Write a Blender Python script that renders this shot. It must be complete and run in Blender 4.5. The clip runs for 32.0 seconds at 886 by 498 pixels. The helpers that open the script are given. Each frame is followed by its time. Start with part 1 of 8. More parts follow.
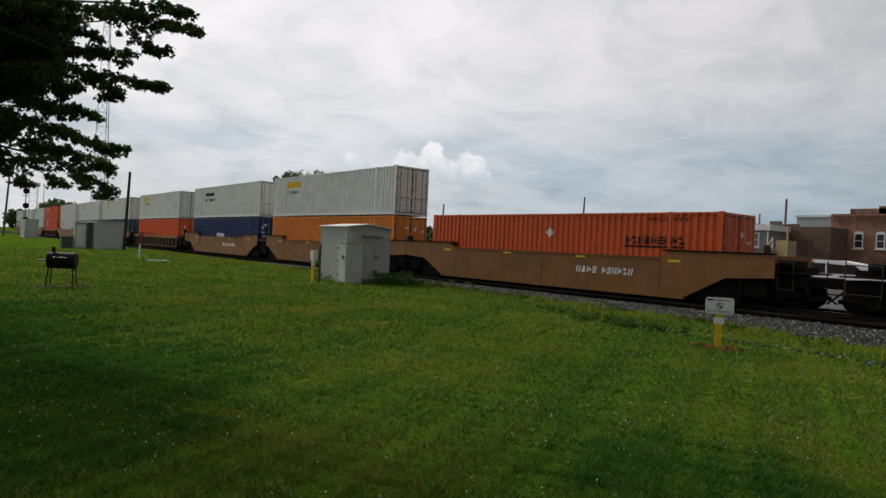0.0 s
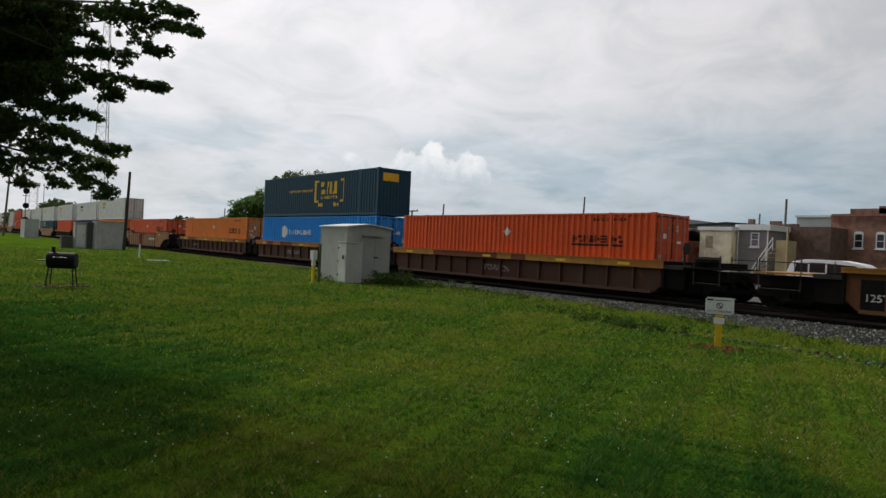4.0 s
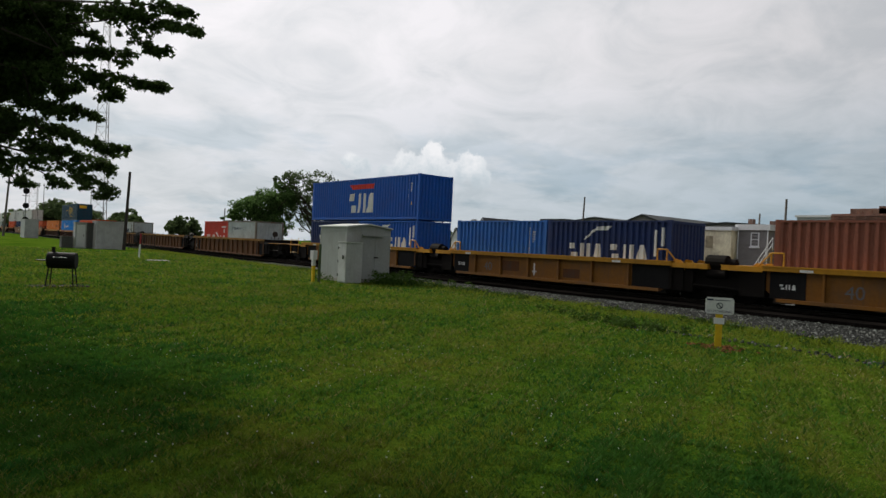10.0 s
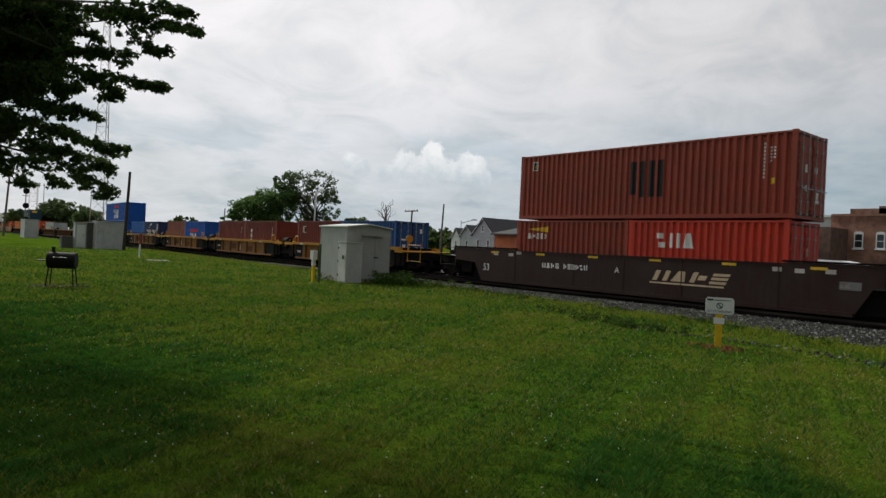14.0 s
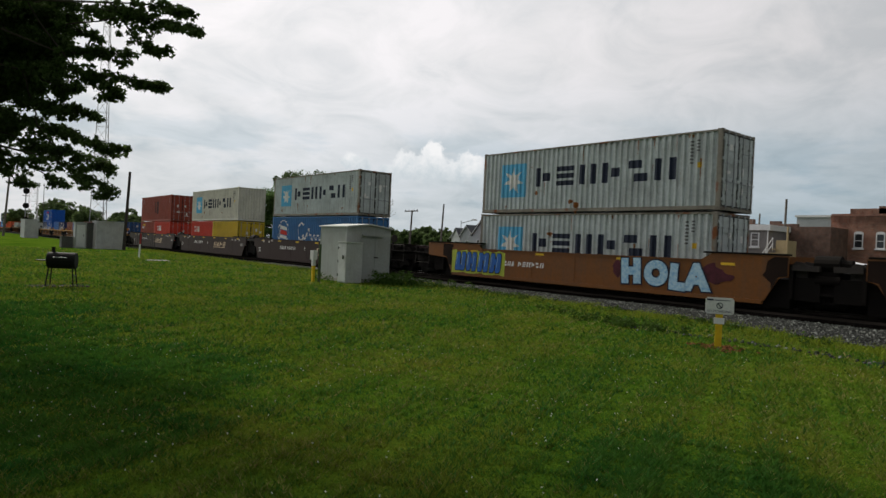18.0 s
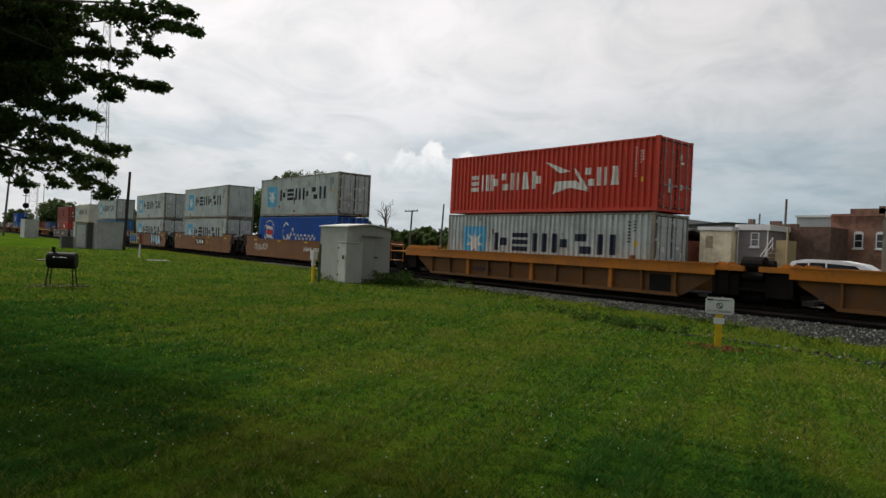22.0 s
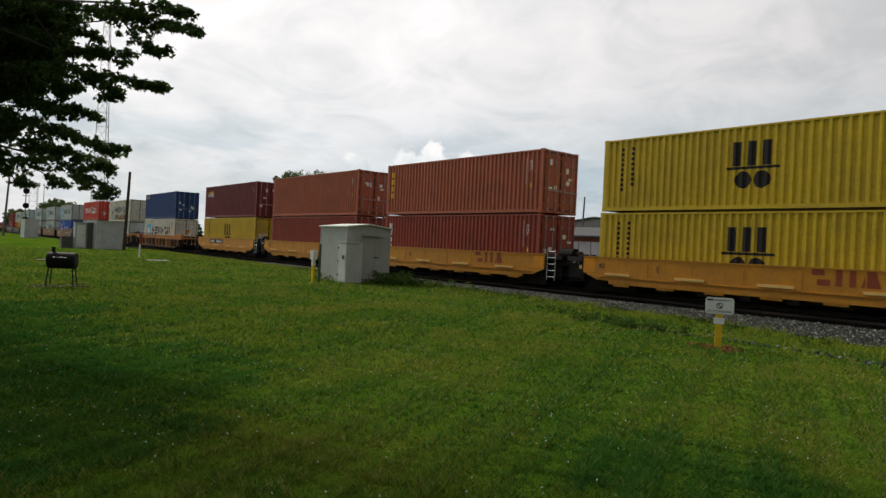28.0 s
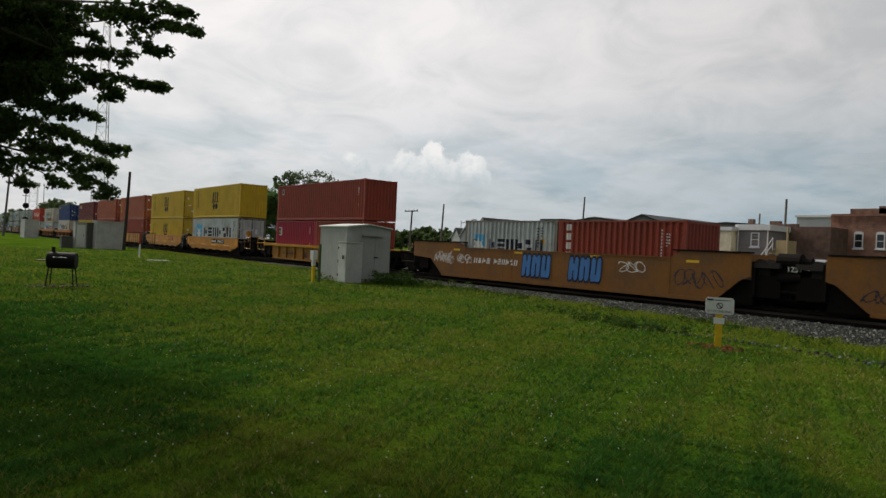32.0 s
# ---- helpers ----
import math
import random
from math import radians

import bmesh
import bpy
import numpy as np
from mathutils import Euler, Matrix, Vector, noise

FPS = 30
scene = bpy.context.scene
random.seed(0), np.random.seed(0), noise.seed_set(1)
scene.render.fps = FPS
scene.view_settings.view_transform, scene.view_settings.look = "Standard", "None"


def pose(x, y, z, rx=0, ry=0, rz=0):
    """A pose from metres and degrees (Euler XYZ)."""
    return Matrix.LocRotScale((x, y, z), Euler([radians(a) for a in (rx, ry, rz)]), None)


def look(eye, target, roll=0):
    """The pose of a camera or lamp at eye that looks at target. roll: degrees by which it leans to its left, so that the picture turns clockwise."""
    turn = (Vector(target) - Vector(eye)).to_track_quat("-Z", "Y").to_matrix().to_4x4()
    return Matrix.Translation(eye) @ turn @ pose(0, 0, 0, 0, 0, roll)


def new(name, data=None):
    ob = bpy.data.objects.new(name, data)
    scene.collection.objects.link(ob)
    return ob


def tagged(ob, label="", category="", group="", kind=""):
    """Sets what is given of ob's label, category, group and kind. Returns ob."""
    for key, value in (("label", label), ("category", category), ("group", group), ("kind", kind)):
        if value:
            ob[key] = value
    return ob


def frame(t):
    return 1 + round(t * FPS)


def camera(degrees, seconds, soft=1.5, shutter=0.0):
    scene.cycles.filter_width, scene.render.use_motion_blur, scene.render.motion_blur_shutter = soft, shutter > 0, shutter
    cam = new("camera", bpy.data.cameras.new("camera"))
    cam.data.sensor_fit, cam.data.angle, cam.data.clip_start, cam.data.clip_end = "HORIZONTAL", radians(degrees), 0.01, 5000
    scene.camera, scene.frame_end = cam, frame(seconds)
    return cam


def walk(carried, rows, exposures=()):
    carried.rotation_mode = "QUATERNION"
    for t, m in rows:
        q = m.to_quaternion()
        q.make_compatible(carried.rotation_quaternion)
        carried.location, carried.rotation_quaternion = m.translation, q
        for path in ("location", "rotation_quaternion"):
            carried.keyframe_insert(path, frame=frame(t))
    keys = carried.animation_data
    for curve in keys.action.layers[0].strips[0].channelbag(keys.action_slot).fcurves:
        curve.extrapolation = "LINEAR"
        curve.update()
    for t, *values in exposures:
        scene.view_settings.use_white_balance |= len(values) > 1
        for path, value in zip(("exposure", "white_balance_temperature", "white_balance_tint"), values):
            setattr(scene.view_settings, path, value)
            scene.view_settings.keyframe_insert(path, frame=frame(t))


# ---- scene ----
cam = camera(68.02, 32.0, soft=1.45, shutter=0.07)
EYE = (0.0, 0.0, 1.502)
YAW, PITCH = math.radians(-50.228), math.radians(-0.208)
AIM = (EYE[0] + 10 * math.sin(YAW) * math.cos(PITCH), EYE[1] + 10 * math.cos(YAW) * math.cos(PITCH), EYE[2] + 10 * math.sin(PITCH))
CAM_POSE = look(EYE, AIM, 2.633)
walk(cam, [(0.0, CAM_POSE), (32.0, CAM_POSE)],
     exposures=[(0, 0.02, 6440, 9.5), (1, -0.03, 6420, 9), (3, 0.07, 6420, 9), (6, 0.0, 6410, 8.5), (8, -0.03, 6400, 8.5), (10, 0.03, 6400, 8.5), (12, -0.06, 6400, 8.5), (14, 0.02, 6430, 8), (16.5, 0.06, 6460, 8), (19, 0.08, 6500, 8), (22, 0.1, 6520, 8), (25, 0.12, 6540, 8), (28, 0.19, 6600, 8), (30, 0.14, 6600, 8), (31, 0.08, 6600, 8), (32, 0.0, 6600, 8)])

# ---- world, sun, exposure ----
world = bpy.data.worlds.new("overcast_sky")
scene.world = world
world.use_nodes = True
SUN_ELEV, SUN_AZ = math.radians(36), math.radians(-94)   # azimuth from +y towards +x


def build_world():
    nt = world.node_tree
    nt.nodes.clear()
    N, L = nt.nodes.new, nt.links.new
    out, bg = N("ShaderNodeOutputWorld"), N("ShaderNodeBackground")
    sky = N("ShaderNodeTexSky")
    sky.sky_type, sky.sun_disc = "NISHITA", False
    sky.sun_elevation, sky.sun_rotation = SUN_ELEV, SUN_AZ
    sky.air_density, sky.dust_density = 1.0, 2.0
    tc = N("ShaderNodeTexCoord")
    sep = N("ShaderNodeSeparateXYZ")
    L(tc.outputs["Generated"], sep.inputs[0])

    def math_node(op, a, b=None, clamp=False):
        m = N("ShaderNodeMath")
        m.operation, m.use_clamp = op, clamp
        for i, v in enumerate((a, b)):
            if v is None:
                continue
            if isinstance(v, (int, float)):
                m.inputs[i].default_value = v
            else:
                L(v, m.inputs[i])
        return m.outputs[0]

    # cloud sheet: direction projected on a flat layer
    zc = math_node("ADD", math_node("MAXIMUM", sep.outputs[2], 0.0), 0.22)
    comb = N("ShaderNodeCombineXYZ")
    L(math_node("DIVIDE", sep.outputs[0], zc), comb.inputs[0])
    L(math_node("DIVIDE", sep.outputs[1], zc), comb.inputs[1])

    def cloud(scale, detail, rough, dist, off):
        mp = N("ShaderNodeMapping")
        mp.inputs["Location"].default_value = off
        mp.inputs["Rotation"].default_value = (0, 0, 0.65)
        mp.inputs["Scale"].default_value = (1.0, 1.0, 1.0)
        L(comb.outputs[0], mp.inputs["Vector"])
        n = N("ShaderNodeTexNoise")
        n.inputs["Scale"].default_value, n.inputs["Detail"].default_value = scale, detail
        n.inputs["Roughness"].default_value, n.inputs["Distortion"].default_value = rough, dist
        L(mp.outputs[0], n.inputs["Vector"])
        return n.outputs["Fac"]

    big, fine = cloud(0.55, 4, 0.5, 0.2, (3.1, 1.7, 0)), cloud(3.4, 9, 0.58, 0.6, (0.4, 5.2, 0))
    mixv = math_node("ADD", math_node("MULTIPLY", big, 0.45), math_node("MULTIPLY", fine, 0.55))
    ramp = N("ShaderNodeValToRGB")
    el = ramp.color_ramp.elements
    el[0].position, el[0].color = 0.37, (0.765, 0.77, 0.795, 1)
    el[1].position, el[1].color = 0.57, (1.02, 0.975, 0.995, 1)
    e = el.new(0.48)
    e.color = (0.925, 0.90, 0.915, 1)
    L(mixv, ramp.inputs[0])
    # brighter veil round the hidden sun
    dot = N("ShaderNodeVectorMath")
    dot.operation = "DOT_PRODUCT"
    L(tc.outputs["Generated"], dot.inputs[0])
    dot.inputs[1].default_value = (math.sin(SUN_AZ) * math.cos(SUN_ELEV), math.cos(SUN_AZ) * math.cos(SUN_ELEV), math.sin(SUN_ELEV))
    glow = math_node("POWER", math_node("MAXIMUM", dot.outputs["Value"], 0.0), 3.5)
    away = math_node("MULTIPLY", math_node("MINIMUM", math_node("SUBTRACT", dot.outputs["Value"], 0.75), 0.0), 0.50)
    low = N("ShaderNodeMapRange")      # thicker, greyer cloud towards the horizon
    low.interpolation_type = "SMOOTHSTEP"
    low.inputs["From Min"].default_value, low.inputs["From Max"].default_value = 0.05, 0.30
    low.inputs["To Min"].default_value, low.inputs["To Max"].default_value = 0.80, 1.0
    L(sep.outputs[2], low.inputs["Value"])
    gain = math_node("MULTIPLY", math_node("ADD", math_node("ADD", math_node("MULTIPLY", glow, 0.12), 0.95), away), low.outputs[0])
    cl = N("ShaderNodeVectorMath")
    cl.operation = "SCALE"
    tint = N("ShaderNodeMixRGB")
    tint.blend_type = "MULTIPLY"
    tint.inputs[2].default_value = (0.80, 0.97, 1.06, 1)
    far_side = math_node("SUBTRACT", 1.35, math_node("MULTIPLY", dot.outputs["Value"], 1.25), True)
    L(math_node("MULTIPLY", math_node("MULTIPLY", math_node("SUBTRACT", 1.0, low.outputs[0]), 5.0, True), far_side), tint.inputs[0])
    L(ramp.outputs[0], tint.inputs[1])
    # long blue-grey bars of cloud low in the sky
    mpb = N("ShaderNodeMapping")
    mpb.inputs["Scale"].default_value = (2.6, 2.6, 10.0)
    L(tc.outputs["Generated"], mpb.inputs["Vector"])
    nb = N("ShaderNodeTexNoise")
    nb.inputs["Scale"].default_value, nb.inputs["Detail"].default_value, nb.inputs["Roughness"].default_value = 1.7, 7, 0.58
    L(mpb.outputs[0], nb.inputs["Vector"])
    rb = N("ShaderNodeMapRange")
    rb.interpolation_type = "SMOOTHSTEP"
    rb.inputs["From Min"].default_value, rb.inputs["From Max"].default_value = 0.47, 0.62
    L(nb.outputs["Fac"], rb.inputs["Value"])
    hb = N("ShaderNodeMapRange")
    hb.interpolation_type = "SMOOTHSTEP"
    hb.inputs["From Min"].default_value, hb.inputs["From Max"].default_value = 0.26, 0.07
    L(sep.outputs[2], hb.inputs["Value"])
    bars = N("ShaderNodeMixRGB")
    bars.blend_type = "MULTIPLY"
    bars.inputs[2].default_value = (0.66, 0.77, 0.83, 1)
    L(math_node("MULTIPLY", math_node("MULTIPLY", rb.outputs[0], hb.outputs[0]), 0.75), bars.inputs[0])
    L(tint.outputs[0], bars.inputs[1])
    L(bars.outputs[0], cl.inputs[0])
    L(gain, cl.inputs["Scale"])
    cl10 = N("ShaderNodeVectorMath")
    cl10.operation = "SCALE"
    L(cl.outputs[0], cl10.inputs[0])
    cl10.inputs["Scale"].default_value = 9.0
    mix = N("ShaderNodeMixRGB")
    mix.inputs[0].default_value = 0.96
    L(sky.outputs[0], mix.inputs[1])

    # a heap of cumulus low over the track
    mid = Vector((-0.775, 0.618, 0.132)).normalized()
    right = Vector((0.618, 0.775, -0.03)).normalized()
    rise = right.cross(mid)

    def along(v):
        d = N("ShaderNodeVectorMath")
        d.operation = "DOT_PRODUCT"
        L(tc.outputs["Generated"], d.inputs[0])
        d.inputs[1].default_value = v
        return d.outputs["Value"]

    a, b, ahead = along(right), along(rise), along(mid)
    nz = N("ShaderNodeTexNoise")
    nz.inputs["Scale"].default_value, nz.inputs["Detail"].default_value, nz.inputs["Roughness"].default_value = 55.0, 7, 0.62
    L(tc.outputs["Generated"], nz.inputs["Vector"])
    best = None
    for ca, cb, r in ((-0.004, 0.006, 0.019), (0.054, -0.008, 0.022), (-0.006, -0.019, 0.031), (-0.047, -0.014, 0.022), (-0.066, -0.029, 0.019), (0.028, -0.022, 0.024), (0.072, -0.026, 0.016), (-0.127, -0.012, 0.013), (-0.110, -0.022, 0.014)):
        d2 = math_node("ADD", math_node("POWER", math_node("ABSOLUTE", math_node("SUBTRACT", a, ca)), 2.0), math_node("POWER", math_node("ABSOLUTE", math_node("SUBTRACT", b, cb)), 2.0))
        d1 = math_node("DIVIDE", math_node("SQRT", d2), r)
        best = d1 if best is None else math_node("MINIMUM", best, d1)
    edge = math_node("ADD", best, math_node("MULTIPLY", math_node("SUBTRACT", nz.outputs["Fac"], 0.5), 1.7))
    mr = N("ShaderNodeMapRange")
    mr.interpolation_type = "SMOOTHSTEP"
    mr.inputs["From Min"].default_value, mr.inputs["From Max"].default_value = 1.15, 0.75
    L(edge, mr.inputs["Value"])
    foot = N("ShaderNodeMapRange")      # the heap's foot dissolves in haze
    foot.interpolation_type = "SMOOTHSTEP"
    foot.inputs["From Min"].default_value, foot.inputs["From Max"].default_value = -0.052, -0.012
    L(b, foot.inputs["Value"])
    mask = math_node("MULTIPLY", math_node("MULTIPLY", math_node("MULTIPLY", mr.outputs[0], foot.outputs[0]), math_node("GREATER_THAN", ahead, 0.0)), 1.0)
    lit = N("ShaderNodeMapRange")
    lit.inputs["From Min"].default_value, lit.inputs["From Max"].default_value = -0.042, 0.014
    L(math_node("ADD", b, math_node("MULTIPLY", math_node("SUBTRACT", nz.outputs["Fac"], 0.5), 0.08)), lit.inputs["Value"])
    shade = N("ShaderNodeMixRGB")
    shade.inputs[1].default_value, shade.inputs[2].default_value = (4.9, 5.6, 6.1, 1), (8.9, 8.75, 8.85, 1)
    L(lit.outputs[0], shade.inputs[0])
    heap = N("ShaderNodeMixRGB")
    L(mask, heap.inputs[0])
    L(cl10.outputs[0], heap.inputs[1])
    L(shade.outputs[0], heap.inputs[2])
    L(heap.outputs[0], mix.inputs[2])
    L(mix.outputs[0], bg.inputs[0])
    bg.inputs[1].default_value = 0.1
    L(bg.outputs[0], out.inputs[0])


build_world()
sun_data = bpy.data.lights.new("sun", "SUN")
sun_data.energy, sun_data.angle, sun_data.color = 3.75, math.radians(8), (1.0, 0.93, 0.80)
sun = new("sun", sun_data)
SUN_DIR = Vector((math.sin(SUN_AZ) * math.cos(SUN_ELEV), math.cos(SUN_AZ) * math.cos(SUN_ELEV), math.sin(SUN_ELEV)))
sun.matrix_world = look(SUN_DIR * 100, (0, 0, 0))

# ---- materials ----
MATS = {}


def nodes_of(name):
    m = bpy.data.materials.new(name)
    m.use_nodes = True
    nt = m.node_tree
    return m, nt, nt.nodes["Principled BSDF"]


def surf(name, color, rough=0.6, metal=0.0, dirt=0.3, dirt_color=(0.06, 0.05, 0.04), scale=1.2, fine=18.0, bump=0.15, rust=0.0, streak=True, vary=0.08, spec=0.2):
    """Painted or raw surface: two scales of wear, optional rust spots and vertical streaks, fine bump."""
    if name in MATS:
        return MATS[name]
    m, nt, b = nodes_of(name)
    N, L = nt.nodes.new, nt.links.new
    tc, oi = N("ShaderNodeTexCoord"), N("ShaderNodeObjectInfo")
    add = N("ShaderNodeVectorMath")
    add.operation = "ADD"
    mul = N("ShaderNodeVectorMath")
    mul.operation = "SCALE"
    mul.inputs[0].default_value = (37.0, 17.0, 5.0)
    L(oi.outputs["Random"], mul.inputs["Scale"])
    L(tc.outputs["Object"], add.inputs[0])
    L(mul.outputs[0], add.inputs[1])

    def noise_node(s, det, stretch=(1, 1, 1)):
        mp = N("ShaderNodeMapping")
        mp.inputs["Scale"].default_value = stretch
        L(add.outputs[0], mp.inputs["Vector"])
        n = N("ShaderNodeTexNoise")
        n.inputs["Scale"].default_value, n.inputs["Detail"].default_value, n.inputs["Roughness"].default_value = s, det, 0.62
        L(mp.outputs[0], n.inputs["Vector"])
        return n.outputs["Fac"]

    def ramp(v, a, b2):
        r = N("ShaderNodeMapRange")
        r.inputs["From Min"].default_value, r.inputs["From Max"].default_value = a, b2
        r.clamp = True
        L(v, r.inputs["Value"])
        return r.outputs[0]

    def mixc(fac, a, c):
        x = N("ShaderNodeMixRGB")
        for i, v in ((0, fac), (1, a), (2, c)):
            if isinstance(v, (int, float)):
                x.inputs[i].default_value = v
            elif isinstance(v, tuple):
                x.inputs[i].default_value = (*v, 1)
            else:
                L(v, x.inputs[i])
        return x.outputs[0]

    def times(v, k):
        x = N("ShaderNodeMath")
        x.operation = "MULTIPLY"
        L(v, x.inputs[0])
        x.inputs[1].default_value = k
        return x.outputs[0]

    big, small = noise_node(scale, 5), noise_node(fine, 4)
    lo, hi = tuple(c * (1 - vary * 1.6) for c in color), tuple(min(1, c * (1 + vary)) for c in color)
    col = mixc(ramp(small, 0.3, 0.7), lo, hi)
    col = mixc(times(ramp(big, 0.42, 0.75), dirt), col, dirt_color)
    if streak:
        st = noise_node(2.2, 6, (3.5, 3.5, 0.22))
        col = mixc(times(ramp(st, 0.5, 0.78), dirt * 0.8), col, dirt_color)
    if rust:
        rs = noise_node(scale * 1.7, 9, (1, 1, 0.6))
        lim = 0.74 - 0.22 * rust
        col = mixc(ramp(rs, lim, lim + 0.05), col, (0.16, 0.055, 0.018))
    L(col, b.inputs["Base Color"])
    b.inputs["Metallic"].default_value = metal
    b.inputs["Specular IOR Level"].default_value = spec
    rr = N("ShaderNodeMapRange")
    rr.inputs["To Min"].default_value, rr.inputs["To Max"].default_value = max(0.05, rough - 0.12), min(1, rough + 0.15)
    L(big, rr.inputs["Value"])
    L(rr.outputs[0], b.inputs["Roughness"])
    if bump:
        bp = N("ShaderNodeBump")
        bp.inputs["Strength"].default_value, bp.inputs["Distance"].default_value = bump, 0.01
        L(small, bp.inputs["Height"])
        L(bp.outputs[0], b.inputs["Normal"])
    MATS[name] = m
    return m


def paint(name, color, dirt=0.25, rust=0.1, rough=0.5):
    return surf("paint_" + name, color, rough=rough, dirt=dirt, rust=rust, bump=0.06, scale=0.9, fine=9)


def leaf_material(name, color, back=0.35, vary=0.45, second=None, scale=0.45):
    """Leaf or blade: varies by island, and between two colours in patches over the ground if a second is given."""
    if name in MATS:
        return MATS[name]
    m, nt, b = nodes_of(name)
    N, L = nt.nodes.new, nt.links.new
    geo, r = N("ShaderNodeNewGeometry"), N("ShaderNodeMixRGB")
    r.blend_type = "MULTIPLY"
    r.inputs[0].default_value = 1.0
    r.inputs[1].default_value = (*color, 1)
    if second:
        tc, nz, rp, mx = N("ShaderNodeTexCoord"), N("ShaderNodeTexNoise"), N("ShaderNodeMapRange"), N("ShaderNodeMixRGB")
        nz.inputs["Scale"].default_value, nz.inputs["Detail"].default_value, nz.inputs["Roughness"].default_value = scale, 5, 0.65
        L(tc.outputs["Object"], nz.inputs["Vector"])
        rp.inputs["From Min"].default_value, rp.inputs["From Max"].default_value = 0.40, 0.61
        L(nz.outputs["Fac"], rp.inputs["Value"])
        L(rp.outputs[0], mx.inputs[0])
        mx.inputs[1].default_value, mx.inputs[2].default_value = (*color, 1), (*second, 1)
        L(mx.outputs[0], r.inputs[1])
    vr = N("ShaderNodeMapRange")
    vr.inputs["To Min"].default_value, vr.inputs["To Max"].default_value = 1 - vary, 1 + vary
    L(geo.outputs["Random Per Island"], vr.inputs["Value"])
    L(vr.outputs[0], r.inputs[2])
    L(r.outputs[0], b.inputs["Base Color"])
    b.inputs["Roughness"].default_value, b.inputs["Specular IOR Level"].default_value = 0.7, 0.06
    tr, ms = N("ShaderNodeBsdfTranslucent"), N("ShaderNodeMixShader")
    L(r.outputs[0], tr.inputs[0])
    ms.inputs[0].default_value = back
    L(b.outputs[0], ms.inputs[1])
    L(tr.outputs[0], ms.inputs[2])
    L(ms.outputs[0], nt.nodes["Material Output"].inputs[0])
    MATS[name] = m
    return m


def ground_material(name, stops, scales=(0.25, 3.0, 40.0), bump=0.5, rough=0.9):
    """Three scales of noise added, through a colour ramp of (position, colour)."""
    m, nt, b = nodes_of(name)
    N, L = nt.nodes.new, nt.links.new
    tc = N("ShaderNodeTexCoord")
    tot = None
    for s, w in zip(scales, (0.42, 0.30, 0.28)):
        n = N("ShaderNodeTexNoise")
        n.inputs["Scale"].default_value, n.inputs["Detail"].default_value = s, 5
        L(tc.outputs["Object"], n.inputs["Vector"])
        mu = N("ShaderNodeMath")
        mu.operation = "MULTIPLY_ADD"
        L(n.outputs["Fac"], mu.inputs[0])
        mu.inputs[1].default_value = w
        if tot is None:
            mu.inputs[2].default_value = 0
        else:
            L(tot, mu.inputs[2])
        tot = mu.outputs[0]
    rp = N("ShaderNodeValToRGB")
    el = rp.color_ramp.elements
    el[0].position, el[0].color = stops[0][0], (*stops[0][1], 1)
    el[1].position, el[1].color = stops[-1][0], (*stops[-1][1], 1)
    for p, c in stops[1:-1]:
        el.new(p).color = (*c, 1)
    L(tot, rp.inputs[0])
    L(rp.outputs[0], b.inputs["Base Color"])
    b.inputs["Roughness"].default_value, b.inputs["Specular IOR Level"].default_value = rough, 0.0
    bp = N("ShaderNodeBump")
    bp.inputs["Strength"].default_value, bp.inputs["Distance"].default_value = bump, 0.03
    L(tot, bp.inputs["Height"])
    L(bp.outputs[0], b.inputs["Normal"])
    return m


# ---- mesh helpers ----
def bx(bm, x0, x1, y0, y1, z0, z1):
    v = [bm.verts.new(p) for p in ((x0, y0, z0), (x1, y0, z0), (x1, y1, z0), (x0, y1, z0), (x0, y0, z1), (x1, y0, z1), (x1, y1, z1), (x0, y1, z1))]
    for f in ((0, 3, 2, 1), (4, 5, 6, 7), (0, 1, 5, 4), (1, 2, 6, 5), (2, 3, 7, 6), (3, 0, 4, 7)):
        bm.faces.new([v[i] for i in f])
    return bm


def tube(bm, p, q, r0, r1=None, n=8, caps=True):
    r1 = r0 if r1 is None else r1
    p, q = Vector(p), Vector(q)
    d = (q - p).normalized()
    a = d.orthogonal().normalized()
    c = d.cross(a)
    ring = []
    for o, r in ((p, r0), (q, r1)):
        ring.append([bm.verts.new(o + (a * math.cos(2 * math.pi * i / n) + c * math.sin(2 * math.pi * i / n)) * r) for i in range(n)])
    for i in range(n):
        j = (i + 1) % n
        bm.faces.new((ring[0][i], ring[0][j], ring[1][j], ring[1][i]))
    if caps:
        bm.faces.new(ring[0][::-1])
        bm.faces.new(ring[1])
    return bm


def prism(bm, pts, y0, y1):
    """An outline of (x, z) drawn out from y0 to y1."""
    a = [bm.verts.new((x, y0, z)) for x, z in pts]
    b = [bm.verts.new((x, y1, z)) for x, z in pts]
    n = len(pts)
    bm.faces.new(a)
    bm.faces.new(b[::-1])
    for i in range(n):
        j = (i + 1) % n
        bm.faces.new((a[j], a[i], b[i], b[j]))
    return bm


def mesh_of(name, bm, mat, smooth=False, fix=True):
    if fix:
        bmesh.ops.recalc_face_normals(bm, faces=bm.faces)
    me = bpy.data.meshes.new(name)
    bm.to_mesh(me)
    bm.free()
    for mm in (mat if isinstance(mat, (list, tuple)) else [mat]):
        me.materials.append(mm)
    if smooth:
        me.shade_smooth()
    return me


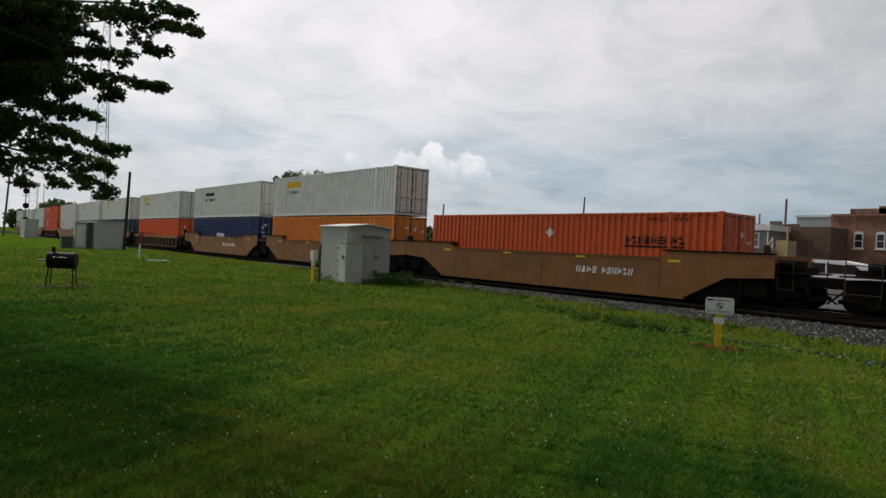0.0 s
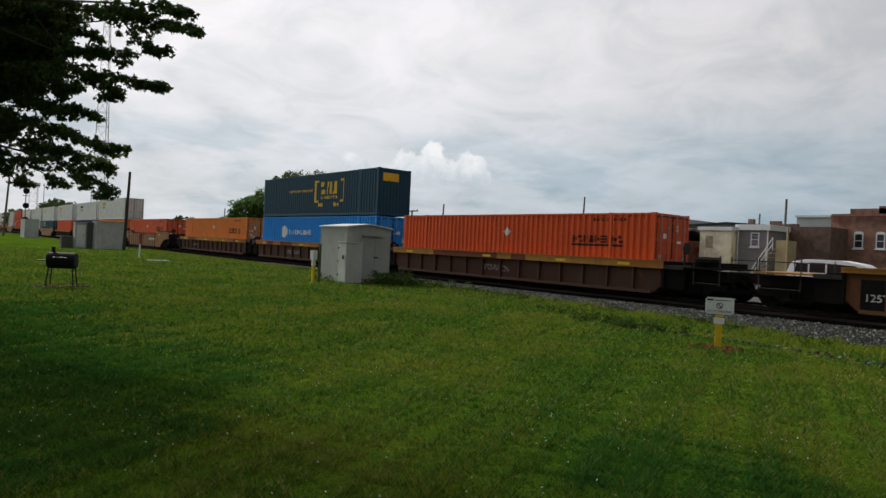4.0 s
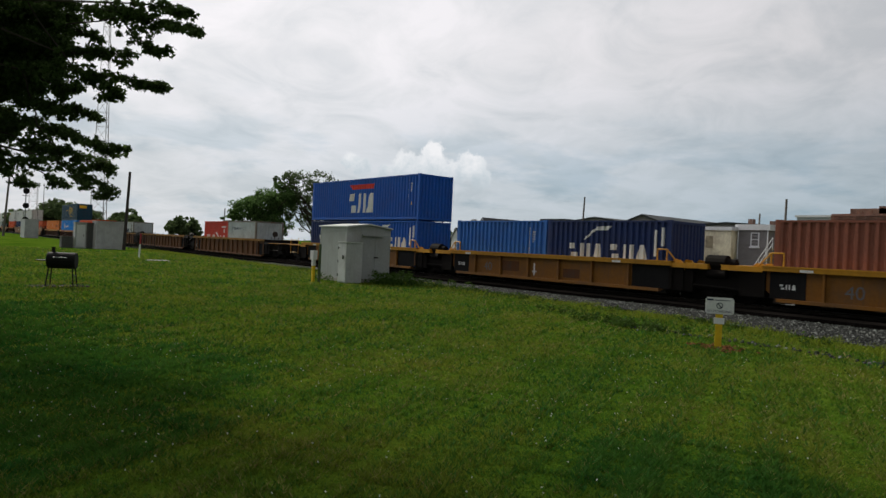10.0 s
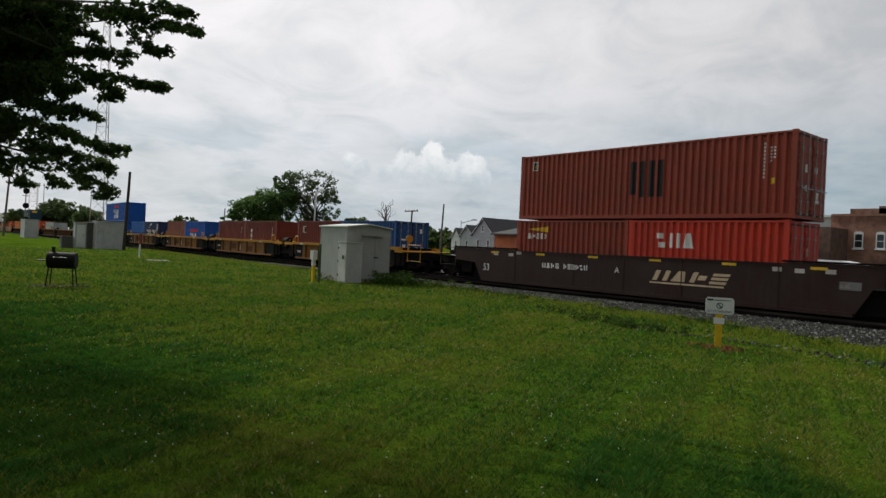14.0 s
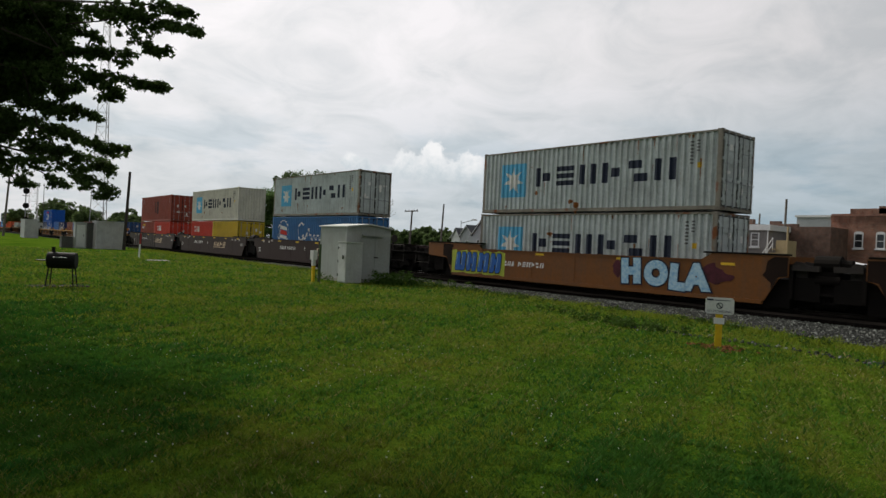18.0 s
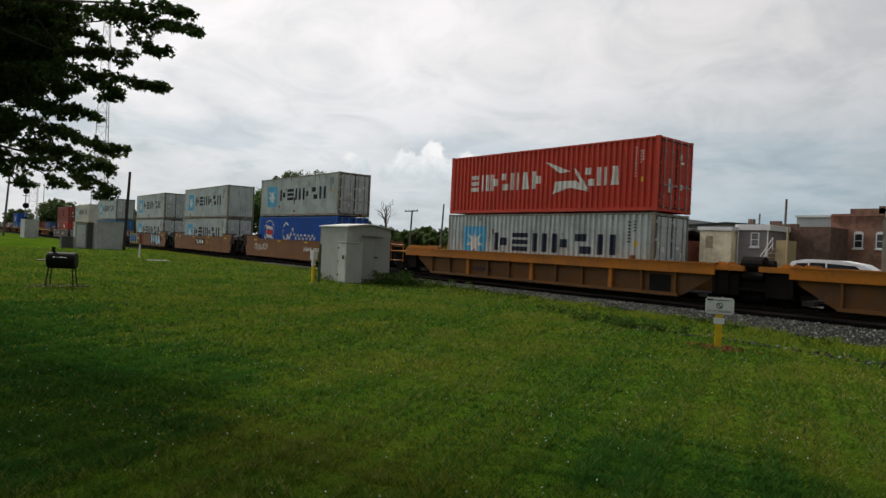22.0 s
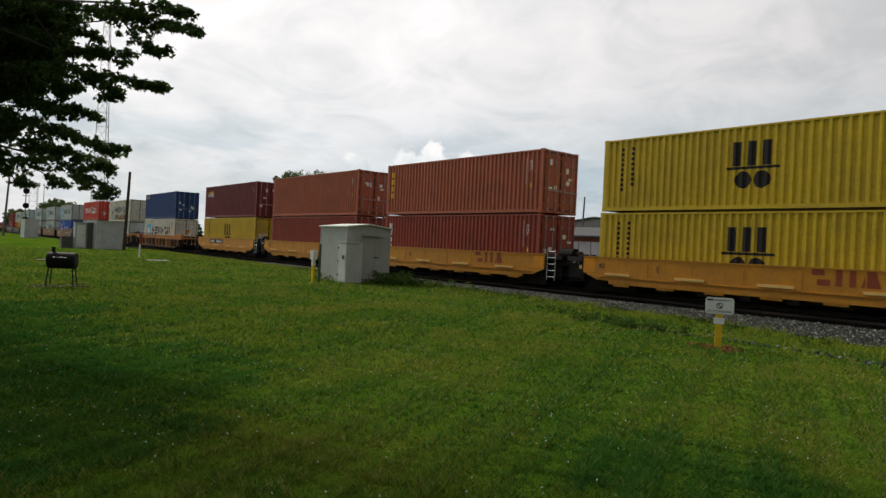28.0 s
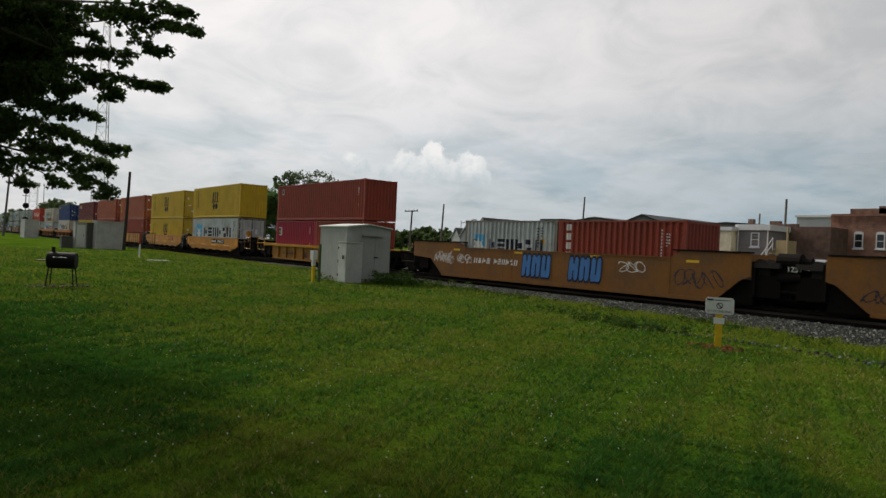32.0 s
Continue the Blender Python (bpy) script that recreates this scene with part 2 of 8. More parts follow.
def part(name, bm, mat, parent=None, label="", at=None, smooth=False):
    """Links a bmesh (or a ready mesh) as one mesh object under its parent."""
    me = bm if isinstance(bm, bpy.types.Mesh) else mesh_of(name, bm, mat, smooth)
    ob = new(name, me)
    if parent is not None:
        ob.parent = parent
    if at is not None:
        ob.matrix_basis = at if isinstance(at, Matrix) else Matrix.Translation(at)
    if label:
        ob["label"] = label
    return ob


def thing(name, label, category, at=None, group="", kind=""):
    e = new(name)
    e.empty_display_size = 0.2
    if at is not None:
        e.matrix_basis = at if isinstance(at, Matrix) else Matrix.Translation(at)
    return tagged(e, label, category, group, kind)


def soup(name, verts, faces, mat):
    me = bpy.data.meshes.new(name)
    me.from_pydata(verts, [], faces)
    me.materials.append(mat)
    me.update()
    return me


def tri_mesh(name, verts, tris, mat):
    """Fast mesh from numpy arrays (n,3) and (m,3)."""
    me = bpy.data.meshes.new(name)
    me.vertices.add(len(verts))
    me.vertices.foreach_set("co", np.asarray(verts, dtype=np.float32).ravel())
    me.loops.add(tris.size)
    me.loops.foreach_set("vertex_index", np.asarray(tris, dtype=np.int32).ravel())
    me.polygons.add(len(tris))
    me.polygons.foreach_set("loop_start", np.arange(0, tris.size, 3, dtype=np.int32))
    me.materials.append(mat)
    me.update(calc_edges=True)
    me.validate()
    return me


MESHES = {}


def cached(key, make):
    if key not in MESHES:
        MESHES[key] = make()
    return MESHES[key]


# ---- levels ----
LAWN = -0.30
NEAR = 22.217          # near face of the train
TRACK = NEAR + 1.22    # track centre line


def bend(x):
    """Swings the track away about 1.5 degrees beyond the signal shelter to fit the camera's view."""
    u = -x - 48.0
    return 0.0125 * (u + np.sqrt(u * u + 36.0))


# ---- ground and track ----
GRASS_GROUND = ground_material("lawn_soil", [(0.36, (0.018, 0.044, 0.004)), (0.46, (0.036, 0.076, 0.006)), (0.55, (0.062, 0.104, 0.009)), (0.66, (0.10, 0.12, 0.020))])
BALLAST = ground_material("ballast", [(0.36, (0.007, 0.0078, 0.008)), (0.5, (0.024, 0.026, 0.0275)), (0.64, (0.068, 0.073, 0.070))], (0.6, 11.0, 24.0), 1.0)
# oily stone; the train's shade on the bed is in this near-black
OILED_SHADE = ground_material("oily_shaded_ballast", [(0.36, (0.003, 0.0027, 0.0024)), (0.5, (0.006, 0.0055, 0.005)), (0.64, (0.015, 0.013, 0.012))], (0.6, 11.0, 24.0), 1.0)
ASPHALT = ground_material("asphalt", [(0.38, (0.05, 0.05, 0.05)), (0.6, (0.11, 0.108, 0.105))], (0.2, 4.0, 60.0), 0.3)


SPREAD = ([-70, -40, -21, -13, -9.5, -7.7, -5.4, 0], [0.2, 0.7, 1.5, 2.0, 2.5, 2.9, 3.7, 4.4])


def toe(x):
    """How far the ballast spreads towards the lawn along the track."""
    return -float(np.interp(x, *SPREAD))


RAIL_X = [-900, -400, -260, -200, -160, -130, -110, -95, -85, -77, -70, -65, -60, -56, -52, -48, -44, -40, -36, -30, -20, 0, 60, 500]


def build_ground():
    bm = bmesh.new()
    bmesh.ops.create_grid(bm, x_segments=40, y_segments=40, size=2500)
    g = part("ground", bm, GRASS_GROUND, at=(0, 0, LAWN))
    tagged(g, "mown green lawn with paler worn patches", "ground", kind="structure")
    # ballast bank: one long profile
    bm = bmesh.new()
    prof = [(NEAR - 2.0, LAWN - 0.05), (NEAR - 1.6, LAWN + 0.025), (NEAR - 0.40, -0.265), (TRACK - 1.0, -0.24), (TRACK + 1.0, -0.24), (TRACK + 2.0, -0.25), (TRACK + 3.6, LAWN - 0.05)]
    xs = [-900, -400, -260] + [-200 + 8 * i for i in range(15)] + [-80 + 2 * i for i in range(61)] + [80, 200, 500]
    rows = []
    for x in xs:
        rows.append([bm.verts.new((x, y + (0.12 * noise.noise((x * 0.7, y, 0)) + toe(x) if k < 2 else 0) + bend(x), z + 0.02 * noise.noise((x * 1.3, y * 2, 4)))) for k, (y, z) in enumerate(prof)])
    for a, b in zip(rows, rows[1:]):
        for i in range(len(prof) - 1):
            bm.faces.new((a[i], b[i], b[i + 1], a[i + 1]))
    tagged(part("ballast_bank", bm, BALLAST), "grey crushed-stone ballast bank under the track", "ballast", kind="structure")
    # strip of bed whose colour holds the shade under the train
    bm = bmesh.new()
    for x in range(-200, 81, 4):
        bx(bm, x, x + 4, NEAR - 1.22 + 0.05 * math.sin(x) + bend(x + 2), TRACK + 1.7 + bend(x + 2), -0.34, -0.128 + 0.006 * math.sin(x * 2.3))
    tagged(part("track_bed", bm, OILED_SHADE), "black oily stone bed with the train's shade painted in", "ballast", kind="structure")
    t = thing("railway_track", "steel rails on dark wooden sleepers", "track", kind="structure")
    rail_m = surf("rail_steel", (0.022, 0.017, 0.014), rough=0.75, metal=0.0, rust=0.1, spec=0.1)
    tie_m = surf("creosoted_wood", (0.010, 0.008, 0.007), rough=0.9, spec=0.08)
    for s in (-1, 1):
        bm = bmesh.new()
        prof2 = [(-0.07, -0.17), (0.07, -0.17), (0.07, -0.155), (0.012, -0.12), (0.012, -0.05), (0.036, -0.04), (0.036, 0.0), (-0.036, 0.0), (-0.036, -0.04), (-0.012, -0.05), (-0.012, -0.12), (-0.07, -0.155)]
        rings = [[bm.verts.new((x, TRACK + s * 0.7535 + y + bend(x), z)) for y, z in prof2] for x in RAIL_X]
        for a, b in zip(rings, rings[1:]):
            for i in range(12):
                j = (i + 1) % 12
                bm.faces.new((a[i], a[j], b[j], b[i]))
        r = part("rail", bm, rail_m, t)
        bm = bmesh.new()
        strip = [[bm.verts.new((x, TRACK + s * 0.7535 + y + bend(x), 0.004)) for y in (-0.03, 0.03)] for x in RAIL_X]
        for a, b in zip(strip, strip[1:]):
            bm.faces.new((a[0], b[0], b[1], a[1]))
        part("rail_head", bm, surf("polished_rail", (0.42, 0.40, 0.38), rough=0.35, metal=0.9, dirt=0.1, streak=False), r, "polished running surface")
    tie = cached("tie", lambda: mesh_of("sleeper", bx(bmesh.new(), -0.11, 0.11, -1.3, 1.3, -0.33, -0.135), tie_m))
    for k in range(200):
        part("sleeper", tie, None, t, at=(-90 + k * 0.52, TRACK + bend(-90 + k * 0.52), 0))


build_ground()


# ---- plants ----
def leaf_cloud(centres, radii, counts, size, rng, flat=0.75):
    """Leaf blades (two triangles, folded) scattered in clumps; returns arrays for tri_mesh."""
    cs = np.repeat(centres, counts, axis=0)
    rs = np.repeat(radii, counts)[:, None]
    n = len(cs)
    d = rng.normal(size=(n, 3))
    d /= np.linalg.norm(d, axis=1)[:, None]
    p = cs + d * rs * (rng.random((n, 1)) ** 0.45) * np.array([1, 1, flat])
    a = rng.normal(size=(n, 3))
    a /= np.linalg.norm(a, axis=1)[:, None]
    b = np.cross(a, rng.normal(size=(n, 3)))
    b /= np.linalg.norm(b, axis=1)[:, None]
    s = size * (0.6 + 0.8 * rng.random((n, 1)))
    v = np.empty((n, 4, 3))
    nrm = np.cross(a, b) * s * 0.18
    v[:, 0] = p - a * s * 0.55
    v[:, 1] = p - b * s * 0.42 + nrm
    v[:, 2] = p + a * s * 0.55
    v[:, 3] = p + b * s * 0.42 + nrm
    base = np.arange(n)[:, None] * 4
    t = np.concatenate([base + np.array([0, 1, 2]), base + np.array([0, 2, 3])], axis=0)
    return v.reshape(-1, 3), t


def lobed_cloud(centres, radii, counts, size, rng, flat=0.7):
    """Like leaf_cloud, with pointed three-lobed leaves that hang outward."""
    cs = np.repeat(centres, counts, axis=0)
    rs = np.repeat(radii, counts)[:, None]
    n = len(cs)
    d = rng.normal(size=(n, 3))
    d /= np.linalg.norm(d, axis=1)[:, None]
    p = cs + d * rs * (rng.random((n, 1)) ** 0.4) * np.array([1, 1, flat])
    a = d + rng.normal(size=(n, 3)) * 0.7 - np.array([0, 0, 0.45])
    a /= np.linalg.norm(a, axis=1)[:, None]
    b = np.cross(a, rng.normal(size=(n, 3)))
    b /= np.linalg.norm(b, axis=1)[:, None]
    s = (size * (0.6 + 0.8 * rng.random((n, 1))))[:, :, None]
    out = np.array([(-0.5, 0.0), (-0.1, -0.62), (0.12, -0.2), (0.72, 0.0), (0.12, 0.2), (-0.1, 0.62)])
    v = p[:, None, :] + (a[:, None, :] * out[None, :, :1] + b[:, None, :] * out[None, :, 1:]) * s
    f = np.array([(0, 1, 2), (0, 2, 4), (2, 3, 4), (0, 4, 5)])
    t = (np.arange(n)[:, None, None] * 6 + f[None]).reshape(-1, 3)
    return v.reshape(-1, 3), t


BARK = surf("bark", (0.045, 0.037, 0.03), rough=0.95, dirt=0.5, scale=3, fine=30, bump=0.8)


def limb(bm, pts, r0, r1, n=7):
    for i in range(len(pts) - 1):
        a = r0 + (r1 - r0) * i / (len(pts) - 1)
        b = r0 + (r1 - r0) * (i + 1) / (len(pts) - 1)
        tube(bm, pts[i], pts[i + 1], a, b, n, caps=False)


def bent(p, q, rng, k=5, sway=0.08, sag=0.0):
    p, q = np.array(p, float), np.array(q, float)
    L = np.linalg.norm(q - p)
    out = []
    for i in range(k + 1):
        f = i / k
        o = rng.normal(size=3) * sway * L * math.sin(math.pi * f) * 0.5
        out.append(tuple(p + (q - p) * f + o + np.array([0, 0, math.sin(math.pi * f) * sag * L])))
    return out


def tree(name, label, x, y, height, lobes, mat, seed, leaf=0.3, clumps=120, per=38, trunk_r=0.25, ground=LAWN):
    """lobes: (dx, dy, z, rx, ry, rz) crown masses above the trunk's foot."""
    rng = np.random.default_rng(seed)
    t = thing(name, label, "tree", (x, y, ground))
    bm = bmesh.new()
    limb(bm, bent((0, 0, -0.1), (0, 0, height * 0.62), rng, 5, 0.03), trunk_r, trunk_r * 0.45, 9)
    for dx, dy, z, rx, ry, rz in lobes:
        for k in range(5):
            e = (dx + rng.normal() * rx * 0.4, dy + rng.normal() * ry * 0.4, z + rng.normal() * rz * 0.3)
            limb(bm, bent((0, 0, height * (0.22 + 0.07 * k)), e, rng, 4, 0.12), trunk_r * 0.36, 0.03, 5)
    part("trunk", bm, BARK, t, "grey-brown bark trunk and limbs", smooth=True)
    cs, rs = [], []
    tot = sum(l[3] * l[5] for l in lobes)
    for dx, dy, z, rx, ry, rz in lobes:
        for _ in range(int(clumps * rx * rz / tot)):
            d = rng.normal(size=3)
            d /= np.linalg.norm(d)
            f = 0.55 + 0.5 * rng.random()
            cs.append((dx + d[0] * rx * f, dy + d[1] * ry * f, z + d[2] * rz * f))
            rs.append((0.16 + 0.2 * rng.random()) * min(rx, rz))
    v, tr = leaf_cloud(np.array(cs), np.array(rs), per, leaf, rng)
    part("crown", tri_mesh("crown", v, tr, mat), None, t, "crown of small green leaves with gaps")
    return t


LEAF_DARK = leaf_material("maple_leaf", (0.058, 0.094, 0.027), 0.45)
LEAF_MID = leaf_material("tree_leaf", (0.080, 0.115, 0.048), 0.4)
LEAF_LIGHT = leaf_material("light_leaf", (0.090, 0.160, 0.046), 0.45)
LEAF_FAR = leaf_material("far_leaf", (0.085, 0.125, 0.046), 0.35)


def near_maple():
    """Large maple beside the viewer; its lower limbs hang into the sky on one side."""
    rng = np.random.default_rng(5)
    base = Vector((-16.5, -2.6, LAWN))
    t = thing("maple_tree", "large dark green maple with drooping leafy limbs", "tree", base)
    o = np.array(base)
    bm = bmesh.new()
    limb(bm, bent((0, 0, -0.1), (0.2, 0.1, 8.5), rng, 6, 0.03), 0.40, 0.2, 12)
    upper = [((-10.22, 2.28, 4.74), (-9.80, 2.78, 4.51), (-9.40, 3.25, 4.38)), ((-10.15, 2.67, 4.81), (-9.89, 2.99, 4.78), (-9.67, 3.25, 4.69)), ((-10.44, 2.48, 4.63), (-10.23, 2.73, 4.31), (-10.08, 2.91, 4.12)), ((-11.68, 1.93, 4.67), (-11.42, 2.24, 4.57), (-11.28, 2.41, 4.46)), ((-11.43, 1.91, 4.18), (-11.05, 2.37, 4.20), (-10.75, 2.74, 4.21)), ((-11.25, 1.81, 3.95), (-10.68, 2.50, 3.80), (-10.22, 3.06, 3.65)), ((-11.26, 2.12, 3.89), (-11.01, 2.42, 3.73), (-10.88, 2.57, 3.57)), ((-11.67, 1.47, 4.94), (-11.23, 2.00, 4.90), (-10.91, 2.38, 4.80))]
    lower = [((-12.28, 1.51, 3.99), (-11.93, 1.93, 3.79), (-11.73, 2.18, 3.73)), ((-12.27, 1.68, 3.52), (-11.92, 2.10, 3.44), (-11.67, 2.40, 3.35)), ((-11.97, 1.73, 3.09), (-11.48, 2.32, 2.89), (-11.06, 2.82, 2.77)), ((-12.13, 2.01, 2.81), (-11.74, 2.47, 2.60), (-11.55, 2.70, 2.51)), ((-11.95, 1.90, 2.62), (-11.60, 2.33, 2.31), (-11.29, 2.69, 2.11)), ((-12.82, 1.64, 2.61), (-12.58, 1.93, 2.41), (-12.40, 2.14, 2.23)), ((-13.46, 1.34, 2.81), (-13.28, 1.56, 2.44), (-13.05, 1.83, 2.25)), ((-13.38, 1.13, 3.01), (-13.25, 1.28, 2.74), (-13.18, 1.36, 2.53))]
    inner = [((-13.20, 1.05, 4.84), (-12.66, 1.69, 4.86), (-12.19, 2.26, 5.03)), ((-13.43, 1.08, 4.43), (-13.00, 1.59, 4.48), (-12.58, 2.10, 4.63)), ((-13.41, 1.10, 3.91), (-12.93, 1.68, 4.04), (-12.63, 2.03, 4.28)), ((-13.65, 1.13, 3.76), (-13.21, 1.65, 3.67), (-12.90, 2.02, 3.56)), ((-13.39, 1.12, 3.39), (-12.96, 1.63, 3.28), (-12.50, 2.18, 3.10)), ((-13.26, 1.27, 3.12), (-12.89, 1.71, 2.93), (-12.58, 2.08, 2.77)), ((-12.90, 1.09, 5.10), (-12.49, 1.58, 5.00), (-12.20, 1.93, 5.11)), ((-12.65, 1.38, 4.62), (-12.30, 1.81, 4.60), (-12.00, 2.16, 4.39)), ((-13.91, 1.13, 4.34), (-13.59, 1.51, 4.32), (-13.28, 1.88, 4.49)), ((-13.94, 1.10, 5.22), (-13.67, 1.41, 4.85), (-13.53, 1.58, 4.37)), ((-13.88, 1.15, 3.66), (-13.69, 1.38, 3.47), (-13.49, 1.62, 3.14))]

    cs, rs, ns = [], [], []

    def spray(p, f, wide):
        """Layered flat clumps of leaves round one point of a limb."""
        for _ in range(3):
            q = p + rng.normal(size=3) * np.array([0.15, 0.15, 0.055]) * wide * (1.35 - 0.75 * f)
            cs.append(q)
            rs.append((0.085 + 0.07 * rng.random()) * wide)
            ns.append(int(27 * wide))

    for i, (p0, p1, p2) in enumerate(upper + lower + inner):
        wide = 0.60 if i < 8 else (0.66 if i < 16 else 0.84)
        p0, p1, p2 = (np.array(p) - o - np.array([0.07, 0.09, 0.0]) for p in (p0, p1, p2))
        h = max(2.4, p0[2] - 0.5 + 0.25 * (i % 5))
        if i % 4 == 0:
            limb(bm, bent((0.05, 0.05, h), tuple(p0), rng, 5, 0.05, 0.05), 0.034, 0.014, 6)
        else:          # forks off the limb before it
            limb(bm, bent(tuple(stem), tuple(p0), rng, 3, 0.05), 0.012, 0.010, 4)
        stem = p0
        pts = bent(tuple(p0), tuple(p1), rng, 4, 0.06) + bent(tuple(p1), tuple(p2), rng, 4, 0.06)[1:]
        limb(bm, pts, 0.015, 0.005, 5)
        pts = np.array(pts)
        n = max(8, int(np.linalg.norm(p2 - p0) / 0.075))
        for f in np.linspace(0.0, 1.0, n):
            k = min(int(f * 8), 7)
            p = pts[k] + (pts[k + 1] - pts[k]) * (f * 8 - k)
            spray(p, f, wide)
            if rng.random() < 0.30:        # side twigs
                e = p + rng.normal(size=3) * np.array([0.24, 0.24, 0.10]) * wide * (1.4 - 0.7 * f) - np.array([0, 0, 0.06])
                limb(bm, [tuple(p), tuple(e)], 0.010, 0.005, 4)
                for g in (0.5, 0.8, 1.0):
                    spray(p + (e - p) * g, 0.8, 0.62)
    # fill between the inner limbs
    for _ in range(200):
        a, b = (inner[rng.integers(len(inner))] for _ in (0, 1))
        f, g = rng.random() * 1.7, rng.random()
        at = lambda l: np.array(l[0]) + (np.array(l[1]) - np.array(l[0])) * f if f < 1 else np.array(l[1]) + (np.array(l[2]) - np.array(l[1])) * (f - 1)
        q = at(a) * g + at(b) * (1 - g)
        if q[2] < 3.6 and rng.random() < 0.85:      # thinner towards the drooping lower edge
            continue
        cs.append(q - o)
        rs.append(0.10 + 0.10 * rng.random())
        ns.append(44)
    # dense inner foliage at the roots of those limbs
    for _ in range(230):
        f = rng.random()
        z = 3.75 + 1.6 * rng.random()
        cs.append(np.array([-13.6 + 0.95 * f, 1.05 + 1.0 * f, z]) + rng.normal(size=3) * np.array([0.12, 0.12, 0.05]) - o)
        rs.append(0.11 + 0.09 * rng.random())
        ns.append(38)
    # leaf masses close to the trunk, beside the view
    for _ in range(170):
        cs.append(np.array([2.3, 2.9, 4.2]) + rng.normal(size=3) * np.array([0.8, 0.5, 0.9]))
        if (cs[-1] + o)[1] > 1.15 + 0.05 * rng.random():
            cs.pop()
            continue
        rs.append(0.22)
        ns.append(30)
    # unseen crown added to shade the lawn; clumps in the camera's view dropped
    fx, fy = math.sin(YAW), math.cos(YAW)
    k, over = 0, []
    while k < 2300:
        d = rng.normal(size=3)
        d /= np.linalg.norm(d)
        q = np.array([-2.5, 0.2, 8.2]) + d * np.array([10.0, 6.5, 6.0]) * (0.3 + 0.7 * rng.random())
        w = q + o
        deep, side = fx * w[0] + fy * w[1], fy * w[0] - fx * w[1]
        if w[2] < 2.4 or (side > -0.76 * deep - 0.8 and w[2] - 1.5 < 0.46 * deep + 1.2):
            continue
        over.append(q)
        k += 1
    while k < 2580:         # unseen clumps added overhead to shade the right of the lawn
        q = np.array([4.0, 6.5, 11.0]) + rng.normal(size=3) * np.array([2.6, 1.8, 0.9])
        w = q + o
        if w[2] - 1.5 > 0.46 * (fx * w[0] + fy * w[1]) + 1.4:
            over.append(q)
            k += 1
    while k < 2710:         # more unseen shade clumps further along, kept above the camera's view
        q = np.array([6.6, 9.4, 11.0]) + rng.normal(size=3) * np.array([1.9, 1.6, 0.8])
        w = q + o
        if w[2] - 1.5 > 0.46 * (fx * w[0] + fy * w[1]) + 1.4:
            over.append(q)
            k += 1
    # limbs that carry the unseen shade clumps
    for k in range(4):
        limb(bm, bent((0.15, 0.1, 6.5 + 0.5 * k), (3.0 + k, 5.0 + 0.8 * k, 10.6 + 0.3 * k), rng, 5, 0.05), 0.11, 0.02, 6)
    for k in range(10):
        e = (1.6 + rng.normal() * 3, -0.4 + rng.normal() * 2.2, 7 + rng.random() * 3)
        limb(bm, bent((0.1, 0.1, 3.0 + 0.4 * k), e, rng, 5, 0.08), 0.10, 0.02, 6)
    part("trunk", bm, BARK, t, "grey-brown trunk with spreading limbs", smooth=True)
    v, tr = lobed_cloud(np.array(cs), np.array(rs), np.array(ns), 0.052, rng)
    # the unseen shade clumps get larger leaves, then join the seen sprays
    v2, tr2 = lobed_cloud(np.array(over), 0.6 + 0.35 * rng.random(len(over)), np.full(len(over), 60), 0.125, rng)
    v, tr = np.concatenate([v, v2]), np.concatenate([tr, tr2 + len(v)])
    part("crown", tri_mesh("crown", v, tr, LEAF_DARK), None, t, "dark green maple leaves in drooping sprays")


near_maple()
tree("broadleaf_tree", "tall dark green tree with open branching crown beyond the track", -81.5, 44.5, 11.0,
     [(-1.5, -2.0, 9.2, 2.4, 2.4, 2.3), (0.5, 0.6, 9.1, 2.3, 2.3, 2.3), (-2.2, -3.1, 10.2, 1.5, 1.5, 1.2), (1.3, 1.6, 6.6, 1.4, 1.4, 2.6), (-1.2, -1.5, 6.0, 2.4, 2.4, 2.2), (0.2, 0.2, 4.0, 2.4, 2.4, 1.8), (-3.6, -3.9, 9.6, 0.9, 0.9, 1.0)], LEAF_MID, 11, 0.23, 300, 25, 0.32)
tree("broadleaf_tree", "lighter green spreading tree beyond the track", -86.0, 38.6, 8.0,
     [(0.4, 0.5, 6.3, 2.6, 2.6, 2.3), (2.0, 2.2, 7.6, 2.2, 2.2, 2.0), (-1.4, -1.7, 5.4, 2.0, 2.0, 2.0), (0.8, 1.2, 3.6, 2.8, 2.8, 1.9), (-2.8, -3.1, 3.8, 1.3, 1.3, 1.2)], LEAF_LIGHT, 12, 0.20, 520, 60, 0.26)
tree("shrub", "dark green bushy tree behind the track", -76.0, 47.5, 4.6, [(0, 0, 3.2, 2.6, 2.4, 1.9), (3.0, 1.5, 2.6, 2.2, 2.2, 1.5)], LEAF_FAR, 14, 0.3, 200, 40, 0.15)
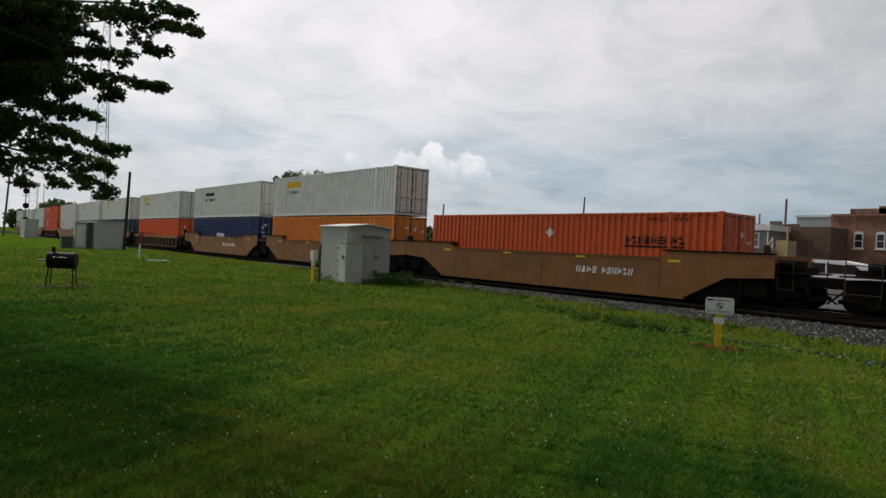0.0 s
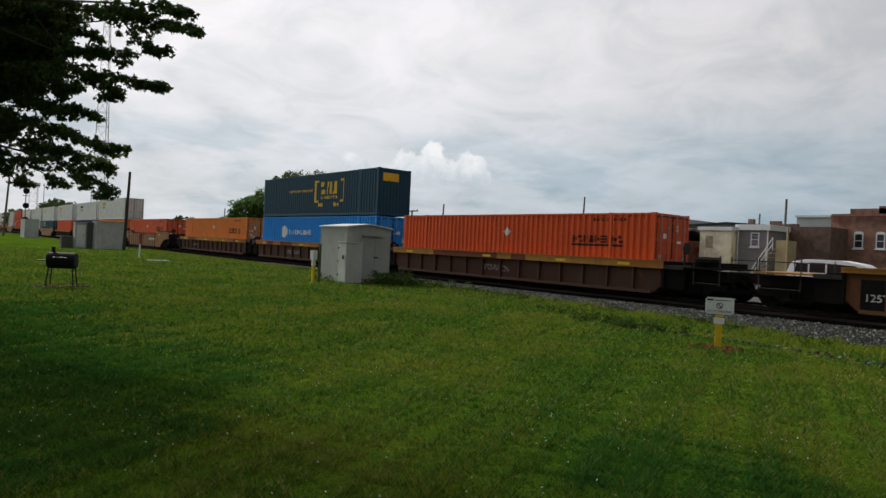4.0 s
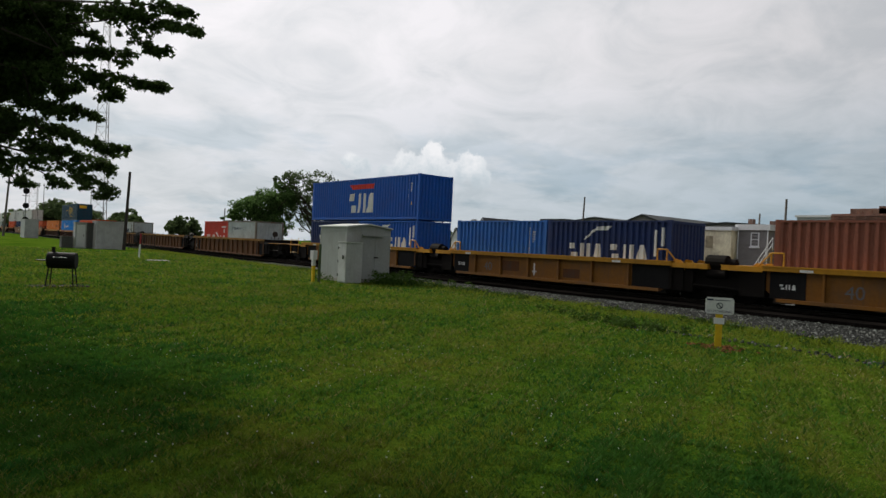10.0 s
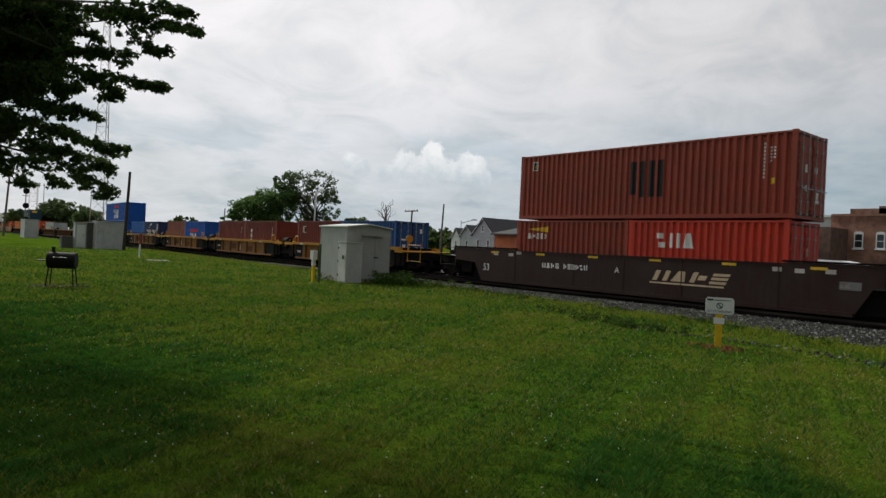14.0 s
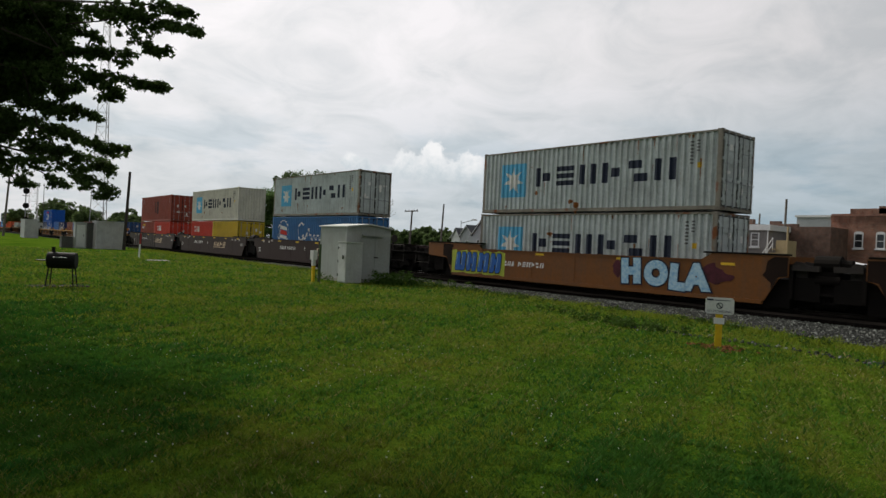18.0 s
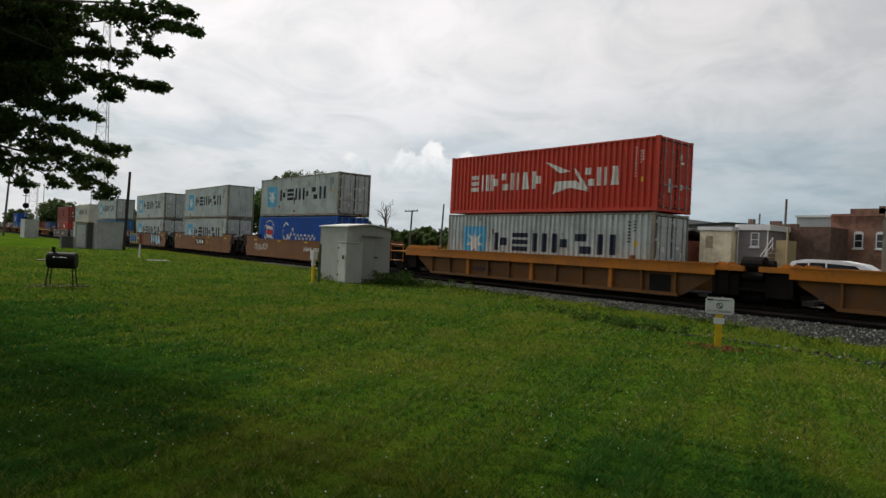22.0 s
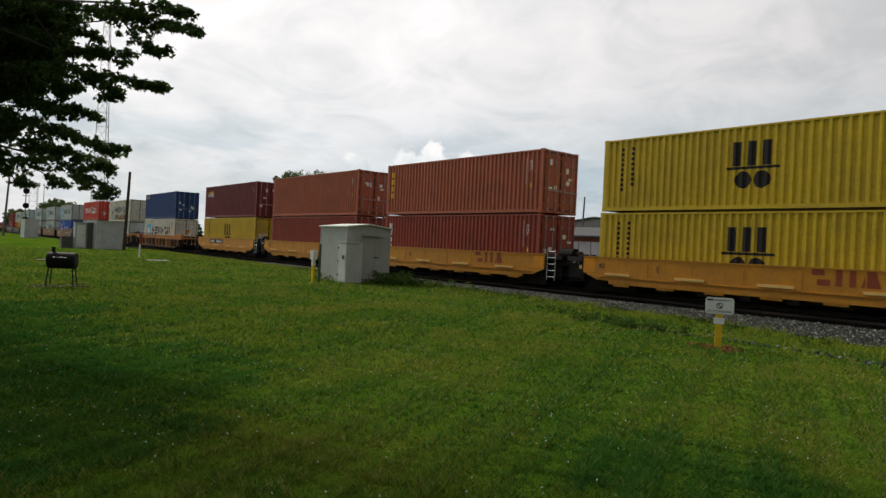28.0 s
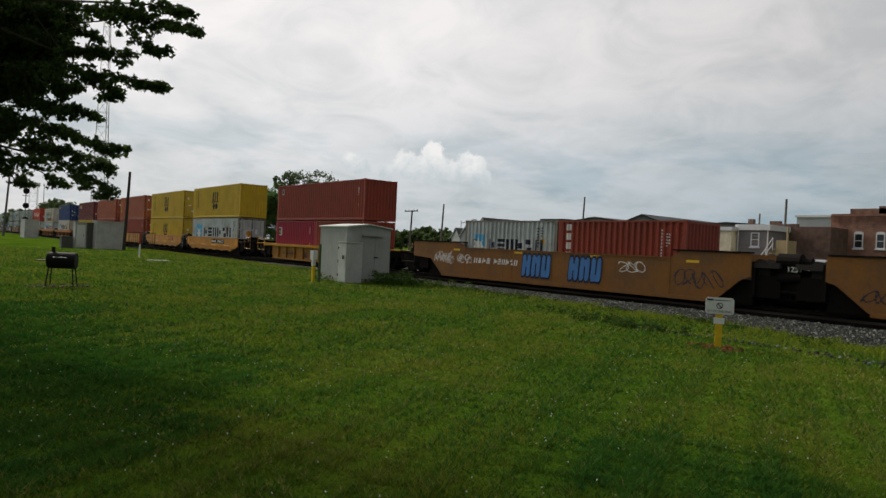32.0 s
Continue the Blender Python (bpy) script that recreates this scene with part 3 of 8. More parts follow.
for i, (x, y, h, w) in enumerate(((-230, 38, 8.5, 6.5), (-215, 52, 8.0, 6), (-182, 36, 7.0, 5), (-176, 44, 7.6, 6), (-250, 30, 8, 7), (-150, 38, 5.6, 4.6), (-140, 46, 5.8, 5), (-205, 33, 7.5, 5.5),
                                  (-127, 88, 6.0, 5.5), (-119, 90, 5.6, 5), (-111, 92, 5.8, 5), (-104, 91, 5.4, 4.5), (-122, 96, 6.4, 5), (-108, 62, 4.6, 3.2), (-96, 64, 4.0, 3.0), (-230, 17.5, 9.0, 8), (-206, 33.5, 10.5, 8), (-203, 40, 8.5, 8))):
    tree("broadleaf_tree", "far dark green tree with rounded uneven crown", x, y, h, [(0, 0, h * 0.62, w * 0.6, w * 0.6, h * 0.34), (w * 0.4, 1, h * 0.5, w * 0.45, w * 0.4, h * 0.3), (-w * 0.4, -1, h * 0.52, w * 0.45, w * 0.4, h * 0.32)], LEAF_FAR, 40 + i, 0.5, 170, 34, 0.25)


def bare_tree():
    rng = np.random.default_rng(8)
    t = thing("dead_tree", "bare grey dead tree behind the track", "tree", (-66.1, 45.6, LAWN))
    bm = bmesh.new()
    limb(bm, bent((0, 0, 0), (0.1, 0.1, 4.8), rng, 4, 0.04), 0.2, 0.1, 6)
    for k in range(12):
        a = k * 2.4
        z = 3.6 + 0.15 * k
        e = (math.cos(a) * (0.55 + 0.1 * (k % 4)), math.sin(a) * (0.75 + 0.12 * (k % 5)), z + 1.4 + 0.16 * (k % 7))
        pts = bent((0.05, 0.05, z), e, rng, 4, 0.15)
        limb(bm, pts, 0.06, 0.015, 4)
        limb(bm, bent(pts[2], (e[0] * 1.4, e[1] * 1.3, e[2] - 0.1), rng, 3, 0.15), 0.03, 0.01, 4)
    part("trunk", bm, surf("dead_wood", (0.16, 0.14, 0.12), rough=0.95), t, "bare weathered branches")


bare_tree()


# ---- lawn blades, clover, weeds, stones ----
def blades(rng, p, h, w, lean=0.5):
    n = len(p)
    a = rng.random(n) * 2 * math.pi
    side = np.stack([np.cos(a), np.sin(a), np.zeros(n)], 1) * (w * (0.7 + 0.6 * rng.random(n)))[:, None]
    b = rng.random(n) * 2 * math.pi
    hh = h * (0.5 + 0.9 * rng.random(n))
    tip = np.stack([np.cos(b) * lean, np.sin(b) * lean, np.ones(n)], 1) * hh[:, None]
    v = np.empty((n, 3, 3))
    v[:, 0], v[:, 1], v[:, 2] = p - side, p + side, p + tip
    return v.reshape(-1, 3), np.arange(3 * n).reshape(-1, 3)


def meadow():
    rng = np.random.default_rng(21)
    fx, fy = math.sin(YAW), math.cos(YAW)
    rx, ry = fy, -fx

    def spots(n, d0, d1, half=0.74, power=0.5):
        d = d0 + (d1 - d0) * rng.random(n) ** power
        s = (rng.random(n) * 2 - 1) * half * d
        return np.stack([fx * d + rx * s, fy * d + ry * s, np.full(n, LAWN)], 1)

    def patch(p, k=0.55):
        """Uneven growth: a smooth random field over the lawn."""
        f = np.zeros(len(p))
        for a, b, c, w in ((0.9, 0.4, 0.3, 1.0), (-0.5, 1.3, 1.9, 0.8), (2.3, 1.1, 4.0, 0.6), (1.7, -2.9, 0.7, 0.5), (5.1, 3.3, 2.2, 0.35), (-4.0, 6.2, 1.1, 0.3)):
            f += w * np.sin(p[:, 0] * a * k * 2 + p[:, 1] * b * k * 2 + c)
        return f / 2.2

    # the clover's dark green also carries the maple's shade
    gm = [leaf_material("grass_blade", (0.074, 0.146, 0.012), 0.40, 0.40, (0.142, 0.174, 0.019), 0.55), leaf_material("dry_grass_blade", (0.21, 0.185, 0.062), 0.25, 0.4),
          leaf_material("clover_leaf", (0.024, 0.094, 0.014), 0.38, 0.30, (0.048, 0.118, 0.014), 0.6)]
    n, ring = 565000, 190000
    d = 3.2 * (60 / 3.2) ** rng.random(n)
    d = d[rng.random(n) < (d - 3.2) / 1.4]
    n = len(d)
    sd = (rng.random(n) * 2 - 1) * 0.85 * d
    p = np.stack([fx * d + rx * sd, fy * d + ry * sd, np.full(n, LAWN)], 1)
    # thinner growth all round
    d2, turn = 28 * rng.random(ring) ** 0.6, rng.random(ring) * 6.2832
    p = np.concatenate([p, np.stack([d2 * np.cos(turn), d2 * np.sin(turn), np.full(ring, LAWN)], 1)])
    d = np.concatenate([d, np.clip(d2, 6.0, 28.0)])
    spread = np.interp(p[:, 0], *SPREAD)
    rag = 0.28 * np.sin(p[:, 0] * 2.1) + 0.22 * np.sin(p[:, 0] * 5.3 + 1) + 0.18 * np.sin(p[:, 0] * 11.7) + rng.normal(size=len(p)) * 0.16
    keep = p[:, 1] < NEAR - 2.0 - spread + rag + bend(p[:, 0])
    p, far = p[keep], np.clip(d[keep] / 5.5, 1.0, 7.0)
    f, tuft, knot = patch(p), patch(p, 2.6), patch(p, 7.0)
    dry = rng.random(len(p)) < np.clip(0.09 + 0.11 * f + 0.06 * tuft + 0.16 * knot, 0.0, 0.45)
    # clover beds; those by the maple also paint its shade darker and greener
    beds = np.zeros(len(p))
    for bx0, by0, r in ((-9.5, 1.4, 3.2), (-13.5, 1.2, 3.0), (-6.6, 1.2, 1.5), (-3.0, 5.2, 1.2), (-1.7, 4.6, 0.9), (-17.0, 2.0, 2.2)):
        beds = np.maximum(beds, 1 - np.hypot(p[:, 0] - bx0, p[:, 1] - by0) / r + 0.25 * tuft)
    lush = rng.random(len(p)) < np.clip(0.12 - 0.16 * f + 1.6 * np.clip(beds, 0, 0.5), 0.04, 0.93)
    for nm, lab, sel, mat, h, w, lean in (("grass", "short mown green grass", ~dry & ~lush, gm[0], 0.033, 0.0062, 0.9), ("dry_grass", "short dry straw-coloured grass blades", dry, gm[1], 0.029, 0.0045, 1.3), ("clover", "dark green clover leaves, also painting the maple's shade", lush, gm[2], 0.038, 0.010, 0.9)):
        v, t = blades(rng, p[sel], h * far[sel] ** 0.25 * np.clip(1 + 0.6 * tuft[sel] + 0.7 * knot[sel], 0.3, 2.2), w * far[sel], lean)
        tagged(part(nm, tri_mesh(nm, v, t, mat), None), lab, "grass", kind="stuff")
    # clover heads
    q = spots(2600, 4.2, 12.0, power=0.8)
    q = q[(patch(q, 0.8) < 0.1)][:320] + np.array([0, 0, 0.05])
    v, t = leaf_cloud(q, np.full(len(q), 0.006), 8, 0.011, rng, 1.0)
    tagged(part("clover_flowers", tri_mesh("clover_flowers", v, t, surf("petal_white", (0.62, 0.62, 0.55), rough=0.8, streak=False)), None), "small white clover flower heads", "flower", kind="stuff")
    # taller weeds along the foot of the ballast
    n = 52000
    x = -75 + 78 * rng.random(n)
    y = NEAR - 2.25 + bend(x) - np.interp(x, *SPREAD) + rng.normal(size=n) * 0.34 + 0.25 * np.sin(x * 2.1) + 0.2 * np.sin(x * 5.3 + 1) - 0.55 * (np.sin(x * 0.9) > 0.2) * rng.random(n) - 0.9 * rng.random(n) ** 3
    keep = rng.random(n) < 0.35 + 0.65 * (0.5 + 0.5 * np.sin(x * 1.7 + 1.0) * np.sin(x * 0.43))
    p = np.stack([x, y, np.full(n, LAWN)], 1)[keep]
    v, t = blades(rng, p, 0.10 + 0.09 * np.clip(np.sin(p[:, 0] * 3.1) * np.sin(p[:, 0] * 7.7 + 2), 0, 1), 0.011, 0.7)
    tagged(part("verge_grass", tri_mesh("verge_grass", v, t, leaf_material("verge_blade", (0.135, 0.175, 0.016), 0.35, 0.45)), None), "taller yellow-green grass along the ballast", "grass", kind="stuff")
    wc = []
    for _ in range(330):
        x = -36 + 31 * rng.random()
        if math.sin(x * 1.9) + math.sin(x * 0.7 + 1) < (-0.3 if x < -9 else 0.7):
            continue
        edge = NEAR - 2.35 - float(np.interp(x, *SPREAD))
        wc.append((x, edge - abs(rng.normal()) * 0.35, LAWN + 0.03 + 0.05 * rng.random()))
    for cx, cy, k in ((-24.0, 16.6, 60), (-23.6, 17.3, 46), (-10.5, 14.4, 16), (-9.7, 14.25, 24), (-8.7, 14.2, 12), (-12.6, 15.2, 10), (-25.0, 18.4, 20), (-26.5, 14.9, 6), (-22.6, 17.5, 26), (-21.6, 17.8, 18), (-20.4, 18.0, 12)):
        for _ in range(k):
            tall = 0.46 if cx < -23 and cy > 16 else (0.28 if cx < -20 else 0.12)
            wc.append((cx + rng.normal() * 0.5, cy + rng.normal() * 0.25, LAWN + 0.05 + tall * rng.random() ** 1.5))
    v, t = leaf_cloud(np.array(wc), 0.10 + 0.10 * rng.random(len(wc)), 26, 0.06, rng, 0.9)
    tagged(part("weeds", tri_mesh("weeds", v, t, leaf_material("weed_leaf", (0.045, 0.085, 0.014), 0.3, 0.4)), None), "clumps of dark green broadleaf weeds at the ballast foot", "weeds", kind="stuff")


def stones():
    rng = np.random.default_rng(31)
    n = 56000
    x = -45 + 46 * rng.random(n) ** 0.75
    sp = np.interp(x, *SPREAD)
    g = rng.random(n) ** 0.8
    y = NEAR - 1.2 + bend(x) - g * (0.82 + sp)
    z = -0.265 + (LAWN + 0.025 + 0.265) * np.clip(NEAR - 0.4 + bend(x) - y, 0, 9) / (1.2 + sp) + 0.012
    # a thin line of stones lying in the grass before the bank
    k = 260
    x[:k] = -6.4 + 3.4 * rng.random(k) ** 0.8
    x[:110] = -10.2 + 4.0 * rng.random(110)
    y[:k] = np.interp(x[:k], [-10.0, -6.1, -4.6, -3.0], [14.2, 14.3, 14.0, 13.5]) + rng.normal(size=k) * 0.16
    z[:k] = LAWN + 0.015
    c = np.stack([x, y, z], 1)
    s = 0.026 + 0.040 * rng.random((n, 1)) ** 2
    oct_v = np.array([(1, 0, 0), (-1, 0, 0), (0, 1, 0), (0, -1, 0), (0, 0, 0.75), (0, 0, -0.75)], float)
    oct_f = np.array([(0, 2, 4), (2, 1, 4), (1, 3, 4), (3, 0, 4), (2, 0, 5), (1, 2, 5), (3, 1, 5), (0, 3, 5)])
    a = rng.random(n) * 6.28
    ca, sa = np.cos(a)[:, None], np.sin(a)[:, None]
    jit = 0.7 + 0.6 * rng.random((n, 6, 3))
    ov = oct_v[None] * jit
    vx = ov[:, :, 0] * ca - ov[:, :, 1] * sa
    vy = ov[:, :, 0] * sa + ov[:, :, 1] * ca
    v = np.stack([vx, vy, ov[:, :, 2]], 2) * s[:, :, None] + c[:, None, :]
    for nm, sel, col, lab in (("ballast_stones", np.arange(n) % 6 != 0, (0.022, 0.0235, 0.0218), "loose dark grey crushed stones on the ballast bank"),
                              ("pale_stones", np.arange(n) % 6 == 0, (0.112, 0.118, 0.110), "scattered pale grey crushed stones on the ballast bank")):
        q = v[sel]
        t = (np.arange(len(q))[:, None, None] * 6 + oct_f[None]).reshape(-1, 3)
        tagged(part(nm, tri_mesh(nm, q.reshape(-1, 3), t, leaf_material(nm, col, 0.0, 0.7)), None), lab, "gravel", kind="stuff")


meadow()
stones()


# ---- the train: shared shapes ----
FLOOR_Z = 0.30
WIDTH = 2.438


def corrugation(length, a, b, pitch=0.278, depth=0.066):
    """Breakpoints (x, inset) of a corrugated wall between x=a and x=b."""
    n = max(1, round((b - a) / pitch))
    p = (b - a) / n
    pts = []
    for i in range(n):
        x = a + i * p
        pts += [(x, 0.0), (x + 0.32 * p, 0.0), (x + 0.48 * p, depth), (x + 0.84 * p, depth)]
    pts.append((b, 0.0))
    return pts


def wall_sheet(prof, z0, z1, y, out):
    """Corrugated sheet along x at y; out = -1 faces -y. Two-sided thickness of 2 cm."""
    verts, faces = [], []
    for x, d in prof:
        for z in (z0, z1):
            verts.append((x, y - out * d, z))
    n = len(prof)
    for i in range(n - 1):
        f = (2 * i, 2 * i + 2, 2 * i + 3, 2 * i + 1)
        faces.append(f if out < 0 else f[::-1])
    return verts, faces


def decal_mesh(polys, prof, mat, lift=0.004, y=0.0):
    """Flat convex shapes (lists of (x, z)) that follow the near wall's corrugation."""
    verts, faces, index = [], [], {}

    def vert(*p):
        k = tuple(round(c, 3) for c in p)
        if k not in index:
            index[k] = len(verts)
            verts.append(p)
        return index[k]

    xs_prof = [p[0] for p in prof]
    ds_prof = [p[1] for p in prof]

    def inset(x):
        return float(np.interp(x, xs_prof, ds_prof))

    for poly in polys:
        lo, hi = min(p[0] for p in poly), max(p[0] for p in poly)
        cuts = sorted({round(x, 5) for x in [p[0] for p in poly] + [x for x in xs_prof if lo < x < hi]})
        n = len(poly)

        def span(x):
            zs = []
            for i in range(n):
                (xa, za), (xb, zb) = poly[i], poly[(i + 1) % n]
                if abs(xa - xb) < 1e-9:
                    if abs(x - xa) < 1e-6:
                        zs += [za, zb]
                elif min(xa, xb) - 1e-6 <= x <= max(xa, xb) + 1e-6:
                    zs.append(za + (zb - za) * (x - xa) / (xb - xa))
            return min(zs), max(zs)

        for a, b in zip(cuts, cuts[1:]):
            if b - a < 1e-4:
                continue
            e = 1e-5
            za, zb = span(a + e), span(b - e)
            ya, yb = y + inset(a) - lift, y + inset(b) - lift
            quad = []
            for q in (vert(a, ya, za[0]), vert(b, yb, zb[0]), vert(b, yb, zb[1]), vert(a, ya, za[1])):
                if q not in quad:
                    quad.append(q)
            if len(quad) > 2:
                faces.append(tuple(quad))
    return soup("marking", verts, faces, mat)


def rect(x0, x1, z0, z1, slant=0.0):
    return [(x0, z0), (x1, z0), (x1 + slant, z1), (x0 + slant, z1)]


class Glyph(list):
    """The shapes of one block of lettering."""


def blocks(x0, x1, z0, z1, n, slant=0.0, fill=0.84):
    """A row of n groups of plain bars of the lettering's size."""
    w = (x1 - x0) / n
    h = z1 - z0
    q = 0.29 if h > 0.3 else 0.3
    bar = lambda a, b, c, d: [(a, c), (b, c), (b, d), (a, d)]
    shapes = (
        [bar(0, q, 0, 1), bar(0.9 - q, 0.9, 0, 1)],
        [bar(0, 0.9, 0, 0.25), bar(0, 0.9, 0.375, 0.625), bar(0, 0.9, 0.75, 1)],
        [[(0, 0), (0.86, 0), (0.62, 1), (0.24, 1)]],
        [bar(0, q, 0, 1), bar(q + 0.1, 0.84, 0.28, 0.72)],
        [bar(0, 0.6, 0.62, 1), bar(0.26, 0.86, 0, 0.38)],
    )
    out = []
    for i in range(n):
        a = x0 + i * w
        polys = [[(a + px * w * fill + pz * slant, z0 + pz * h) for px, pz in poly] for poly in shapes[(1, 0, 3, 4, 0, 2, 3)[(i + n) % 7]]]
        out += [Glyph([p]) for p in polys] if h > 0.3 else [Glyph(polys)]
    return out


def star(cx, cz, r, n=7):
    out = []
    for i in range(n):
        t = math.pi / 2 + 2 * math.pi * i / n
        d = math.pi / n
        out.append([(cx + 0.42 * r * math.cos(t - d), cz + 0.42 * r * math.sin(t - d)), (cx + r * math.cos(t), cz + r * math.sin(t)),
                    (cx + 0.42 * r * math.cos(t + d), cz + 0.42 * r * math.sin(t + d)), (cx, cz)])
    return out


def disc(cx, cz, r, n=12):
    return [(cx + r * math.cos(2 * math.pi * i / n), cz + r * math.sin(2 * math.pi * i / n)) for i in range(n)]


STEEL = surf("dark_steel", (0.030, 0.027, 0.025), rough=0.75, dirt=0.4, rust=0.2, spec=0.12)
# near-black grease; the shade under and between the cars is in this colour
GREASE_SHADE = surf("greasy_shaded_steel", (0.009, 0.0078, 0.0070), rough=0.8, dirt=0.2, dirt_color=(0.014, 0.011, 0.009), spec=0.06)
ROD = surf("galvanised_rod", (0.32, 0.33, 0.34), rough=0.45, metal=0.7, dirt=0.25)
GASKET = surf("rubber_gasket", (0.015, 0.015, 0.016), rough=0.8, dirt=0.1)
WHITE_MARK = surf("white_marking", (0.72, 0.72, 0.69), rough=0.6, dirt=0.25)
YELLOW_MARK = surf("yellow_marking", (0.72, 0.46, 0.03), rough=0.55, dirt=0.2)
DARK_MARK = surf("dark_blue_marking", (0.018, 0.026, 0.05), rough=0.6, dirt=0.15)
SKY_MARK = surf("sky_blue_marking", (0.11, 0.42, 0.66), rough=0.55, dirt=0.15)
RED_MARK = surf("red_marking", (0.62, 0.05, 0.03), rough=0.55, dirt=0.15)
BLACK_MARK = surf("black_marking", (0.02, 0.018, 0.02), rough=0.6, dirt=0.1)
RUST_MARK = surf("rust_patch", (0.26, 0.10, 0.028), rough=0.9, dirt=0.6, dirt_color=(0.09, 0.03, 0.012), scale=4)
ORANGE_RUST = surf("orange_rust_run", (0.33, 0.165, 0.055), rough=0.9, dirt=0.7, dirt_color=(0.13, 0.05, 0.02), scale=3)
BROWN_MARK = surf("reddish_brown_marking", (0.22, 0.05, 0.02), rough=0.6, dirt=0.2)
SOOT_MARK = surf("dark_brown_marking", (0.055, 0.014, 0.010), rough=0.6, dirt=0.2)
GREY_MARK = surf("faded_dark_marking", (0.14, 0.14, 0.14), rough=0.7)


def container(length, height, mat, label, x, z, doors=True, marks=(), group="containers on the train"):
    """Corrugated container: frame, walls, roof, door leaves with rods. Its left near lower corner is its origin."""
    c = thing("shipping_container", label, "container", (x, NEAR, z), group)
    L, H, W = length, height, WIDTH
    worn = paint("worn_grey_frame", (0.23, 0.215, 0.18), 0.75, 0.75, 0.65) if mat.name == "paint_container_grey" else mat
    key = (round(L, 2), round(H, 2), mat.name)
    prof = corrugation(L, 0.16, L - 0.16, 0.278 if L < 15 else 0.3, 0.066 if L < 15 else 0.056)

    def frame_mesh():
        bm = bmesh.new()
        for y in (0, W):
            o = 1 if y == 0 else -1
            for xx in (0, L - 0.16):
                bx(bm, xx, xx + 0.16, min(y, y + o * 0.12), max(y, y + o * 0.12), 0.11, H - 0.11)
            bx(bm, 0.16, L - 0.16, min(y, y + o * 0.06), max(y, y + o * 0.06), 0.02, 0.16)
            bx(bm, 0.16, L - 0.16, min(y, y + o * 0.06), max(y, y + o * 0.06), H - 0.09, H - 0.025)
        for xx in (0.0, L - 0.1):
            bx(bm, xx, xx + 0.1, 0.12, W - 0.12, 0.02, 0.15)
            bx(bm, xx, xx + 0.1, 0.12, W - 0.12, H - 0.12, H - 0.02)
        if L > 15:      # stacking posts at the forty-foot points
            for xx in (1.98, L - 2.1):
                for y0, y1 in ((-0.004, 0.05), (W - 0.05, W + 0.004)):
                    bx(bm, xx, xx + 0.12, y0, y1, 0.16, H - 0.09)
        return mesh_of("frame", bm, worn, fix=False)

    def cast_mesh():
        return mesh_of("corner_casting", bx(bmesh.new(), -0.003, 0.181, -0.003, 0.159, 0, 0.118), worn, fix=False)

    def side_mesh(y, out):
        v, f = wall_sheet(prof, 0.14, H - 0.07, y, out)
        return soup("side_wall", v, f, mat)

    def roof_mesh():
        bm = bmesh.new()
        n = round(L / 0.3)
        p = (L - 0.2) / n
        verts = []
        for i in range(n):
            xx = 0.1 + i * p
            verts += [(xx, H - 0.012), (xx + p * 0.5, H - 0.012), (xx + p * 0.6, H - 0.03), (xx + p * 0.9, H - 0.03)]
        verts.append((L - 0.1, H - 0.012))
        a = [bm.verts.new((u, 0.05, w)) for u, w in verts]
        b = [bm.verts.new((u, W - 0.05, w)) for u, w in verts]
        for i in range(len(a) - 1):
            bm.faces.new((a[i], a[i + 1], b[i + 1], b[i]))
        bx(bm, 0.1, L - 0.1, 0.06, W - 0.06, 0.13, 0.16)
        return mesh_of("roof", bm, mat)

    def end_mesh():
        pr = corrugation(W, 0.12, W - 0.12, 0.25, 0.045)
        v, f = [], []
        for yy, d in pr:
            for zz in (0.14, H - 0.1):
                v.append((d - 0.05, yy, zz))
        for i in range(len(pr) - 1):
            f.append((2 * i, 2 * i + 1, 2 * i + 3, 2 * i + 2))
        return soup("end_wall", v, f, mat)

    def leaf_mesh():
        bm = bmesh.new()
        w = W / 2 - 0.14
        bx(bm, -0.05, 0.0, 0, w, 0.16, H - 0.13)
        for zz in np.linspace(0.3, H - 0.75, 5):
            bx(bm, 0.0, 0.022, 0.06, w - 0.06, zz, zz + 0.34)
        for zz in (0.35, H * 0.36, H * 0.62, H - 0.4):
            bx(bm, 0.0, 0.035, -0.05, 0.09, zz, zz + 0.1)
        return mesh_of("door", bm, mat, fix=False)

    def gasket_mesh():
        bm = bmesh.new()
        w = W / 2 - 0.14
        for a, b, zz0, zz1 in ((-0.02, 0.03, 0.14, H - 0.12), (w - 0.03, w + 0.012, 0.14, H - 0.12)):
            bx(bm, -0.03, 0.007, a, b, zz0, zz1)
        bx(bm, -0.03, 0.007, 0.03, w - 0.03, 0.14, 0.18)
        bx(bm, -0.03, 0.007, 0.03, w - 0.03, H - 0.16, H - 0.12)
        return mesh_of("gasket", bm, GASKET, fix=False)

    def rod_mesh():
        bm = bmesh.new()
        tube(bm, (0.05, 0, 0.1), (0.05, 0, H - 0.08), 0.018, n=6)
        for zz in (0.14, 0.55, 1.05, H - 0.6, H - 0.14):
            bx(bm, 0.0, 0.075, -0.05, 0.05, zz, zz + 0.06)
        bx(bm, 0.05, 0.08, -0.02, 0.42, 1.0, 1.04)
        return mesh_of("lock_rod", bm, ROD, fix=False)

    part("frame", cached(("frame",) + key, frame_mesh), None, c)
    for xx in ((0, L - 0.178) if L < 15 else (0, 1.98, L - 2.158, L - 0.178)):
        for yy in (0, W - 0.156):
            for zz in (0, H - 0.118):
                part("corner_casting", cached(("cast", mat.name), cast_mesh), None, c, at=(xx, yy, zz))
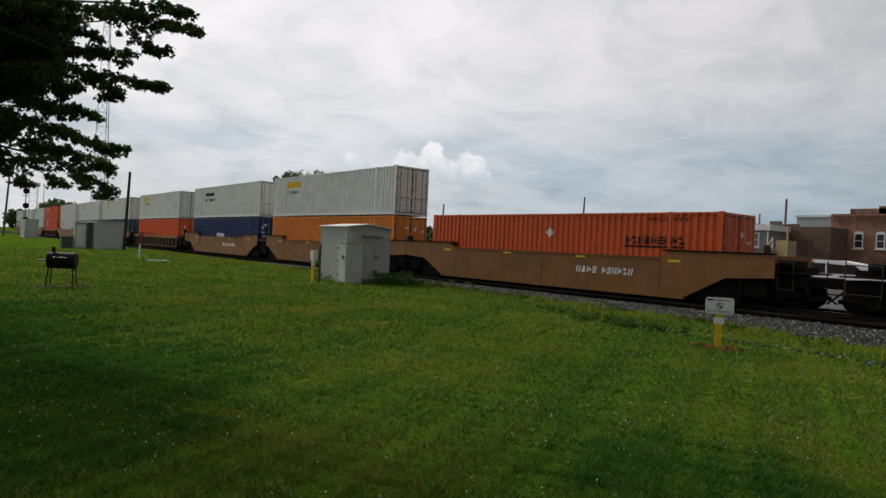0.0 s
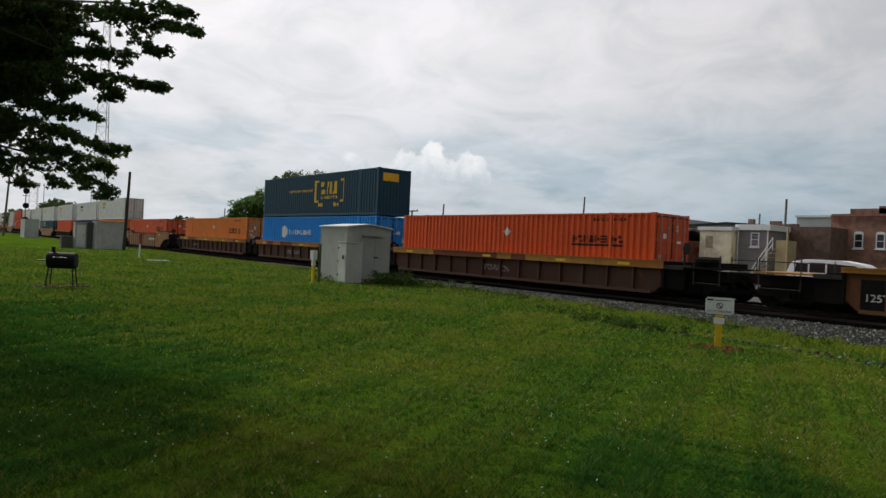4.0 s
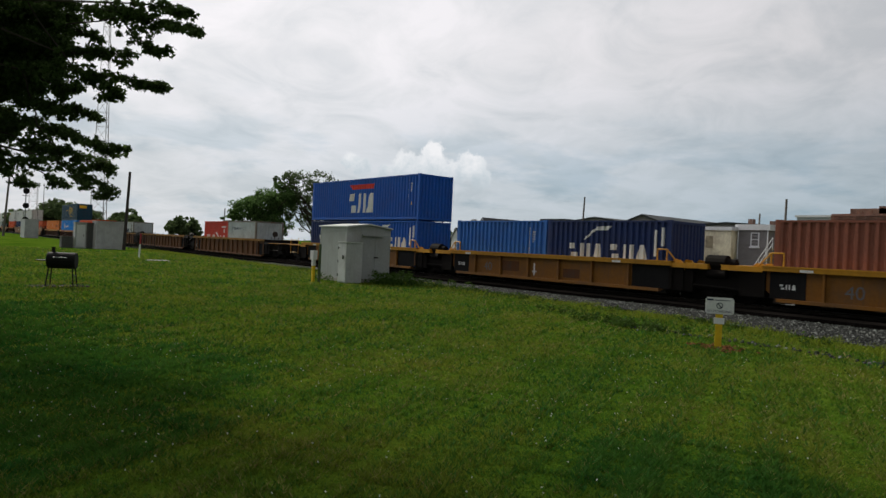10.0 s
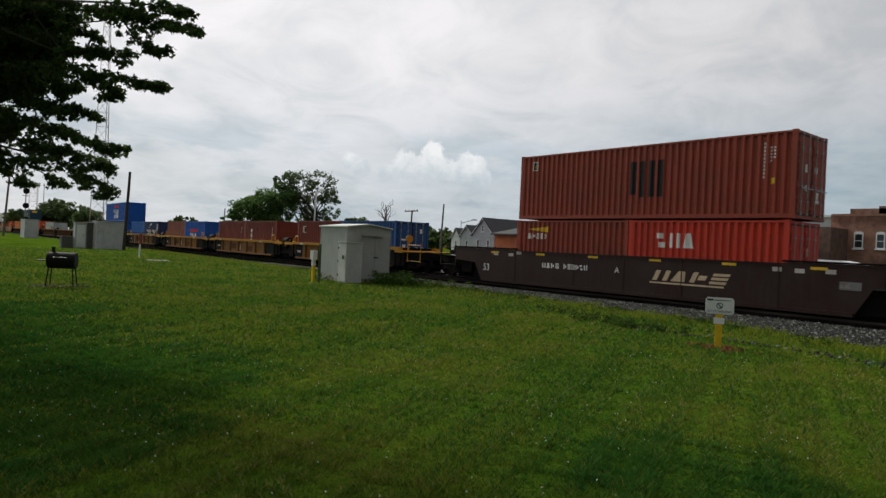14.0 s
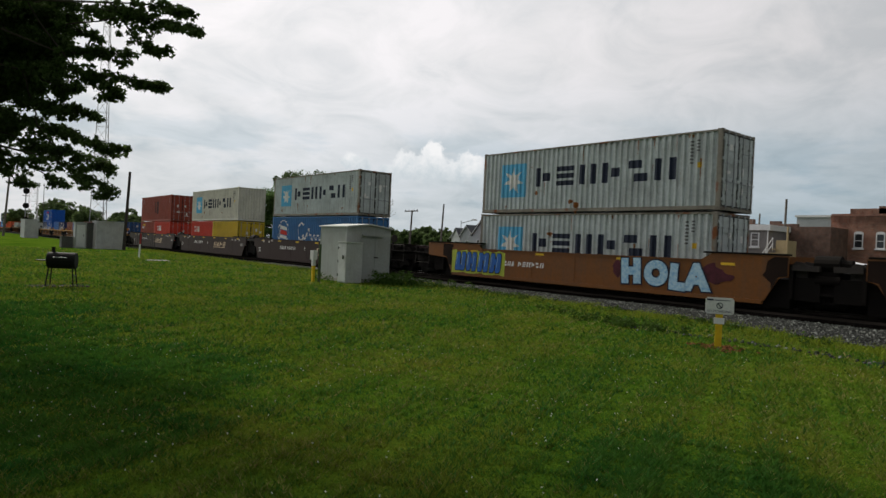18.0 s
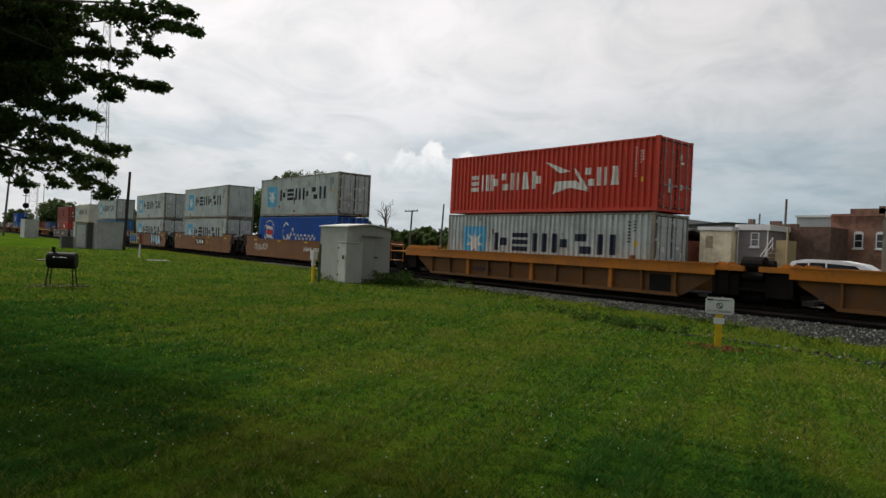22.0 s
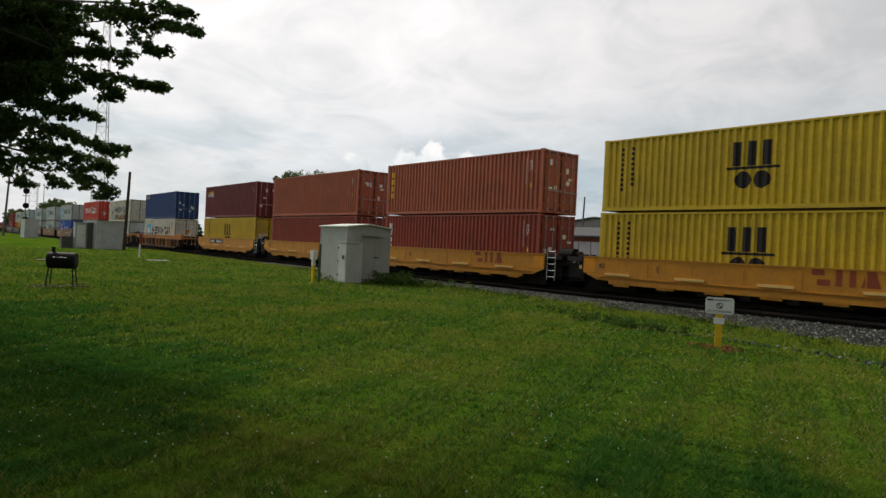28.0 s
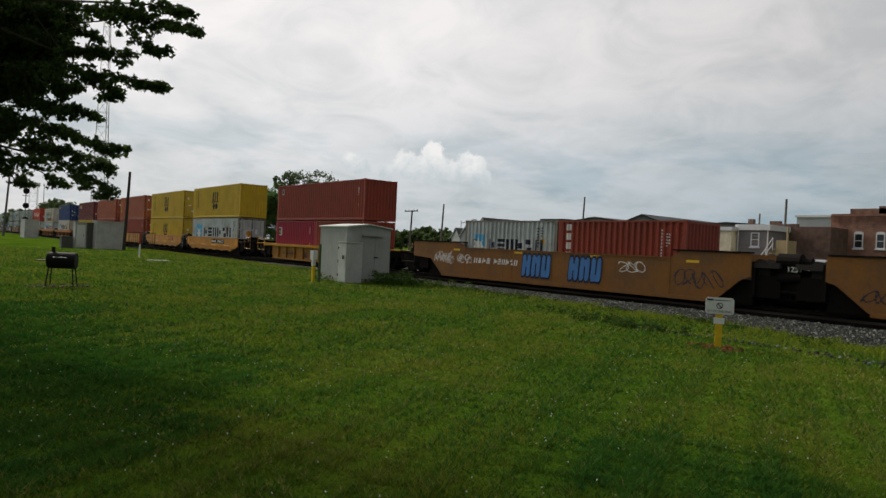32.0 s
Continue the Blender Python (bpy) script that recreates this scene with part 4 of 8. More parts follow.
    part("side_wall", cached(("near",) + key, lambda: side_mesh(0.006, -1)), None, c)
    part("side_wall", cached(("far",) + key, lambda: side_mesh(W - 0.006, 1)), None, c)
    part("roof", cached(("roof",) + key, roof_mesh), None, c)
    endm = cached(("end",) + key, end_mesh)
    flip = Matrix.Translation((L, 0, 0))
    back = Matrix.Translation((0, W, 0)) @ Matrix.Rotation(math.pi, 4, "Z")
    part("end_wall", endm, None, c, at=back if doors else flip)
    base = flip if doors else back
    lab = random.Random(int(x * 10) + int(z * 7))
    for k in (0, 1):
        m = base @ (Matrix.Translation((0, 0.12, 0)) if k == 0 else Matrix.Translation((0, W - 0.12, 0)) @ Matrix.Diagonal((1, -1, 1, 1)))
        if k == 1:
            m = base @ Matrix.Translation((0, W / 2 + 0.01, 0))
        d = part("door", cached(("leaf",) + key, leaf_mesh), None, c, at=m)
        part("gasket", cached(("gasket", round(H, 2)), gasket_mesh), None, d, "black rubber door seal")
        for j in range(3 if doors else 0):
            yy, zz = 0.10 + 0.62 * lab.random(), 0.55 + (H - 1.2) * lab.random()
            part("door_label", cached(("dlabel", j), lambda: mesh_of("door_label", bx(bmesh.new(), 0.024, 0.03, 0, (0.30, 0.22, 0.16)[j], 0, (0.10, 0.20, 0.26)[j]), WHITE_MARK)), None, d, at=(0, yy, zz))
        for yy in (0.22, 0.72):
            part("lock_rod", cached(("rod", round(H, 2)), rod_mesh), None, d, "galvanised locking rod", at=(0.0, yy, 0))
    for mname, polys, mm in marks:
        for g in polys:
            ob = part(mname, decal_mesh(g if isinstance(g, Glyph) else [g], prof, mm, y=0.006), None, c)
            if mname == "code_mark":
                ob["kind"] = "stuff"
            if mname == "emblem" and mm is WHITE_MARK and len(g) == 4 and g[1][0] - g[0][0] < 0.6 and abs(g[0][1] - g[1][1]) < 1e-6:
                (xa, za), (xb, zb) = g[0], g[2]
                d = 0.14 * (xb - xa)
                part("emblem_field", decal_mesh([[(xa + d, za + d), (xb - d, za + d), (xb - d, zb - d), (xa + d, zb - d)]], prof, DARK_MARK, y=0.006, lift=0.008), None, ob)
                part("emblem_bar", decal_mesh([[(xa + 2 * d, za + 3 * d), (xb - 3 * d, za + 2 * d), (xb - 2 * d, zb - 3 * d), (xa + 3 * d, zb - 2 * d)]], prof, YELLOW_MARK, y=0.006, lift=0.012), None, ob)
    return c


# ---- well cars ----
OUT = 0.27            # the car's side stands this far before the container's face
FLAT = [(-50.0, 0.0), (50.0, 0.0)]
STYLES = {
    # name: paint of panel, of chord, top height, bottom height, ribbed?, label
    "beige": (paint("weathered_tan", (0.215, 0.100, 0.030), 0.5, 0.2, 0.7), None, 1.48, 0.10, 0, "weathered tan smooth-sided well car"),
    "rust": (paint("rust_orange", (0.168, 0.064, 0.014), 0.4, 0.12, 0.55), None, 1.47, 0.20, 0, "rust-orange smooth-sided well car"),
    "amber": (paint("dull_amber", (0.205, 0.090, 0.018), 0.5, 0.2, 0.6), None, 1.50, 0.10, 0, "dull amber smooth-sided well car with graffiti"),
    "dark": (paint("dark_brown", (0.074, 0.032, 0.019), 0.55, 0.45, 0.75), surf("stained_orange", (0.36, 0.15, 0.025), rough=0.7, dirt=0.85, dirt_color=(0.14, 0.055, 0.03), scale=0.5, fine=5, rust=0.85, bump=0.06), 1.36, 0.10, 1.18, "dark brown ribbed well car with orange sill"),
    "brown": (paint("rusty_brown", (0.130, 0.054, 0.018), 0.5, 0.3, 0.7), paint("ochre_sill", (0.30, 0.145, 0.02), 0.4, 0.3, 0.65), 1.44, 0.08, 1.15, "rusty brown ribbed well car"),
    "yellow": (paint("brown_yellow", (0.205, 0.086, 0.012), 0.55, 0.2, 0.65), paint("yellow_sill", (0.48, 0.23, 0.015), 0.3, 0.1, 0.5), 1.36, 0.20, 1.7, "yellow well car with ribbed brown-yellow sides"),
    "bark": (paint("bark_brown", (0.025, 0.0105, 0.0085), 0.3, 0.1, 0.55), None, 1.47, 0.05, 0, "dark brown smooth-sided well car"),
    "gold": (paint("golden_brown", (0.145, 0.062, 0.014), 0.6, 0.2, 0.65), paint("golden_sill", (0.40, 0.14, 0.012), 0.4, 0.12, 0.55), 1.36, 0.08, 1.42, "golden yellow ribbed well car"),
    "orange": (paint("orange_yellow", (0.44, 0.195, 0.018), 0.3, 0.08, 0.5), None, 1.38, 0.42, 0, "orange-yellow low-sided well car"),
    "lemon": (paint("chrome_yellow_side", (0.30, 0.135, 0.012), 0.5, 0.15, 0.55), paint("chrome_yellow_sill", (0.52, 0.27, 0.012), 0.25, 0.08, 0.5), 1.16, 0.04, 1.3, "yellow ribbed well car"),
}
MOVERS, WHEELSETS = [], []


def wheelset_mesh():
    bm = bmesh.new()
    tube(bm, (0, -0.95, 0), (0, 0.95, 0), 0.085, n=10)
    for s in (-1, 1):
        tube(bm, (0, s * 0.70, 0), (0, s * 0.83, 0), 0.42, n=28)
        tube(bm, (0, s * 0.67, 0), (0, s * 0.70, 0), 0.445, n=28)
        tube(bm, (0, s * 0.83, 0), (0, s * 0.86, 0), 0.16, n=12)
        for k in range(3):        # bolted end cap
            a = k * 2.094
            tube(bm, (0.06 * math.cos(a), s * 0.95, 0.06 * math.sin(a)), (0.06 * math.cos(a), s * 0.98, 0.06 * math.sin(a)), 0.018, n=6)
    return mesh_of("wheelset", bm, GREASE_SHADE)


def sideframe_mesh():
    bm = bmesh.new()
    prism(bm, [(-1.15, 0.36), (-1.15, 0.56), (-0.75, 0.70), (-0.35, 0.80), (0.35, 0.80), (0.75, 0.70), (1.15, 0.56), (1.15, 0.36), (0.70, 0.36), (0.42, 0.16), (-0.42, 0.16), (-0.70, 0.36)], -0.08, 0.08)
    for xx in (-0.16, 0.0, 0.16):
        tube(bm, (xx, -0.13, 0.30), (xx, -0.13, 0.62), 0.065, n=8)
    bx(bm, -0.3, 0.3, -0.2, 0.0, 0.24, 0.30)
    return mesh_of("side_frame", bm, GREASE_SHADE)


def rigging_mesh():
    bm = bmesh.new()
    # solid middle block added to close the shaded gap between the wheels
    bx(bm, -0.42, 0.42, -0.62, 0.62, 0.10, 0.50)
    for s in (-1, 1):
        bx(bm, s * 1.33 - 0.05, s * 1.33 + 0.05, -0.95, 0.95, 0.28, 0.42)
        tube(bm, (s * 1.33, -0.9, 0.35), (s * 0.4, -0.5, 0.30), 0.03, n=6)
    return mesh_of("brake_rigging", bm, GREASE_SHADE)


def truck(parent, x):
    t = part("truck", cached("bolster", lambda: mesh_of("bolster", bx(bmesh.new(), -0.22, 0.22, -1.05, 1.05, 0.5, 0.78), GREASE_SHADE)), None, parent, "dark greasy wheel truck", at=(x, TRACK - NEAR, 0))
    for s in (-1, 1):
        part("side_frame", cached("sframe", sideframe_mesh), None, t, at=Matrix.Translation((0, s * 1.0, 0)) @ (Matrix.Identity(4) if s < 0 else Matrix.Rotation(math.pi, 4, "Z")))
    for s in (-1, 1):
        w = part("wheelset", cached("wset", wheelset_mesh), None, t, at=(s * 0.889, 0, 0.42))
        WHEELSETS.append((w, s))
    part("brake_rigging", cached("rigging", rigging_mesh), None, t)
    return t


def flat_marks(parent, name, polys, mat, y=-OUT, lift=0.004):
    for g in polys:
        part(name, decal_mesh(g if isinstance(g, Glyph) else [g], FLAT, mat, y=y, lift=lift), None, parent)


def words(parent, text, x, z, size, mat, y=-OUT, slant=0.0, fat=0.0, name="lettering", turn=0.0):
    cu = bpy.data.curves.new("lettering", "FONT")
    cu.body, cu.size, cu.extrude, cu.shear, cu.offset = text, size, 0.002, slant, fat
    cu.materials.append(mat)
    ob = new(name, cu)
    ob.parent = parent
    ob.matrix_basis = Matrix.Translation((x, y - 0.005, z)) @ Matrix.Rotation(math.pi / 2, 4, "X") @ Matrix.Rotation(turn, 4, "Z")
    return ob


def well_car(style, x0, x1, left, right, fname=""):
    """One unit of a well car. left/right: ('e', reach) a free end with its own truck, ('j', reach) a joint; a joint's truck hangs on the left unit."""
    pm, cm, zt, zb, rib, label = STYLES[style]
    cm = cm or pm
    L = x1 - x0
    u = thing("well_car", label, "rail car", (x0, NEAR, 0), "well cars of the train")
    ya, yb = -OUT, WIDTH + OUT
    # sides
    for s, y in ((-1, ya), (1, yb)):
        i0, i1 = (y, y + 0.05) if s < 0 else (y - 0.05, y)
        if rib:
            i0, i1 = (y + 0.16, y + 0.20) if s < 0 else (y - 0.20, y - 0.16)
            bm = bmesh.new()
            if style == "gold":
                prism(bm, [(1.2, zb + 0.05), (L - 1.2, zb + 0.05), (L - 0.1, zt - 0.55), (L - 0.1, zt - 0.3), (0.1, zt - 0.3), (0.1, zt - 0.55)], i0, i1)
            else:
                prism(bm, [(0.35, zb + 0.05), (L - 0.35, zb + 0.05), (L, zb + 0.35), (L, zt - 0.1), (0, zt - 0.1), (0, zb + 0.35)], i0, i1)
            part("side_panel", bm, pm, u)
            # top sill: a channel with a lip
            bm = bmesh.new()
            hh = 0.40 if style == "gold" else (0.30 if style == "dark" else 0.17)
            j0, j1 = (y, y + 0.24) if s < 0 else (y - 0.24, y)
            ext = {"gold": 0.9, "yellow": 0.6, "lemon": 1.1}.get(style, 0.1)
            xl, xr = (-ext if left[0] == "e" else -0.1), L + (ext if right[0] == "e" else 0.1)
            bx(bm, xl, xr, j0, j1, zt - hh, zt)
            if style == "gold":      # raised ledges over the free ends
                for on, xa, xb in ((left[0] == "e", xl + 0.25, 1.7), (right[0] == "e", L - 1.7, xr - 0.25)):
                    if on:
                        bx(bm, xa, xb, j0 + 0.02, j1 - 0.02, zt, zt + 0.15)
            bx(bm, xl, xr, j0 - 0.025 if s < 0 else j0, j1 if s < 0 else j1 + 0.025, zt - 0.035, zt + 0.004)
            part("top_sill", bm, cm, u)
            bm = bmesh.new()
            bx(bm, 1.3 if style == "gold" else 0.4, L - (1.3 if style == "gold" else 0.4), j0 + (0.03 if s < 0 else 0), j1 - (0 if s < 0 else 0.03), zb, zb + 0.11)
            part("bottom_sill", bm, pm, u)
            n = round(L / rib)
            for k in range(1, n):
                xx = k * L / n
                wide = 0.10 if (k % 3 == 0 and style in ("gold",)) else 0.045
                def rmesh(w=wide):
                    b2 = bmesh.new()
                    z0 = zb + 0.1
                    prism(b2, [(-w, z0), (w, z0), (w * 0.8, zt - hh), (-w * 0.8, zt - hh)], 0.035, 0.165)
                    return mesh_of("rib", b2, cm if wide > 0.08 else pm)
                if s < 0 and not (style == "gold" and (xx < 1.2 or xx > L - 1.2)):
                    part("rib", cached(("rib", style, wide), rmesh), None, u, at=(xx, ya, 0))
        else:
            bm = bmesh.new()
            if style == "orange":
                out = [(0, zb + 0.30), (0.7, zb + 0.04), (2.4, zb - 0.02), (L - 2.4, zb - 0.02), (L - 0.7, zb + 0.04), (L, zb + 0.30), (L, zt), (0, zt)]
            else:
                e = 0.05 if style == "bark" else 0.24
                el, er = (1.2 if left[0] == "e" else 0.0), (1.2 if right[0] == "e" else 0.0)
                c1, c2 = {"rust": (0.30, 0.75), "bark": (0.30, 0.75), "amber": (0.30, 1.2)}.get(style, (0.45, 1.9))
                out = [(-el, zb + 0.86), (c1, zb + 0.76), (c2, zb), (L - c2, zb), (L - c1, zb + 0.76), (L + er, zb + 0.86), (L + er, zt + e), (L - 2.6, zt + e), (L - 3.0, zt), (3.0, zt), (2.6, zt + e), (-el, zt + e)]
            prism(bm, out, i0, i1)
            part("side_panel", bm, pm, u)
            if s < 0:
                bm = bmesh.new()       # folded lip along the upper edge and weld seams
                bx(bm, 3.0 if style != "orange" else 0.0, L - (3.0 if style != "orange" else 0.0), y - 0.02, y + 0.12, zt - 0.03, zt + 0.012)
                part("lip", bm, pm, u)
                bm = bmesh.new()
                cut = {"orange": 1.3, "rust": 0.8, "bark": 0.8, "amber": 1.25}.get(style, 1.95)
                bx(bm, cut, L - cut, y - 0.03, y + 0.1, zb - 0.10, zb + 0.03)
                part("bottom_sill", bm, pm, u)
                if style != "orange":
                    for xa, xb in ((0.05 - el, 2.9), (L - 2.9, L + er - 0.05)):
                        part("walkway", bx(bmesh.new(), xa, xb, y - 0.02, y + 0.34, zt + e + 0.002, zt + e + 0.06), GREASE_SHADE, u, "black grating walkway")
                for xx in (3.0, L * 0.36, L * 0.5, L * 0.64, L - 3.0):
                    part("weld_seam", cached(("seam", style), lambda: mesh_of("weld_seam", bx(bmesh.new(), -0.02, 0.02, 0.0, 0.012, zb + 0.05, zt - 0.04), pm)), None, u, at=(xx, y - 0.008, 0))
        if style == "orange" and s < 0:
            bm = bmesh.new()         # pressed ledge along the foot of the side, with a lower flange in tabs
            bx(bm, 0.75, L - 0.75, y - 0.045, y + 0.01, 0.575, 0.615)
            part("ledge", bm, pm, u)
            for k in range(6):
                part("flange_tab", cached("flange_tab", lambda: mesh_of("flange_tab", bx(bmesh.new(), 0, 0.7, -0.03, 0.03, 0.24, 0.40), pm)), None, u, at=(1.5 + k * (L - 3.7) / 5, y + 0.02, 0))
    # floor: cross bearers and castings on which the container stands
    bearer = cached("bearer", lambda: mesh_of("cross_bearer", bx(bmesh.new(), -0.18, 0.18, ya + 0.23, yb - 0.23, FLOOR_Z - 0.16, FLOOR_Z), STEEL))
    for k in range(9):
        part("cross_bearer", bearer, None, u, at=(0.4 + (L - 0.8) * k / 8, 0, 0))
    part("floor", bx(bmesh.new(), 0.2, L - 0.2, 0.35, WIDTH - 0.35, FLOOR_Z - 0.10, FLOOR_Z - 0.04), STEEL, u)
    # black bar added under the floor, closing the bright gap where shade belongs
    part("center_sill", bx(bmesh.new(), 0.5, L - 0.5, 0.95, 1.49, -0.04, FLOOR_Z - 0.16), GREASE_SHADE, u)
    # ends
    for side, (kind, reach) in (("l", left), ("r", right)):
        sg = -1 if side == "l" else 1
        xe = 0 if side == "l" else L
        a, b = sorted((xe, xe + sg * reach))
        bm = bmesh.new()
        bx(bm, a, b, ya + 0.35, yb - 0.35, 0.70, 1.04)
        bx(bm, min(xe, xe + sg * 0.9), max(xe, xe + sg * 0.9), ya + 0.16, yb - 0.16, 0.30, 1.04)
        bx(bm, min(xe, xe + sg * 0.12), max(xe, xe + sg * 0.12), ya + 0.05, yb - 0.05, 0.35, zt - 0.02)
        if rib and style != "dark":      # black sheet above the wheels that stands in for the shade
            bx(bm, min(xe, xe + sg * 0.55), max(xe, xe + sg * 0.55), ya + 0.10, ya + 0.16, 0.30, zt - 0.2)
        # solid block added under the sloped end, where only shade lies
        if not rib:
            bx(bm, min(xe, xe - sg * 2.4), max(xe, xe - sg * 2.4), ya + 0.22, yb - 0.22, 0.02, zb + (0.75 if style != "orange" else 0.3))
        # block added to close the shaded gap under the free end
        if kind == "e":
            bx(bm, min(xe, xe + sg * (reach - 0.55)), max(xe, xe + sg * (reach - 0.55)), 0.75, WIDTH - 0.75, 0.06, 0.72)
        part("end_platform", bm, GREASE_SHADE, u, "dark greasy end structure, filled solid where shade lies")
        run = max(0.9, reach - 0.25) if kind == "j" else 0.9
        part("end_sill", bx(bmesh.new(), min(xe + sg * 0.1, xe + sg * run), max(xe + sg * 0.1, xe + sg * run), ya + 0.03, yb - 0.03, 1.05 if kind == "e" else zt - 0.22, min(zt, 1.19) if kind == "e" else zt - 0.04), STEEL if style not in ("yellow", "gold", "lemon") else cm, u)
        bm = bmesh.new()
        if kind == "e":
            # free end: deck plate, coupler, brake stand and grab rails
            bx(bm, min(xe + sg * 0.9, xe + sg * reach), max(xe + sg * 0.9, xe + sg * reach), ya + 0.05, yb - 0.05, 1.12, 1.17)
            if not rib or style == "dark":     # brake gear heaped on the dark platform
                bx(bm, min(xe + sg * 0.9, xe + sg * (reach - 0.25)), max(xe + sg * 0.9, xe + sg * (reach - 0.25)), 0.35, WIDTH - 0.35, 1.17, 1.36)
                bx(bm, min(xe + sg * 1.2, xe + sg * 1.75), max(xe + sg * 1.2, xe + sg * 1.75), 0.1, 0.9, 1.36, 1.56)
            part("deck_plate", bm, cm if rib and style != "dark" else GREASE_SHADE, u)
            bm = bmesh.new()
            xc = xe + sg * reach
            bx(bm, min(xc, xc + sg * 0.62), max(xc, xc + sg * 0.62), 1.10, 1.34, 0.78, 1.0)
            bx(bm, min(xc + sg * 0.5, xc + sg * 0.8), max(xc + sg * 0.5, xc + sg * 0.8), 1.05, 1.39, 0.70, 1.06)
            part("coupler", bm, GREASE_SHADE, u)
            part("air_hose", tube(bmesh.new(), (xc + sg * 0.1, 0.95, 0.75), (xc + sg * 0.75, 1.0, 0.22), 0.035, n=6), GREASE_SHADE, u)
            span = reach - 1.43
            fit = cm if style in ("yellow", "gold", "lemon", "orange") else STEEL
            up = cached(("stanchion", style), lambda: mesh_of("stanchion", tube(bmesh.new(), (0, 0, 0.55), (0, 0, 1.62), 0.022, n=6), fit))
            rail = cached(("grab", style, round(span, 2)), lambda: mesh_of("grab_rail", tube(bmesh.new(), (0, 0, 0), (span, 0, 0), 0.018, n=6), fit))
            for yy in (ya + 0.10, yb - 0.10):
                for xx in (xe + sg * 1.28, xe + sg * (reach - 0.15)):
                    part("stanchion", up, None, u, at=(xx, yy, 0))
                for zz in (0.62, 1.5):
                    part("grab_rail", rail, None, u, at=(min(xe + sg * 1.28, xe + sg * (reach - 0.15)), yy, zz))
            if side == "r":
                bm = bmesh.new()
                tube(bm, (xe + sg * 0.55, 0.42, 1.1), (xe + sg * 0.55, 0.42, 2.05), 0.035, n=8)
                tube(bm, (xe + sg * 0.66, 0.42, 1.85), (xe + sg * 0.60, 0.42, 1.85), 0.22, n=16)
                part("brake_wheel", bm, fit, u)
            truck(u, xe + sg * (reach - 1.2))
        else:
            bm.free()
            for yy in (ya + 0.25, 0.75, 1.7, yb - 0.35):
                part("end_bracket", cached(("bracket", style), lambda: mesh_of("end_bracket", prism(bmesh.new(), [(0, 0.9), (0.5, 0.9), (0.5, zt - 0.12), (0.34, zt + 0.05), (0.12, zt + 0.08), (0, zt - 0.02)], 0, 0.06), cm if style in ("yellow", "gold", "lemon") else STEEL)), None, u, at=(min(xe, xe + sg * 0.5), yy, 0))
            if style in ("yellow", "lemon"):      # hand holds beside the joint
                bm = bmesh.new()
                for q in (0.15, 0.55):
                    tube(bm, (xe - sg * q, ya + 0.12, zt), (xe - sg * q, ya + 0.12, zt + 0.42), 0.028, n=6)
                tube(bm, (xe - sg * 0.15, ya + 0.12, zt + 0.42), (xe - sg * 0.55, ya + 0.12, zt + 0.42), 0.028, n=6)
                tube(bm, (xe + sg * 0.25, ya + 0.12, zt), (xe - sg * 0.15, ya + 0.12, zt + 0.42), 0.028, n=6)
                part("hand_hold", bm, cm, u)
            if side == "r":
                truck(u, xe + reach)
                mid_x = xe + reach
                # black block and sheet added to stand in for shade in the joint
                part("draft_gear", bx(bmesh.new(), xe + 0.05, xe + 2 * reach - 0.05, 0.56, WIDTH - 0.56, 0.06, zt - 0.25), GREASE_SHADE, u)
                part("apron", bx(bmesh.new(), xe + 0.02, xe + 2 * reach - 0.02, ya + 0.34, ya + 0.38, 0.60, zt - 0.26), GREASE_SHADE, u)
                bm = bmesh.new()           # brake cylinder and its bracket over the joint
                tube(bm, (mid_x - 0.42, ya + 0.42, zt + 0.02), (mid_x + 0.30, ya + 0.42, zt + 0.02), 0.27, n=14)
                tube(bm, (mid_x + 0.30, ya + 0.42, zt + 0.02), (mid_x + 0.62, ya + 0.42, zt + 0.02), 0.16, n=12)
                bx(bm, mid_x - 0.3, mid_x + 0.3, ya + 0.24, ya + 0.6, zt - 0.5, zt - 0.2)
                part("brake_cylinder", bm, GREASE_SHADE, u)
                # dark beams added to fill out the joint's shade
                for yy in (ya + 0.30, yb - 0.38):
                    part("brake_beam", bx(bmesh.new(), xe + 0.15, xe + 2 * reach - 0.15, yy, yy + 0.08, 0.42, 0.86), GREASE_SHADE, u)
                part("brake_rod", tube(bmesh.new(), (xe + 0.2, ya + 0.22, 0.55), (xe + 2 * reach - 0.2, ya + 0.22, 0.48), 0.05, n=8), GREASE_SHADE, u)
                part("air_reservoir", tube(bmesh.new(), (xe + reach - 0.35, ya + 0.26, 0.98), (xe + reach + 0.35, ya + 0.26, 0.98), 0.15, n=12), GREASE_SHADE, u)
    MOVERS.append(u)
    return u


def load(length, height, mat, label, x, z, **kw):
    c = container(length, height, mat, label, x, z, **kw)
    MOVERS.append(c)
    return c


